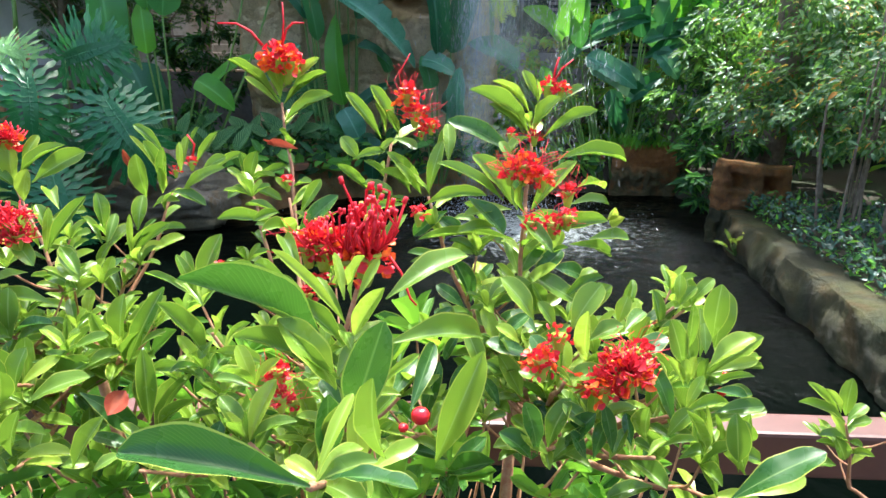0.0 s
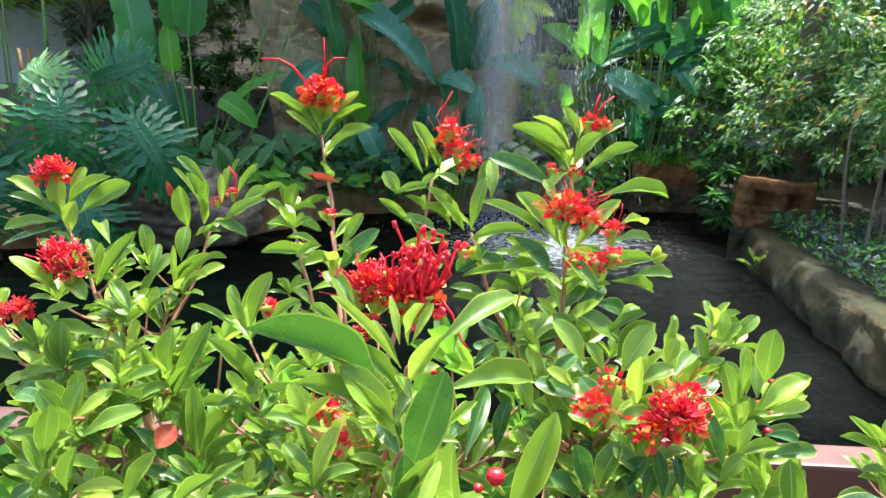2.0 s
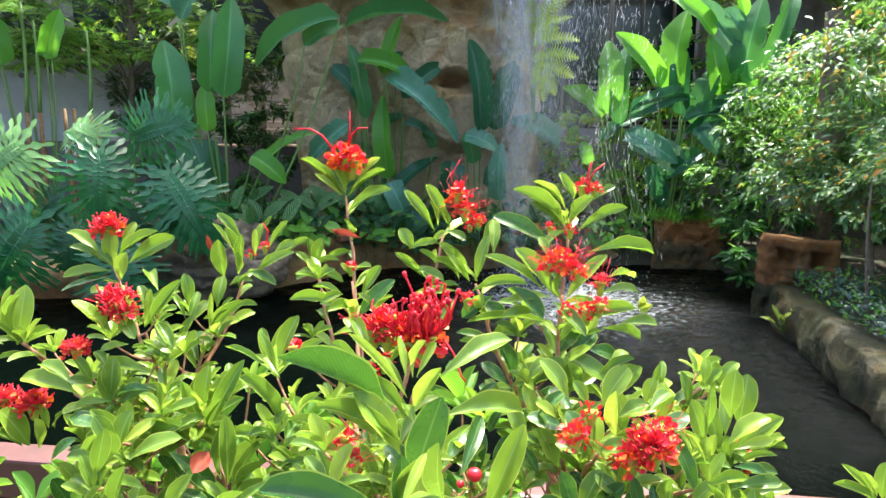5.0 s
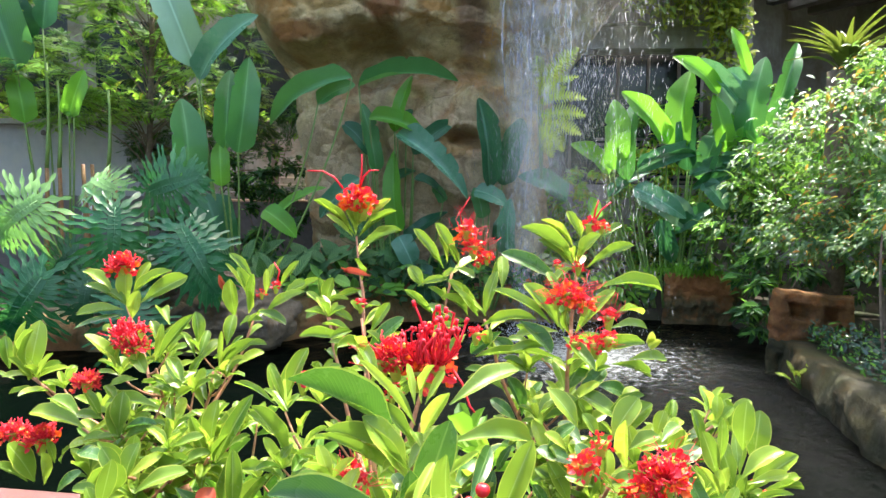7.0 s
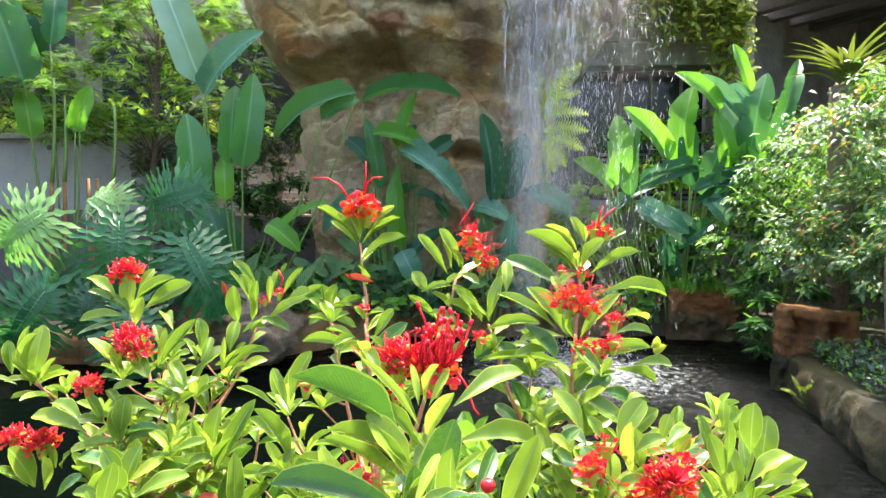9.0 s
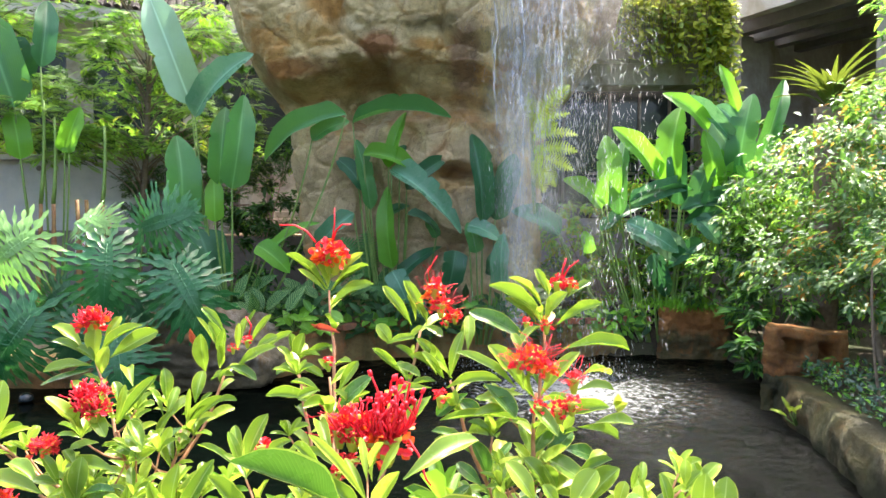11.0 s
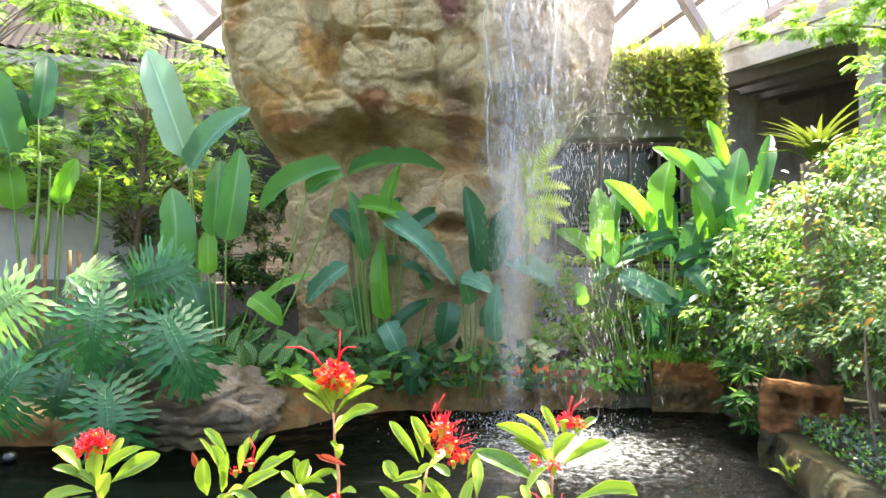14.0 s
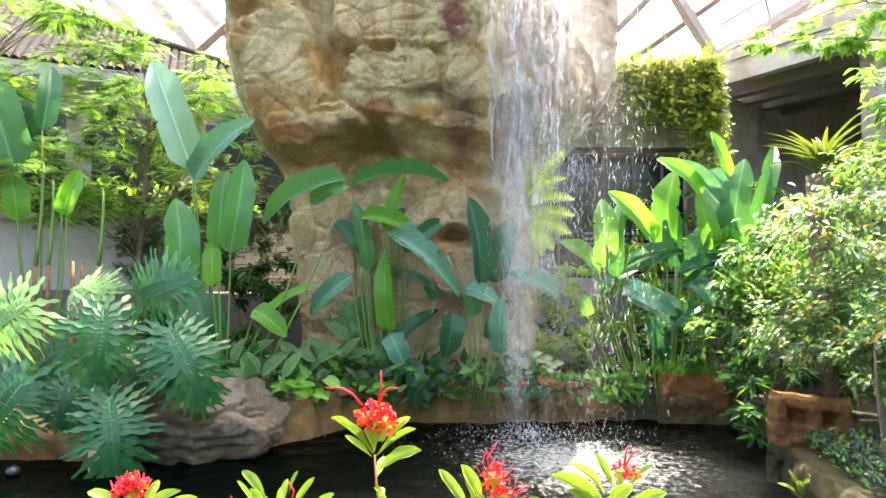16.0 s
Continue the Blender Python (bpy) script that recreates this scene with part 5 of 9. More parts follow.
s = shoot((0.615, 0.740, 0.980), HUBS['X'])
leaf(s, (0.603, 0.740, 0.998), (0.566, 0.744, 1.033), 0.0152)
leaf(s, (0.611, 0.737, 0.985), (0.553, 0.737, 1.013), 0.0187)
leaf(s, (0.606, 0.740, 0.995), (0.581, 0.733, 1.030), 0.0136, 'y')
leaf(s, (0.613, 0.740, 0.992), (0.609, 0.737, 1.039), 0.0240)
leaf(s, (0.618, 0.735, 0.960), (0.572, 0.721, 0.979), 0.0189)
leaf(s, (0.616, 0.740, 0.985), (0.639, 0.745, 1.004), 0.0211)
leaf(s, (0.618, 0.737, 0.979), (0.634, 0.726, 0.994), 0.0209)
leaf(s, (0.610, 0.735, 0.928), (0.546, 0.715, 0.943), 0.0294)
leaf(s, (0.621, 0.738, 0.934), (0.596, 0.726, 0.972), 0.0228)

s = shoot((-0.360, 0.660, 1.195), HUBS['L'])
leaf(s, (-0.385, 0.660, 1.204), (-0.390, 0.662, 1.240), 0.0173)
leaf(s, (-0.373, 0.660, 1.201), (-0.371, 0.664, 1.255), 0.0124)
leaf(s, (-0.366, 0.662, 1.192), (-0.355, 0.668, 1.255), 0.0295)
leaf(s, (-0.362, 0.655, 1.207), (-0.342, 0.638, 1.253), 0.0181)
leaf(s, (-0.353, 0.660, 1.193), (-0.336, 0.658, 1.223), 0.0115, 'y')
leaf(s, (-0.380, 0.660, 1.193), (-0.410, 0.658, 1.201), 0.0111)
leaf(s, (-0.346, 0.658, 1.181), (-0.379, 0.649, 1.181), 0.0109)
leaf(s, (-0.359, 0.658, 1.194), (-0.373, 0.643, 1.222), 0.0139)

s = shoot((-0.267, 0.600, 1.164), HUBS['L'])
leaf(s, (-0.265, 0.600, 1.165), (-0.319, 0.600, 1.180), 0.0280)
leaf(s, (-0.270, 0.602, 1.174), (-0.311, 0.618, 1.188), 0.0226)
leaf(s, (-0.315, 0.595, 1.111), (-0.329, 0.579, 1.155), 0.0345)
leaf(s, (-0.304, 0.593, 1.109), (-0.292, 0.574, 1.150), 0.0169, 'y')
leaf(s, (-0.297, 0.600, 1.128), (-0.301, 0.595, 1.155), 0.0114)
leaf(s, (-0.320, 0.592, 1.112), (-0.337, 0.573, 1.138), 0.0202)
leaf(s, (-0.232, 0.600, 1.151), (-0.235, 0.604, 1.192), 0.0229)
leaf(s, (-0.226, 0.598, 1.152), (-0.191, 0.593, 1.171), 0.0172)
leaf(s, (-0.234, 0.598, 1.153), (-0.260, 0.590, 1.160), 0.0136)
leaf(s, (-0.289, 0.598, 1.129), (-0.277, 0.590, 1.149), 0.0140)
leaf(s, (-0.233, 0.602, 1.190), (-0.250, 0.612, 1.204), 0.0135)
leaf(s, (-0.235, 0.600, 1.180), (-0.270, 0.606, 1.180), 0.0136)
leaf(s, (-0.192, 0.605, 1.185), (-0.252, 0.614, 1.192), 0.0201)

s = shoot((-0.183, 0.520, 1.154), HUBS['L'])
leaf(s, (-0.185, 0.520, 1.154), (-0.194, 0.514, 1.181), 0.0200)
leaf(s, (-0.180, 0.520, 1.146), (-0.171, 0.524, 1.182), 0.0235)
leaf(s, (-0.188, 0.515, 1.142), (-0.179, 0.507, 1.172), 0.0223)
leaf(s, (-0.199, 0.518, 1.140), (-0.219, 0.510, 1.148), 0.0157)
leaf(s, (-0.173, 0.522, 1.139), (-0.132, 0.529, 1.159), 0.0258)
leaf(s, (-0.197, 0.522, 1.168), (-0.226, 0.534, 1.170), 0.0182, 'd')
leaf(s, (-0.240, 0.520, 1.138), (-0.217, 0.515, 1.160), 0.0160, 'd')

s = shoot((0.299, 0.470, 1.157), HUBS['R'])
leaf(s, (0.309, 0.470, 1.212), (0.308, 0.466, 1.249), 0.0200)
leaf(s, (0.293, 0.470, 1.203), (0.291, 0.465, 1.238), 0.0112)
leaf(s, (0.290, 0.467, 1.194), (0.276, 0.461, 1.229), 0.0180)
leaf(s, (0.310, 0.472, 1.190), (0.340, 0.477, 1.212), 0.0201)
leaf(s, (0.314, 0.472, 1.186), (0.344, 0.476, 1.191), 0.0093, 'y')
leaf(s, (0.292, 0.467, 1.179), (0.279, 0.463, 1.201), 0.0079, 'y')
leaf(s, (0.295, 0.467, 1.180), (0.289, 0.467, 1.200), 0.0106, 'y')
leaf(s, (0.298, 0.470, 1.182), (0.297, 0.467, 1.199), 0.0107, 'y')
leaf(s, (0.297, 0.470, 1.160), (0.307, 0.473, 1.183), 0.0101, 'y')
leaf(s, (0.291, 0.472, 1.146), (0.270, 0.479, 1.198), 0.0190, 'd')
leaf(s, (0.296, 0.470, 1.156), (0.327, 0.476, 1.164), 0.0103)
leaf(s, (0.315, 0.470, 1.156), (0.351, 0.471, 1.160), 0.0133)
leaf(s, (0.316, 0.473, 1.172), (0.341, 0.476, 1.163), 0.0132, 'd')
leaf(s, (0.308, 0.475, 1.198), (0.309, 0.485, 1.216), 0.0118)

s = shoot((0.271, 0.450, 1.136), HUBS['R'])
leaf(s, (0.264, 0.447, 1.150), (0.257, 0.432, 1.183), 0.0185)
leaf(s, (0.278, 0.450, 1.152), (0.293, 0.450, 1.171), 0.0141)
leaf(s, (0.301, 0.448, 1.136), (0.284, 0.438, 1.177), 0.0114)
leaf(s, (0.305, 0.450, 1.140), (0.299, 0.445, 1.176), 0.0054, 'y')
leaf(s, (0.327, 0.450, 1.132), (0.321, 0.448, 1.166), 0.0203)
leaf(s, (0.334, 0.453, 1.147), (0.329, 0.457, 1.159), 0.0093)
leaf(s, (0.274, 0.450, 1.144), (0.302, 0.454, 1.147), 0.0099)
leaf(s, (0.244, 0.453, 1.138), (0.236, 0.454, 1.173), 0.0121, 'd')
leaf(s, (0.245, 0.450, 1.140), (0.254, 0.458, 1.153), 0.0096)
leaf(s, (0.229, 0.453, 1.155), (0.212, 0.460, 1.171), 0.0144)
leaf(s, (0.287, 0.450, 1.135), (0.309, 0.452, 1.143), 0.0110)
leaf(s, (0.226, 0.450, 1.136), (0.214, 0.449, 1.157), 0.0145, 'd')
leaf(s, (0.256, 0.453, 1.143), (0.255, 0.465, 1.160), 0.0106, 'd')

s = shoot((0.336, 0.600, 1.183), HUBS['R'])
leaf(s, (0.339, 0.600, 1.187), (0.341, 0.605, 1.210), 0.0135, 'y')
leaf(s, (0.340, 0.600, 1.184), (0.354, 0.601, 1.201), 0.0136)
leaf(s, (0.352, 0.600, 1.189), (0.367, 0.600, 1.209), 0.0159)
leaf(s, (0.341, 0.600, 1.181), (0.378, 0.604, 1.174), 0.0058)
leaf(s, (0.326, 0.600, 1.163), (0.320, 0.606, 1.196), 0.0147)
leaf(s, (0.291, 0.600, 1.183), (0.296, 0.598, 1.206), 0.0077)
leaf(s, (0.309, 0.602, 1.161), (0.334, 0.614, 1.178), 0.0137, 'd')

s = shoot((0.227, 0.500, 1.156), HUBS['R'])
leaf(s, (0.190, 0.497, 1.155), (0.173, 0.497, 1.188), 0.0186)
leaf(s, (0.207, 0.500, 1.158), (0.213, 0.499, 1.197), 0.0197)
leaf(s, (0.194, 0.500, 1.180), (0.219, 0.496, 1.211), 0.0167)
leaf(s, (0.231, 0.498, 1.156), (0.245, 0.486, 1.195), 0.0171)
leaf(s, (0.267, 0.500, 1.163), (0.249, 0.503, 1.195), 0.0166)
leaf(s, (0.241, 0.500, 1.185), (0.235, 0.503, 1.217), 0.0170)
leaf(s, (0.162, 0.500, 1.172), (0.152, 0.507, 1.202), 0.0167)
leaf(s, (0.173, 0.500, 1.198), (0.194, 0.506, 1.215), 0.0139, 'd')
leaf(s, (0.269, 0.500, 1.185), (0.276, 0.496, 1.216), 0.0164)
leaf(s, (0.212, 0.502, 1.206), (0.200, 0.505, 1.224), 0.0139)
leaf(s, (0.223, 0.502, 1.172), (0.191, 0.506, 1.179), 0.0136, 'd')
leaf(s, (0.256, 0.502, 1.208), (0.263, 0.505, 1.228), 0.0135)
leaf(s, (0.175, 0.502, 1.145), (0.164, 0.513, 1.162), 0.0147, 'd')
leaf(s, (0.241, 0.500, 1.138), (0.229, 0.506, 1.157), 0.0151)
leaf(s, (0.218, 0.502, 1.122), (0.203, 0.516, 1.141), 0.0162, 'd')

s = shoot((-0.225, 0.600, 1.096), HUBS['L'])
leaf(s, (-0.232, 0.602, 1.159), (-0.233, 0.606, 1.193), 0.0233)
leaf(s, (-0.232, 0.602, 1.159), (-0.206, 0.616, 1.166), 0.0172)
leaf(s, (-0.227, 0.600, 1.102), (-0.216, 0.597, 1.158), 0.0186)
leaf(s, (-0.231, 0.600, 1.106), (-0.247, 0.599, 1.146), 0.0239)
leaf(s, (-0.224, 0.602, 1.096), (-0.269, 0.614, 1.127), 0.0181, 'd')
leaf(s, (-0.256, 0.598, 1.073), (-0.240, 0.583, 1.134), 0.0267)
leaf(s, (-0.263, 0.598, 1.064), (-0.256, 0.583, 1.101), 0.0234)
leaf(s, (-0.264, 0.600, 1.057), (-0.295, 0.605, 1.088), 0.0216)
leaf(s, (-0.272, 0.598, 1.025), (-0.258, 0.587, 1.064), 0.0215)
leaf(s, (-0.246, 0.598, 1.032), (-0.229, 0.588, 1.082), 0.0209)
leaf(s, (-0.253, 0.598, 1.041), (-0.244, 0.591, 1.065), 0.0119, 'y')
leaf(s, (-0.238, 0.598, 1.031), (-0.190, 0.593, 1.043), 0.0196, 'y')
leaf(s, (-0.203, 0.600, 1.043), (-0.214, 0.592, 1.068), 0.0206)
leaf(s, (-0.197, 0.598, 1.033), (-0.158, 0.587, 1.084), 0.0226)
leaf(s, (-0.219, 0.600, 1.101), (-0.165, 0.599, 1.122), 0.0233)
leaf(s, (-0.228, 0.602, 1.088), (-0.286, 0.610, 1.097), 0.0144, 'd')
leaf(s, (-0.284, 0.600, 1.044), (-0.296, 0.595, 1.076), 0.0232, 'd')

s = shoot((-0.153, 0.620, 1.118), HUBS['L'])
leaf(s, (-0.157, 0.620, 1.128), (-0.148, 0.621, 1.182), 0.0191)
leaf(s, (-0.144, 0.622, 1.139), (-0.119, 0.637, 1.181), 0.0226)
leaf(s, (-0.158, 0.620, 1.123), (-0.171, 0.618, 1.168), 0.0181)
leaf(s, (-0.150, 0.620, 1.123), (-0.134, 0.621, 1.158), 0.0090, 'y')
leaf(s, (-0.134, 0.618, 1.067), (-0.121, 0.604, 1.139), 0.0217)
leaf(s, (-0.128, 0.620, 1.059), (-0.092, 0.616, 1.113), 0.0219)
leaf(s, (-0.125, 0.620, 1.062), (-0.096, 0.623, 1.082), 0.0099, 'y')
leaf(s, (-0.074, 0.620, 1.146), (-0.108, 0.614, 1.179), 0.0183)
leaf(s, (-0.083, 0.625, 1.184), (-0.133, 0.646, 1.202), 0.0116)
leaf(s, (-0.082, 0.622, 1.188), (-0.091, 0.637, 1.223), 0.0147)
leaf(s, (-0.077, 0.622, 1.188), (-0.058, 0.624, 1.234), 0.0199)
leaf(s, (-0.196, 0.620, 1.127), (-0.198, 0.627, 1.159), 0.0124)
leaf(s, (-0.193, 0.620, 1.123), (-0.180, 0.618, 1.156), 0.0135)
leaf(s, (-0.180, 0.622, 1.203), (-0.194, 0.634, 1.229), 0.0203)
leaf(s, (-0.181, 0.622, 1.193), (-0.214, 0.634, 1.206), 0.0194)
leaf(s, (-0.154, 0.622, 1.051), (-0.184, 0.627, 1.082), 0.0244, 'd')
leaf(s, (-0.176, 0.622, 1.062), (-0.205, 0.633, 1.086), 0.0169, 'd')
leaf(s, (-0.191, 0.620, 1.042), (-0.187, 0.622, 1.078), 0.0156)
leaf(s, (-0.135, 0.622, 1.022), (-0.164, 0.635, 1.051), 0.0196, 'd')

s = shoot((0.011, 0.500, 1.123), HUBS['C'])
leaf(s, (-0.014, 0.500, 1.122), (-0.024, 0.496, 1.145), 0.0122)
leaf(s, (-0.010, 0.500, 1.110), (-0.024, 0.504, 1.121), 0.0106)
leaf(s, (0.005, 0.500, 1.132), (-0.005, 0.507, 1.161), 0.0121)
leaf(s, (-0.002, 0.500, 1.108), (0.012, 0.503, 1.135), 0.0123)
leaf(s, (0.069, 0.497, 1.162), (-0.003, 0.491, 1.207), 0.0156)
leaf(s, (0.066, 0.500, 1.181), (0.031, 0.494, 1.212), 0.0180)
leaf(s, (0.036, 0.500, 1.123), (0.029, 0.500, 1.162), 0.0156)
leaf(s, (0.018, 0.500, 1.099), (-0.005, 0.498, 1.115), 0.0144)
leaf(s, (-0.037, 0.502, 1.098), (-0.029, 0.513, 1.128), 0.0167, 'd')
leaf(s, (0.043, 0.500, 1.099), (0.048, 0.503, 1.135), 0.0141)
leaf(s, (-0.057, 0.500, 1.099), (-0.031, 0.501, 1.113), 0.0167)

s = shoot((0.140, 0.560, 1.099), HUBS['C'])
leaf(s, (0.121, 0.562, 1.097), (0.132, 0.565, 1.148), 0.0206, 'd')
leaf(s, (0.144, 0.562, 1.103), (0.154, 0.572, 1.144), 0.0176, 'd')
leaf(s, (0.111, 0.560, 1.110), (0.134, 0.562, 1.140), 0.0102, 'y')
leaf(s, (0.141, 0.562, 1.059), (0.112, 0.565, 1.069), 0.0153, 'd')
leaf(s, (0.203, 0.560, 1.056), (0.188, 0.566, 1.090), 0.0219, 'd')
leaf(s, (0.212, 0.560, 1.061), (0.234, 0.562, 1.098), 0.0219, 'd')
leaf(s, (0.227, 0.560, 1.056), (0.253, 0.554, 1.076), 0.0144)
leaf(s, (0.147, 0.565, 1.178), (0.135, 0.587, 1.194), 0.0130)
leaf(s, (0.124, 0.565, 1.178), (0.143, 0.574, 1.194), 0.0118, 'd')

s = shoot((0.169, 0.660, 1.181), HUBS['R'])
leaf(s, (0.162, 0.662, 1.163), (0.145, 0.667, 1.195), 0.0151)
leaf(s, (0.167, 0.662, 1.174), (0.186, 0.674, 1.199), 0.0151, 'd')
leaf(s, (0.173, 0.662, 1.157), (0.201, 0.672, 1.165), 0.0154)
leaf(s, (0.157, 0.662, 1.145), (0.130, 0.671, 1.153), 0.0154, 'd')
leaf(s, (0.185, 0.662, 1.133), (0.216, 0.672, 1.153), 0.0168, 'd')
leaf(s, (0.189, 0.665, 1.179), (0.215, 0.679, 1.197), 0.0153)


# ---- flowers, buds and fruit of the shrub ----
def petal_cluster(seed, n=26, spread=1.0, lift=0.5, mats=("petal", "petal_orange")):
    """A head of small cupped petals, about 1 across."""
    r = random.Random(seed)
    soup = Soup()
    pv, pf, puv = blade(4, ovate, fold=0.5, droop=-0.35, cols=2)
    for k in range(n * 2):
        a, e = r.uniform(0, 6.283), r.uniform(-0.55, 1.45)
        d = Vector((math.cos(a) * math.cos(e), math.sin(a) * math.cos(e), math.sin(e) * (lift + 0.35)))
        base = d * r.uniform(0.16, 0.36) * spread
        tip = base + (d * 0.6 + Vector((r.uniform(-1, 1), r.uniform(-1, 1), r.uniform(-.8, .8)))).normalized() * r.uniform(0.10, 0.19)
        m = leaf_matrix(base, tip, r.uniform(0.10, 0.17), d + Vector((r.uniform(-.7, .7), r.uniform(-.7, .7), r.uniform(-.3, .7))))
        soup.add(moved(pv, m), pf, puv, 1 if r.random() < 0.36 else 0)
    return soup.mesh("corolla", [MAT[mats[0]], MAT[mats[1]]])


def stamen_cluster(seed, n=30, length=0.9, spread=1.2, knob=0.03, thick=0.011, upright=0.2):
    """Thin filaments with knobs at their ends."""
    r = random.Random(seed)
    soup = Soup()
    for k in range(n):
        a, e = r.uniform(0, 6.283), r.uniform(-0.2, 1.3)
        d = Vector((math.cos(a) * math.cos(e) * spread, math.sin(a) * math.cos(e) * spread, math.sin(e) + upright))
        l = length * r.uniform(0.45, 1.0)
        bow = Vector((r.uniform(-.7, .7), r.uniform(-.7, .7), r.uniform(-0.5, 0.5))) * l * 0.55
        pts = [d * 0.08, d * 0.5 * l + bow, d.normalized() * l + bow * 0.6]
        mid = [Vector(pts[0]).lerp(pts[1], .5) + bow * 0.3]
        v, f, uv = tube([pts[0], mid[0], pts[1], pts[2]], thick, thick * 0.8, 4)
        soup.add(v, f, uv, 0)
        v, f, uv = tube([pts[2] - d.normalized() * knob, pts[2], pts[2] + d.normalized() * knob], knob * 0.8, knob * 0.7, 5)
        soup.add(v, f, uv, 1 if r.random() < 0.08 else 0)
    return soup.mesh("stamen_tuft", [MAT["filament"], MAT["anther"]])


PETALS = [petal_cluster(s, 40) for s in (1, 2, 3)]
TIGHT = [petal_cluster(s, 16, 0.8, 0.8, ("petal", "petal")) for s in (7, 8)]
STAMENS = [stamen_cluster(s, 22, 0.85, 1.2, 0.016, 0.008) for s in (4, 5)]
PINS = [stamen_cluster(6, 34, 1.0, 0.55, 0.042, 0.02, 0.9)]
POMS = [stamen_cluster(s, 110, 0.50, 1.1, 0.022, 0.017, 0.3) for s in (9, 10)]
cup_v, cup_f, cup_uv = tube([(0, 0, -0.34), (0, 0, -0.25), (0, 0, -0.08), (0, 0, 0.06), (0, 0, 0.1)], 0.07, 0.2, 10)
CUP = mesh("calyx", cup_v, cup_f, MAT["calyx"], True, cup_uv)


def flower(at, size, petals=None, stamens=None, lean=(0, 0), cup=True, turn=None):
    """A flower head on the shrub: calyx, petals and stamens."""
    head = new("flower_head", CUP if cup else petals or stamens)
    head.parent = shrub
    head.matrix_parent_inverse = shrub.matrix_basis.inverted()
    head.matrix_basis = Matrix.Translation(at) @ Euler((lean[0], lean[1], rng.uniform(0, 6.28) if turn is None else turn)).to_matrix().to_4x4() @ Matrix.Scale(size, 4)
    for name, data in (("corolla", petals if cup else None), ("stamen_tuft", stamens if cup or petals else None)):
        if data:
            ob = new(name, data)
            ob.parent = head
    return head


def horn(points, r0, r1):
    v, f, uv = tube(points, r0, r1, 6)
    part("pistil", mesh("pistil", v, f, MAT["filament"], True, uv), None, shrub)


flower((-0.337, 0.80, 1.297), 0.052, PETALS[0], POMS[0])
flower((-0.236, 0.63, 1.246), 0.050, TIGHT[0], POMS[1])
flower((-0.225, 0.62, 1.238), 0.042, TIGHT[1], POMS[0])
flower((-0.261, 0.60, 1.208), 0.034, PETALS[1], POMS[1])
flower((-0.338, 0.60, 1.155), 0.036, PETALS[2], POMS[0])
flower((-0.310, 0.60, 1.150), 0.040, PETALS[0], POMS[1])
flower((-0.036, 0.82, 1.384), 0.062, PETALS[1])
flower((-0.028, 0.81, 1.380), 0.055, PETALS[2])
horn([(-0.055, 0.82, 1.402), (-0.066, 0.818, 1.416), (-0.080, 0.815, 1.424), (-0.099, 0.812, 1.424)], 0.0016, 0.0010)
horn([(-0.034, 0.82, 1.402), (-0.031, 0.82, 1.425), (-0.031, 0.82, 1.446)], 0.0014, 0.0008)
horn([(-0.034, 0.82, 1.402), (-0.028, 0.818, 1.418), (-0.020, 0.815, 1.425), (-0.008, 0.812, 1.425)], 0.0015, 0.0009)
flower((0.106, 0.69, 1.353), 0.036, PETALS[0], STAMENS[0])
flower((0.112, 0.68, 1.338), 0.032, PETALS[1], STAMENS[1])
flower((0.127, 0.68, 1.328), 0.022, PETALS[2])
flower((0.118, 0.68, 1.322), 0.018, TIGHT[0])
horn([(0.100, 0.69, 1.36), (0.098, 0.69, 1.375), (0.108, 0.688, 1.392)], 0.0008, 0.0005)
flower((0.234, 0.69, 1.362), 0.030, TIGHT[0], None)
flower((0.246, 0.69, 1.361), 0.022, PETALS[2])
horn([(0.238, 0.69, 1.366), (0.240, 0.69, 1.380), (0.243, 0.69, 1.390)], 0.0013, 0.0008)
horn([(0.238, 0.69, 1.366), (0.246, 0.69, 1.380), (0.256, 0.69, 1.388)], 0.0011, 0.0007)
flower((0.196, 0.57, 1.306), 0.036, PETALS[0], STAMENS[1])
flower((0.208, 0.56, 1.300), 0.028, PETALS[1], STAMENS[0])
flower((0.186, 0.57, 1.303), 0.026, TIGHT[0], STAMENS[1])
flower((0.238, 0.60, 1.280), 0.030, TIGHT[1], STAMENS[0])
flower((0.222, 0.575, 1.260), 0.030, TIGHT[0], STAMENS[1])
flower((0.232, 0.57, 1.267), 0.026, TIGHT[1])
flower((0.205, 0.575, 1.262), 0.024, TIGHT[0])
flower((0.203, 0.70, 1.318), 0.022, TIGHT[1])
flower((0.222, 0.68, 1.318), 0.022, TIGHT[0], STAMENS[0])
flower((0.116, 0.60, 1.263), 0.026, TIGHT[1])
flower((0.054, 0.50, 1.264), 0.046, PETALS[2], POMS[0])
flower((0.044, 0.50, 1.262), 0.034, TIGHT[0], STAMENS[1])
flower((0.083, 0.49, 1.258), 0.052, PETALS[1], PINS[0], (0.15, 0.05), turn=0.3)
flower((0.072, 0.49, 1.256), 0.040, TIGHT[1], PINS[0], (0.1, -0.2), turn=2.0)
horn([(0.096, 0.49, 1.265), (0.106, 0.485, 1.252), (0.112, 0.48, 1.236), (0.116, 0.478, 1.232)], 0.0010, 0.0007)
for x, y, z, s in ((-0.163, 0.82, 1.264, .012), (-0.144, 0.82, 1.273, .014), (-0.011, 0.70, 1.272, .014), (0.041, 0.50, 1.229, .014), (0.051, 0.50, 1.238, .015), (-0.037, 0.56, 1.226, .018)):
    flower((x, y, z), s * 1.7, TIGHT[0 if s < .0135 else 1])
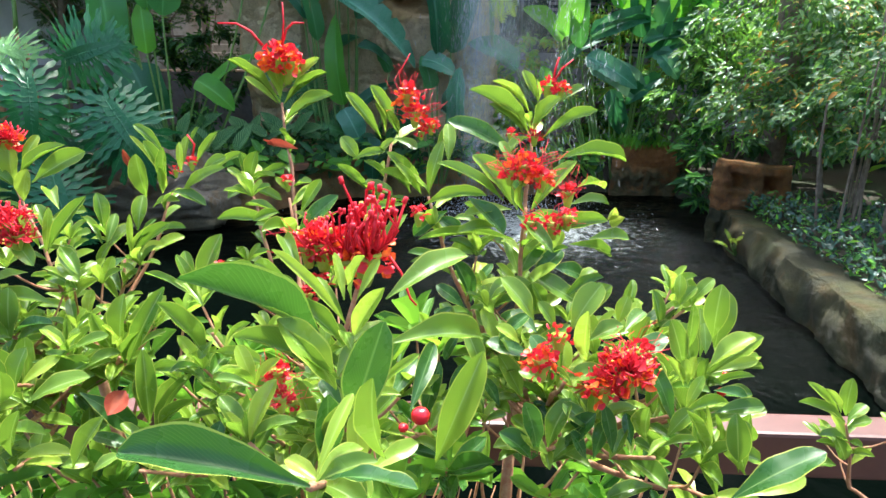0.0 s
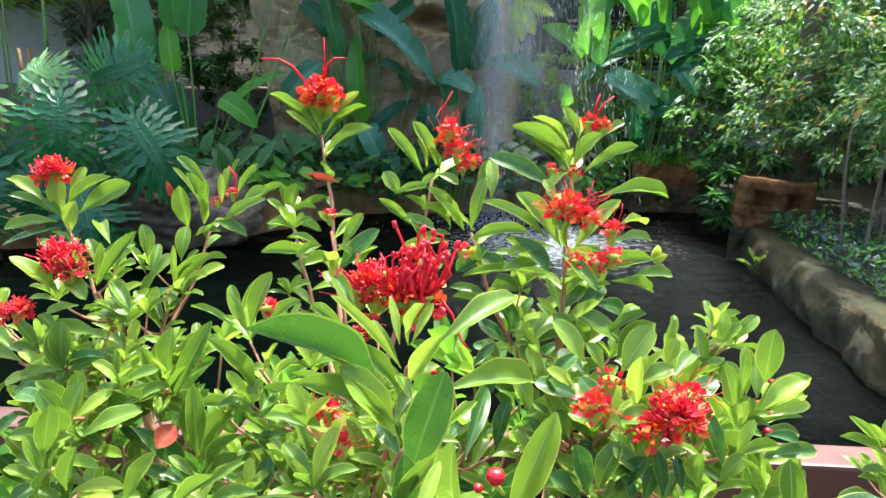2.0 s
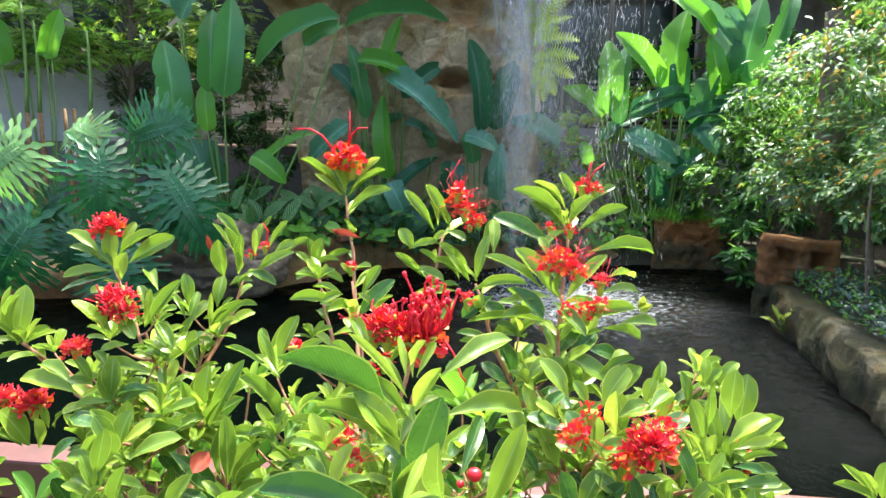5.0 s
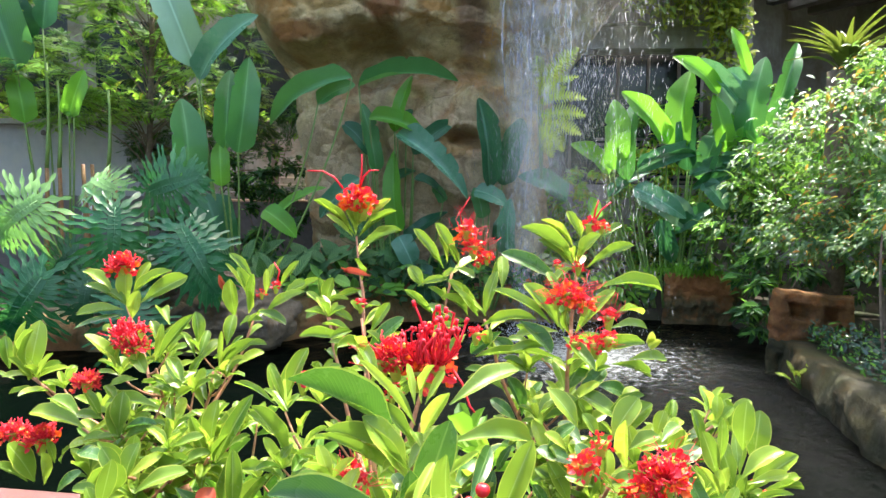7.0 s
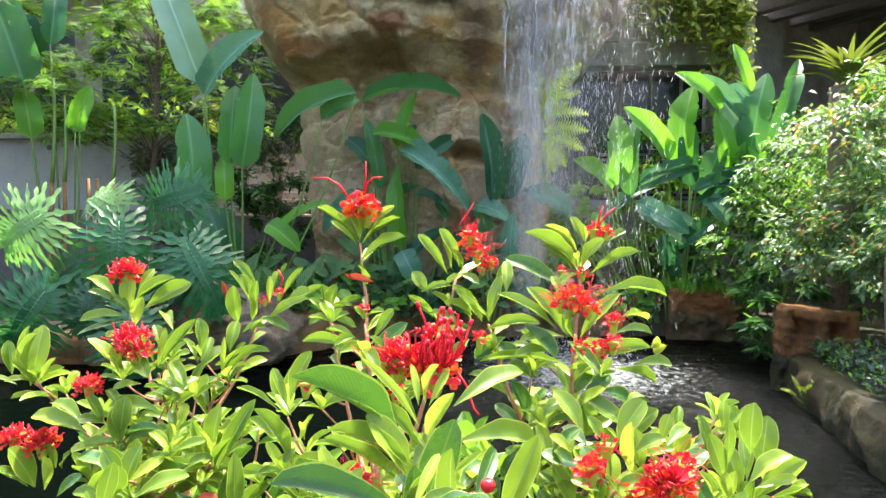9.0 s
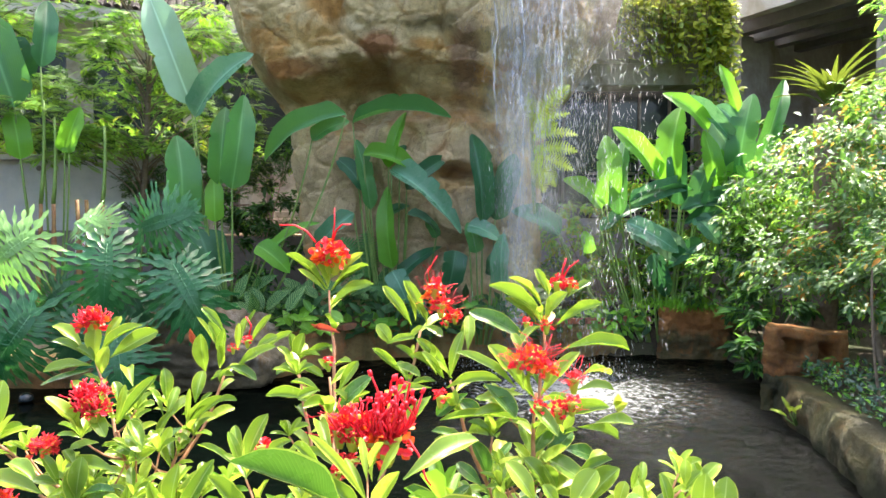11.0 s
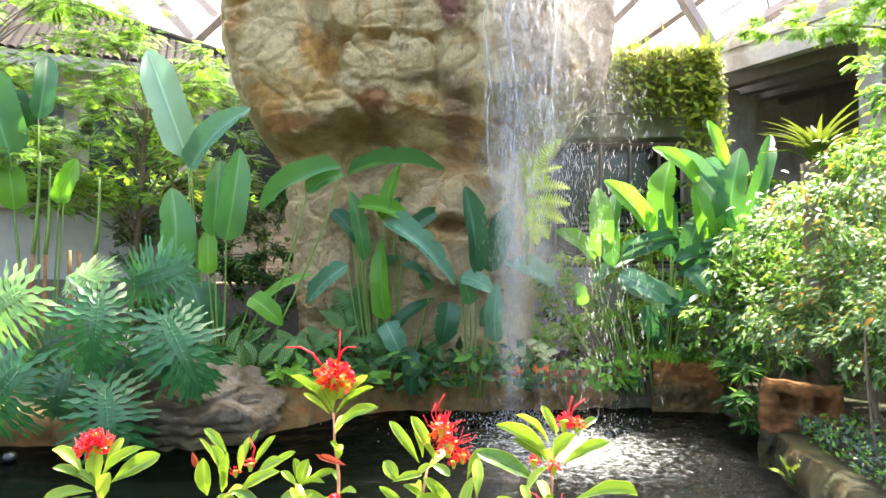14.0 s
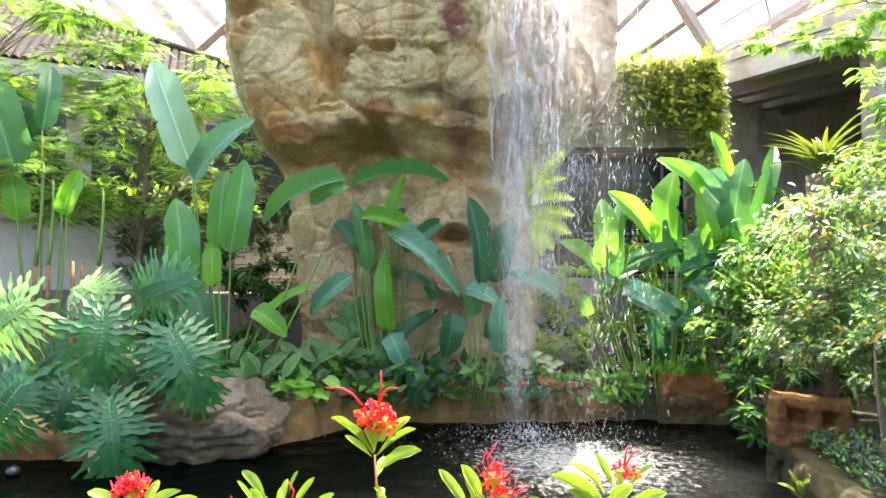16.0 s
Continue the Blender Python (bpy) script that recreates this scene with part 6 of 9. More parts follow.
horn([(-0.142, 0.82, 1.282), (-0.139, 0.82, 1.295), (-0.146, 0.82, 1.306)], 0.0014, 0.0009)
flower((0.018, 0.50, 1.172), 0.030, TIGHT[0], STAMENS[0])
flower((0.032, 0.48, 1.160), 0.024, TIGHT[1], STAMENS[1])
flower((0.048, 0.385, 1.216), 0.020, TIGHT[1], STAMENS[1])
flower((0.206, 0.46, 1.216), 0.028, TIGHT[0])
flower((0.194, 0.45, 1.203), 0.032, PETALS[0])
flower((0.252, 0.46, 1.190), 0.046, PETALS[1], POMS[1])
flower((0.236, 0.46, 1.180), 0.040, PETALS[2], STAMENS[0])
flower((0.262, 0.47, 1.200), 0.032, TIGHT[0], STAMENS[1])


def berry(at, r):
    v, f, uv = [], [], []
    bm = bmesh.new()
    bmesh.ops.create_uvsphere(bm, u_segments=20, v_segments=14, radius=r)
    for q in bm.verts:
        c = q.co
        k = 1 - 0.10 * max(0, c.z / r) ** 6
        q.co = Vector((c.x, c.y, c.z * 0.96)) * k
    bmesh.ops.translate(bm, verts=bm.verts, vec=Vector(at))
    ob = part("berry", bm, MAT["berry"], shrub)
    ob.data.polygons.foreach_set("use_smooth", np.full(len(ob.data.polygons), True))
    stalk = tube(curve(Vector(at) - Vector((0, 0, r * 0.9)), Vector(at) + Vector((0.004, 0.006, -r * 3.4)), 0, 3), r * 0.34, r * 0.22, 6)
    part("stalk", mesh("stalk", stalk[0], stalk[1], MAT["calyx"], True), None, ob)


for x, y, z, r in ((0.120, 0.304, 1.255, .0036), (0.1135, 0.304, 1.250, .0019), (0.218, 0.46, 1.215, .0034), (0.367, 0.56, 1.123, .0040), (0.368, 0.56, 1.139, .0026),
                   (0.361, 0.57, 1.144, .0022), (0.376, 0.58, 1.158, .0024), (0.382, 0.58, 1.159, .0024), (0.093, 0.55, 1.180, .0026), (0.060, 0.26, 1.225, .0042)):
    berry((x, y, z), r)
# withered leaves
for b, t, w in (((-0.042, 0.757, 1.303), (-0.004, 0.745, 1.294), .008), ((-0.034, 0.757, 1.300), (-0.046, 0.75, 1.308), .004), ((-0.212, 0.82, 1.268), (-0.219, 0.82, 1.290), .008),
                ((-0.120, 0.56, 1.128), (-0.130, 0.55, 1.112), .018), ((0.280, 0.62, 1.252), (0.292, 0.61, 1.260), .010), ((0.278, 0.62, 1.256), (0.277, 0.61, 1.272), .009)):
    v, f, uv = blade(6, ovate, 0.6, -0.3)
    part("withered_leaf", mesh("withered_leaf", moved(v, leaf_matrix(b, t, w, (0.2, -1, 0.5))), f, MAT["dry"] if b[0] < 0.2 else MAT["calyx"], True, uv), None, shrub, "withered red-brown leaf")

# the dense inner leaves, lower down: rosettes on short twigs
soup = Soup()
twigs = Soup()
PROTOS = [blade(7, obovate, fo, dr, 0.012, twist=tw) for fo, dr, tw in ((0.3, 0.1, 0.2), (0.5, -0.05, -0.2), (0.4, 0.16, 0.0))]
r5 = random.Random(21)
for k in range(330):
    x = r5.uniform(-0.66, 0.50)
    y = r5.uniform(0.47, 0.84)
    top = 1.15 - 0.26 * abs(x + 0.02) ** 1.3 - (0.05 if x > 0.30 else 0) - (0.04 if -0.17 < x < -0.04 else 0)
    z = top + (y - 0.6) * 0.12 - 0.05 - 0.36 * r5.random() ** 1.1
    young = r5.random() < 0.4
    node = Vector((x, y, z))
    tilt = Vector((r5.gauss(0, 0.35), r5.gauss(-0.15, 0.35), 1)).normalized()
    size = r5.uniform(0.034, 0.062) * (0.8 if young else 1)
    n = r5.randint(5, 9)
    for j in range(n):
        a = j * 2.4 + r5.uniform(-0.3, 0.3)
        e = 0.25 + 0.9 * j / n
        d = (Vector((math.cos(a), math.sin(a), 0)) * math.cos(e) + tilt * math.sin(e)).normalized()
        l = size * r5.uniform(0.7, 1.15)
        b = node - tilt * 0.02 * (1 - j / n)
        pr = r5.choice(PROTOS)
        m = leaf_matrix(b, b + d * l, l * r5.uniform(0.28, 0.40), tilt + Vector((0, -0.25, 0)) - d * 0.3)
        soup.add(moved(pr[0], m), pr[1], pr[2], (1 if j > n * 0.5 else 0) if young else (0 if r5.random() < 0.8 else 2))
    v, f, uv = tube(curve(node, node - tilt * r5.uniform(0.06, 0.14) + Vector((-x * 0.12, (0.62 - y) * 0.2, 0)), 0, 4, (r5.uniform(-.01, .01), 0, 0)), 0.0012, 0.0024, 5, 0.1)
    twigs.add(v, f, uv)
inner = solo("inner_leaves", soup.mesh("inner_leaves", [MAT["inner"], MAT["inner_young"], MAT["d"]]), None)
inner.parent = shrub
inner.matrix_parent_inverse = shrub.matrix_basis.inverted()
tagged(inner, "dense inner leaves of the shrub", kind="stuff")
soup = twigs
for k in range(120):
    x, y = r5.uniform(-0.5, 0.45), r5.uniform(0.5, 0.85)
    z = 1.09 - 0.3 * abs(x) - r5.uniform(0, 0.2)
    v, f, uv = tube(curve((x * 0.4, 0.62, z - 0.35), (x, y, z), -0.01, 5, (r5.uniform(-.03, .03), 0, 0)), 0.0026, 0.0008, 5, 0.1)
    soup.add(v, f, uv)
tw = solo("inner_twig_growth", soup.mesh("inner_twig_growth", MAT["twig"]), None, kind="stuff")
tw.parent = shrub
tw.matrix_parent_inverse = shrub.matrix_basis.inverted()


# ---- plants round the pond ----
def greens(name, lo, hi, light, glow=0.3, rough=0.35, joined=False, **more):
    return leaf_material(name, [lo, tuple((a + b) / 2 for a, b in zip(lo, hi)), hi], tuple(min(0.8, c * 1.5 + 0.06) for c in hi), light, rough, joined, glow=glow, **more)


MAT["paddle_m"] = greens("paddle_leaf", (0.035, 0.15, 0.05), (0.07, 0.24, 0.07), (0.2, 0.6, 0.08), veins=34.0, vein_depth=0.22, size=9.0, spots=0.26, relief=0.4)
MAT["paddle_y"] = greens("bright_paddle_leaf", (0.08, 0.27, 0.03), (0.13, 0.36, 0.04), (0.32, 0.8, 0.05), 0.42, veins=34.0, vein_depth=0.22, size=9.0, spots=0.26, relief=0.4)
MAT["paddle_d"] = greens("dark_paddle_leaf", (0.015, 0.085, 0.04), (0.03, 0.13, 0.055), (0.10, 0.4, 0.08), 0.22, veins=34.0, vein_depth=0.22, size=9.0, spots=0.26, relief=0.4)
MAT["paddle_b"] = greens("waxy_paddle_leaf", (0.07, 0.21, 0.12), (0.11, 0.28, 0.17), (0.2, 0.5, 0.15), 0.2, 0.26, veins=34.0, vein_depth=0.22, size=9.0, spots=0.26, relief=0.4)
# paler paddle leaf: the white glare on it is put into the colour
MAT["paddle_g"] = greens("glare_paddle_leaf", (0.16, 0.32, 0.20), (0.22, 0.40, 0.27), (0.3, 0.6, 0.25), 0.2, 0.2, veins=34.0, vein_depth=0.15, size=9.0, spots=0.26, relief=0.4)
MAT["lobe_m"] = greens("philodendron_leaf", (0.014, 0.10, 0.034), (0.036, 0.165, 0.052), (0.10, 0.42, 0.07), 0.2, 0.24, veins=9.0, vein_depth=0.12, size=9.0)
# lighter copy of the philodendron leaf, with sunlight painted into its green
MAT["lobe_y"] = greens("sunlit_philodendron_leaf", (0.12, 0.28, 0.08), (0.20, 0.38, 0.12), (0.3, 0.7, 0.1), 0.3, 0.24, veins=9.0, vein_depth=0.12, size=9.0)
MAT["lobe_d"] = greens("dark_philodendron_leaf", (0.012, 0.07, 0.03), (0.028, 0.11, 0.045), (0.1, 0.35, 0.07), 0.2, 0.28, veins=9.0, vein_depth=0.12, size=9.0)
MAT["fern_m"] = greens("fern_frond", (0.04, 0.15, 0.035), (0.07, 0.22, 0.05), (0.2, 0.55, 0.06))
MAT["fernb_m"] = greens("bright_fern_frond", (0.34, 0.50, 0.04), (0.48, 0.60, 0.06), (0.8, 0.95, 0.1), 0.45)
MAT["stem"] = plain_material("green_stem", (0.10, 0.20, 0.04), (0.17, 0.27, 0.06), 20.0, 0.5, 0.2, 0.003)
MAT["sheath"] = plain_material("dry_sheath", (0.16, 0.065, 0.025), (0.30, 0.19, 0.06), 18.0, 0.7, 0.3, 0.004)


def lobed(s):
    w = max(0.04, math.sin(math.pi * min(1, 0.12 + s ** 0.8 * 0.86)) ** 0.7)
    cut = abs((s * 9.0) % 1.0 - 0.5) * 2
    return w * (0.22 + 0.78 * (1 - cut ** 1.6)) if 0.05 < s < 0.96 else w * 0.3


def feathered(s):
    w = max(0.02, math.sin(math.pi * min(1, 0.10 + s * 0.88)) ** 0.8)
    cut = abs((s * 17.0) % 1.0 - 0.5) * 2
    return w * (0.10 + 0.9 * (1 - cut))


def fingered(seed):
    """A deeply cut leaf of length 1: a web along the midrib and long ragged lobes, those at the base swept back round the stalk."""
    r = random.Random(seed)
    soup = Soup()
    v, f, uv = blade(14, lambda s: 0.20 * max(0.05, math.sin(math.pi * min(1, 0.25 + 0.73 * s)) ** 0.7), 0.10, 0.16, 0.01)
    soup.add(v, f, uv)
    lobes = []
    for k in range(4):
        ph, beat = r.uniform(0, 6), r.uniform(15, 21)
        lobes.append(blade(16, lambda s: max(0.03, min(1.0, 0.52 + 0.9 * s, (1.02 - s) ** 0.55 * 1.25) * (0.70 + 0.30 * math.cos(s * beat + ph))), 0.06, r.uniform(0.10, 0.26), 0.03, cols=2, twist=r.uniform(-0.2, 0.2)))
    n = 16
    for k in range(n):
        s = k / (n - 1)
        ang = 2.75 - 2.45 * s ** 0.72
        l = (0.50 + 0.20 * math.sin(math.pi * min(1.0, 0.1 + 0.9 * s))) * (1.0 if s < 0.6 else 1.0 - 0.75 * (s - 0.6))
        for side in (-1, 1):
            fv, ff, fuv = r.choice(lobes)
            a = ang + r.uniform(-0.08, 0.08)
            b = Vector((0, 0.02 + 0.88 * s, -0.16 * s * s))
            d = Vector((side * math.sin(a), math.cos(a), -0.05 - 0.10 * r.random()))
            soup.add(moved(fv, leaf_matrix(b, b + d * l * r.uniform(0.85, 1.1), 0.150, (-side * 0.10 + r.uniform(-.08, .08), 0.05, 1))), ff, np.stack([0.5 + (fuv[:, 0] - 0.5) * 0.9, fuv[:, 1]], 1))
    fv, ff, fuv = lobes[0]
    soup.add(moved(fv, leaf_matrix((0, 0.86, -0.14), (0, 1.14, -0.28), 0.18, (0, 0.1, 1))), ff, fuv)
    v, f, uv = tube([(0, 0, 0.014), (0, 0.4, -0.012), (0, 0.95, -0.15)], 0.010, 0.004, 5)
    soup.add(v, f, np.full((len(v), 2), 0.5))
    return np.concatenate(soup.v), soup.f, np.concatenate(soup.uv)


SHAPES = {"paddle": (paddle, 34, 6), "lobe": (lobed, 81, 6), "fern": (feathered, 85, 2), "fernb": (feathered, 85, 2)}
BLADES = {}
r6 = random.Random(41)


def blades_of(kind, tone):
    if (kind, tone) not in BLADES:
        shape, rows, cols = SHAPES[kind]
        made = []
        for k in range(5 if kind == 'paddle' else 3):
            v, f, uv = blade(rows, shape, fold=r6.uniform(0.12, 0.3), droop=r6.uniform(0.04, 0.2), wave=0.012 if kind == "paddle" else 0.02, cols=cols, twist=r6.uniform(-0.3, 0.3), phase=k * 2.0)
            if kind == "paddle":
                for _ in range(r6.randint(0, 3)):        # tears running in from the edge
                    row, side, deep = r6.randint(6, 30), r6.choice((0, 6)), r6.uniform(0.35, 0.8)
                    for j, share in ((side, deep), (1 if side == 0 else 5, deep * 0.6)):
                        v[row * 7 + j, 0] *= 1 - share * 0.4
                        v[row * 7 + j, 2] -= 0.02
            if kind == "lobe":
                v, f, uv = fingered(k + 3)
            if kind in ("fern", "fernb"):
                lean = 0.16
                v[:, 1] += np.abs(v[:, 0]) * lean
                v[:, 2] -= (v[:, 0] ** 2) * 0.35
            v[:, 2] += 0.10 * np.sin(v[:, 1] * 3.1)
            made.append(mesh("leaf", v, f, MAT[kind + "_" + (tone if kind + "_" + tone in MAT else "m")], True, uv))
        BLADES[kind, tone] = made
    return BLADES[kind, tone]


def frond(plant, crown, base, tip, width, kind, tone):
    """One leaf with its stalk, from the plant's crown."""
    b, t = Vector(base), Vector(tip)
    face = (Vector((0.1, 0, 1.5)) - b).normalized() * r6.uniform(0.6, 0.9) + Vector((r6.uniform(-0.25, 0.25), 0, r6.uniform(0.3, 0.7)))
    if kind == "lobe":
        face = (Vector((0.1, 0, 1.5)) - b).normalized() + Vector((r6.uniform(-0.2, 0.2), 0, r6.uniform(0.2, 0.45)))
    if kind == 'lobe':
        t = b + (t - b) * 0.9
    c = Vector(crown)
    foot = Vector((c.x + (b.x - c.x) * 0.35, c.y + 0.1, max(0.15, c.z - 0.3)))
    pts = curve(b, foot, 0.04, 7, ((b.x - foot.x) * 0.12, 0, 0))
    thick = 0.014 if kind == "paddle" else 0.008
    v, f, uv = tube(pts, thick * 0.55, thick, 6)
    stalk = part("stalk", mesh("stalk", v, f, MAT["stem"], True, uv), None, plant)
    ob = new("leaf", r6.choice(blades_of(kind, tone)))
    ob.parent = plant
    ob.matrix_parent_inverse = plant.matrix_basis.inverted()
    ob.matrix_basis = leaf_matrix(b, t, width * (0.92 if kind == "paddle" else 0.9 if kind == "lobe" else 1.0), face)
    return ob


plant, crown = thing('bird_of_paradise_plant', 'tall plant with broad paddle leaves beside the rock', 'tropical plant', at=(-2.40, 6.40, 0.2)), (-2.40, 6.40, 0.95)
frond(plant, crown, (-2.74, 6.40, 2.68), (-3.19, 6.40, 3.84), 0.384, 'paddle', 'g')
frond(plant, crown, (-2.70, 6.40, 2.56), (-2.15, 6.40, 3.24), 0.268, 'paddle', 'b')
frond(plant, crown, (-2.85, 6.40, 1.52), (-2.86, 6.40, 2.39), 0.361, 'paddle', 'm')
frond(plant, crown, (-2.32, 6.40, 1.83), (-2.18, 6.40, 2.79), 0.314, 'paddle', 'm')
frond(plant, crown, (-2.46, 6.43, 1.87), (-2.43, 6.50, 2.71), 0.256, 'paddle', 'm')
frond(plant, crown, (-2.50, 6.40, 1.49), (-2.51, 6.40, 1.96), 0.198, 'paddle', 'y')
frond(plant, crown, (-1.15, 6.43, 2.58), (-2.11, 6.50, 2.22), 0.256, 'paddle', 'm')
frond(plant, crown, (-1.50, 6.43, 2.32), (-1.14, 6.50, 2.54), 0.186, 'paddle', 'm')
frond(plant, crown, (-2.69, 6.43, 1.40), (-2.51, 6.50, 0.71), 0.489, 'paddle', 'd')
frond(plant, crown, (-1.95, 6.46, 1.20), (-1.48, 6.60, 1.52), 0.128, 'paddle', 'y')
frond(plant, crown, (-2.06, 6.40, 1.25), (-1.72, 6.40, 1.00), 0.244, 'paddle', 'y')

plant, crown = thing('heliconia_plant', 'heliconia clump with torn paddle leaves below the rock', 'tropical plant', at=(-0.74, 6.95, 0.2)), (-0.74, 6.95, 0.42)
frond(plant, crown, (-0.74, 6.92, 1.00), (-0.82, 6.85, 1.88), 0.240, 'paddle', 'y')
frond(plant, crown, (-0.99, 6.98, 1.64), (-1.16, 7.05, 2.44), 0.177, 'paddle', 'm')
frond(plant, crown, (-0.79, 6.95, 2.10), (-0.62, 6.95, 2.72), 0.171, 'paddle', 'y')
frond(plant, crown, (-1.06, 6.98, 1.84), (-1.37, 7.05, 2.25), 0.177, 'paddle', 'd')
frond(plant, crown, (-1.06, 6.92, 2.24), (-0.45, 6.85, 2.11), 0.215, 'paddle', 'y')
frond(plant, crown, (-0.75, 6.89, 2.07), (0.04, 6.75, 1.44), 0.329, 'paddle', 'b')
frond(plant, crown, (-0.59, 6.98, 1.86), (-0.15, 7.05, 2.26), 0.177, 'paddle', 'd')
frond(plant, crown, (-0.67, 7.00, 2.15), (-0.63, 7.11, 2.39), 0.101, 'paddle', 'd')
frond(plant, crown, (-1.18, 6.95, 2.58), (-0.12, 6.95, 2.75), 0.152, 'paddle', 'm')
frond(plant, crown, (-0.58, 6.95, 1.59), (-0.19, 6.95, 1.39), 0.164, 'paddle', 'd')
frond(plant, crown, (-0.26, 6.95, 1.33), (-0.36, 6.95, 1.53), 0.139, 'paddle', 'm')
frond(plant, crown, (-0.74, 6.92, 0.96), (-0.56, 6.85, 0.63), 0.265, 'paddle', 'b')
frond(plant, crown, (-0.49, 6.90, 0.67), (-0.43, 6.79, 0.20), 0.228, 'paddle', 'd')
frond(plant, crown, (-0.67, 6.95, 0.90), (-0.23, 6.95, 1.26), 0.190, 'paddle', 'd')
frond(plant, crown, (-0.05, 6.92, 1.19), (-0.12, 6.85, 0.73), 0.291, 'paddle', 'd')
frond(plant, crown, (-1.17, 6.95, 1.59), (-1.66, 6.95, 1.17), 0.228, 'paddle', 'b')
frond(plant, crown, (-0.88, 6.98, 1.52), (-0.57, 7.05, 1.71), 0.164, 'paddle', 'd')

plant, crown = thing('heliconia_plant', 'upright heliconia with narrow dark leaves beside the falls', 'tropical plant', at=(0.24, 6.90, 0.2)), (0.24, 6.90, 0.38)
frond(plant, crown, (0.24, 6.90, 1.50), (0.16, 6.90, 2.48), 0.213, 'paddle', 'd')
frond(plant, crown, (0.38, 6.93, 1.53), (0.60, 7.00, 2.28), 0.289, 'paddle', 'd')
frond(plant, crown, (0.09, 6.87, 1.47), (0.44, 6.80, 1.33), 0.238, 'paddle', 'b')
frond(plant, crown, (0.46, 6.85, 0.78), (0.44, 6.74, 1.37), 0.201, 'paddle', 'b')
frond(plant, crown, (0.34, 6.90, 0.92), (0.36, 6.90, 1.17), 0.163, 'paddle', 'd')
frond(plant, crown, (0.18, 6.90, 1.17), (0.09, 6.90, 1.50), 0.188, 'paddle', 'm')

plant, crown = thing('heliconia_plant', 'sunlit heliconia clump with upright bright green leaves', 'tropical plant', at=(2.31, 7.20, 0.2)), (2.31, 7.20, 0.35)
frond(plant, crown, (1.87, 7.17, 1.46), (2.56, 7.10, 1.09), 0.288, 'paddle', 'g')
frond(plant, crown, (1.10, 7.20, 1.36), (0.64, 7.20, 1.65), 0.210, 'paddle', 'g')
frond(plant, crown, (2.50, 7.18, 1.92), (1.87, 7.12, 1.73), 0.210, 'paddle', 'b')
frond(plant, crown, (2.75, 7.18, 1.81), (3.25, 7.14, 1.76), 0.183, 'paddle', 'b')
frond(plant, crown, (3.01, 7.25, 2.32), (2.61, 7.36, 2.92), 0.236, 'paddle', 'g')
frond(plant, crown, (2.14, 7.20, 1.16), (2.32, 7.20, 0.66), 0.223, 'paddle', 'd')
frond(plant, crown, (3.04, 7.24, 2.05), (2.90, 7.32, 2.64), 0.262, 'paddle', 'm')
frond(plant, crown, (1.62, 7.20, 1.71), (1.64, 7.20, 2.49), 0.301, 'paddle', 'y')
frond(plant, crown, (1.79, 7.23, 1.59), (1.83, 7.30, 2.51), 0.223, 'paddle', 'm')
frond(plant, crown, (2.20, 7.20, 2.00), (1.74, 7.20, 2.60), 0.223, 'paddle', 'y')
frond(plant, crown, (1.58, 7.23, 1.66), (1.20, 7.30, 2.05), 0.196, 'paddle', 'y')
frond(plant, crown, (2.35, 7.23, 1.91), (2.43, 7.30, 2.84), 0.327, 'paddle', 'y')
frond(plant, crown, (2.43, 7.20, 1.71), (2.40, 7.20, 2.44), 0.236, 'paddle', 'd')
frond(plant, crown, (2.73, 7.20, 2.54), (2.27, 7.20, 2.97), 0.210, 'paddle', 'y')
frond(plant, crown, (3.00, 7.23, 2.42), (2.54, 7.30, 2.96), 0.144, 'paddle', 'b')
frond(plant, crown, (3.04, 7.23, 2.63), (2.85, 7.30, 2.83), 0.157, 'paddle', 'b')
frond(plant, crown, (2.84, 7.18, 1.91), (2.67, 7.14, 2.52), 0.236, 'paddle', 'y')
frond(plant, crown, (2.59, 7.20, 1.59), (2.79, 7.20, 2.25), 0.288, 'paddle', 'm')
frond(plant, crown, (2.94, 7.22, 1.82), (2.96, 7.26, 2.42), 0.170, 'paddle', 'y')
frond(plant, crown, (3.06, 7.20, 2.02), (3.20, 7.20, 2.95), 0.340, 'paddle', 'm')
frond(plant, crown, (3.06, 7.23, 2.74), (2.89, 7.30, 3.29), 0.131, 'paddle', 'y')
frond(plant, crown, (3.39, 7.17, 1.71), (3.02, 7.10, 2.12), 0.236, 'paddle', 'y')
frond(plant, crown, (3.29, 7.25, 2.10), (3.66, 7.36, 3.18), 0.223, 'paddle', 'm')
frond(plant, crown, (1.88, 7.17, 1.72), (2.54, 7.10, 1.95), 0.183, 'paddle', 'd')
frond(plant, crown, (2.44, 7.17, 1.65), (3.05, 7.10, 1.79), 0.183, 'paddle', 'd')
frond(plant, crown, (1.84, 7.13, 1.51), (2.37, 6.96, 1.20), 0.249, 'paddle', 'b')
frond(plant, crown, (2.59, 7.15, 1.58), (2.83, 7.04, 1.29), 0.210, 'paddle', 'b')
frond(plant, crown, (1.11, 7.15, 1.38), (0.60, 7.04, 1.67), 0.236, 'paddle', 'b')
frond(plant, crown, (1.58, 7.23, 1.41), (2.04, 7.30, 1.73), 0.170, 'paddle', 'd')
frond(plant, crown, (2.94, 7.17, 1.67), (2.48, 7.10, 1.54), 0.157, 'paddle', 'd')
frond(plant, crown, (3.14, 7.20, 1.55), (3.45, 7.20, 1.74), 0.170, 'paddle', 'm')
frond(plant, crown, (1.45, 7.20, 1.16), (1.39, 7.20, 1.41), 0.157, 'paddle', 'y')
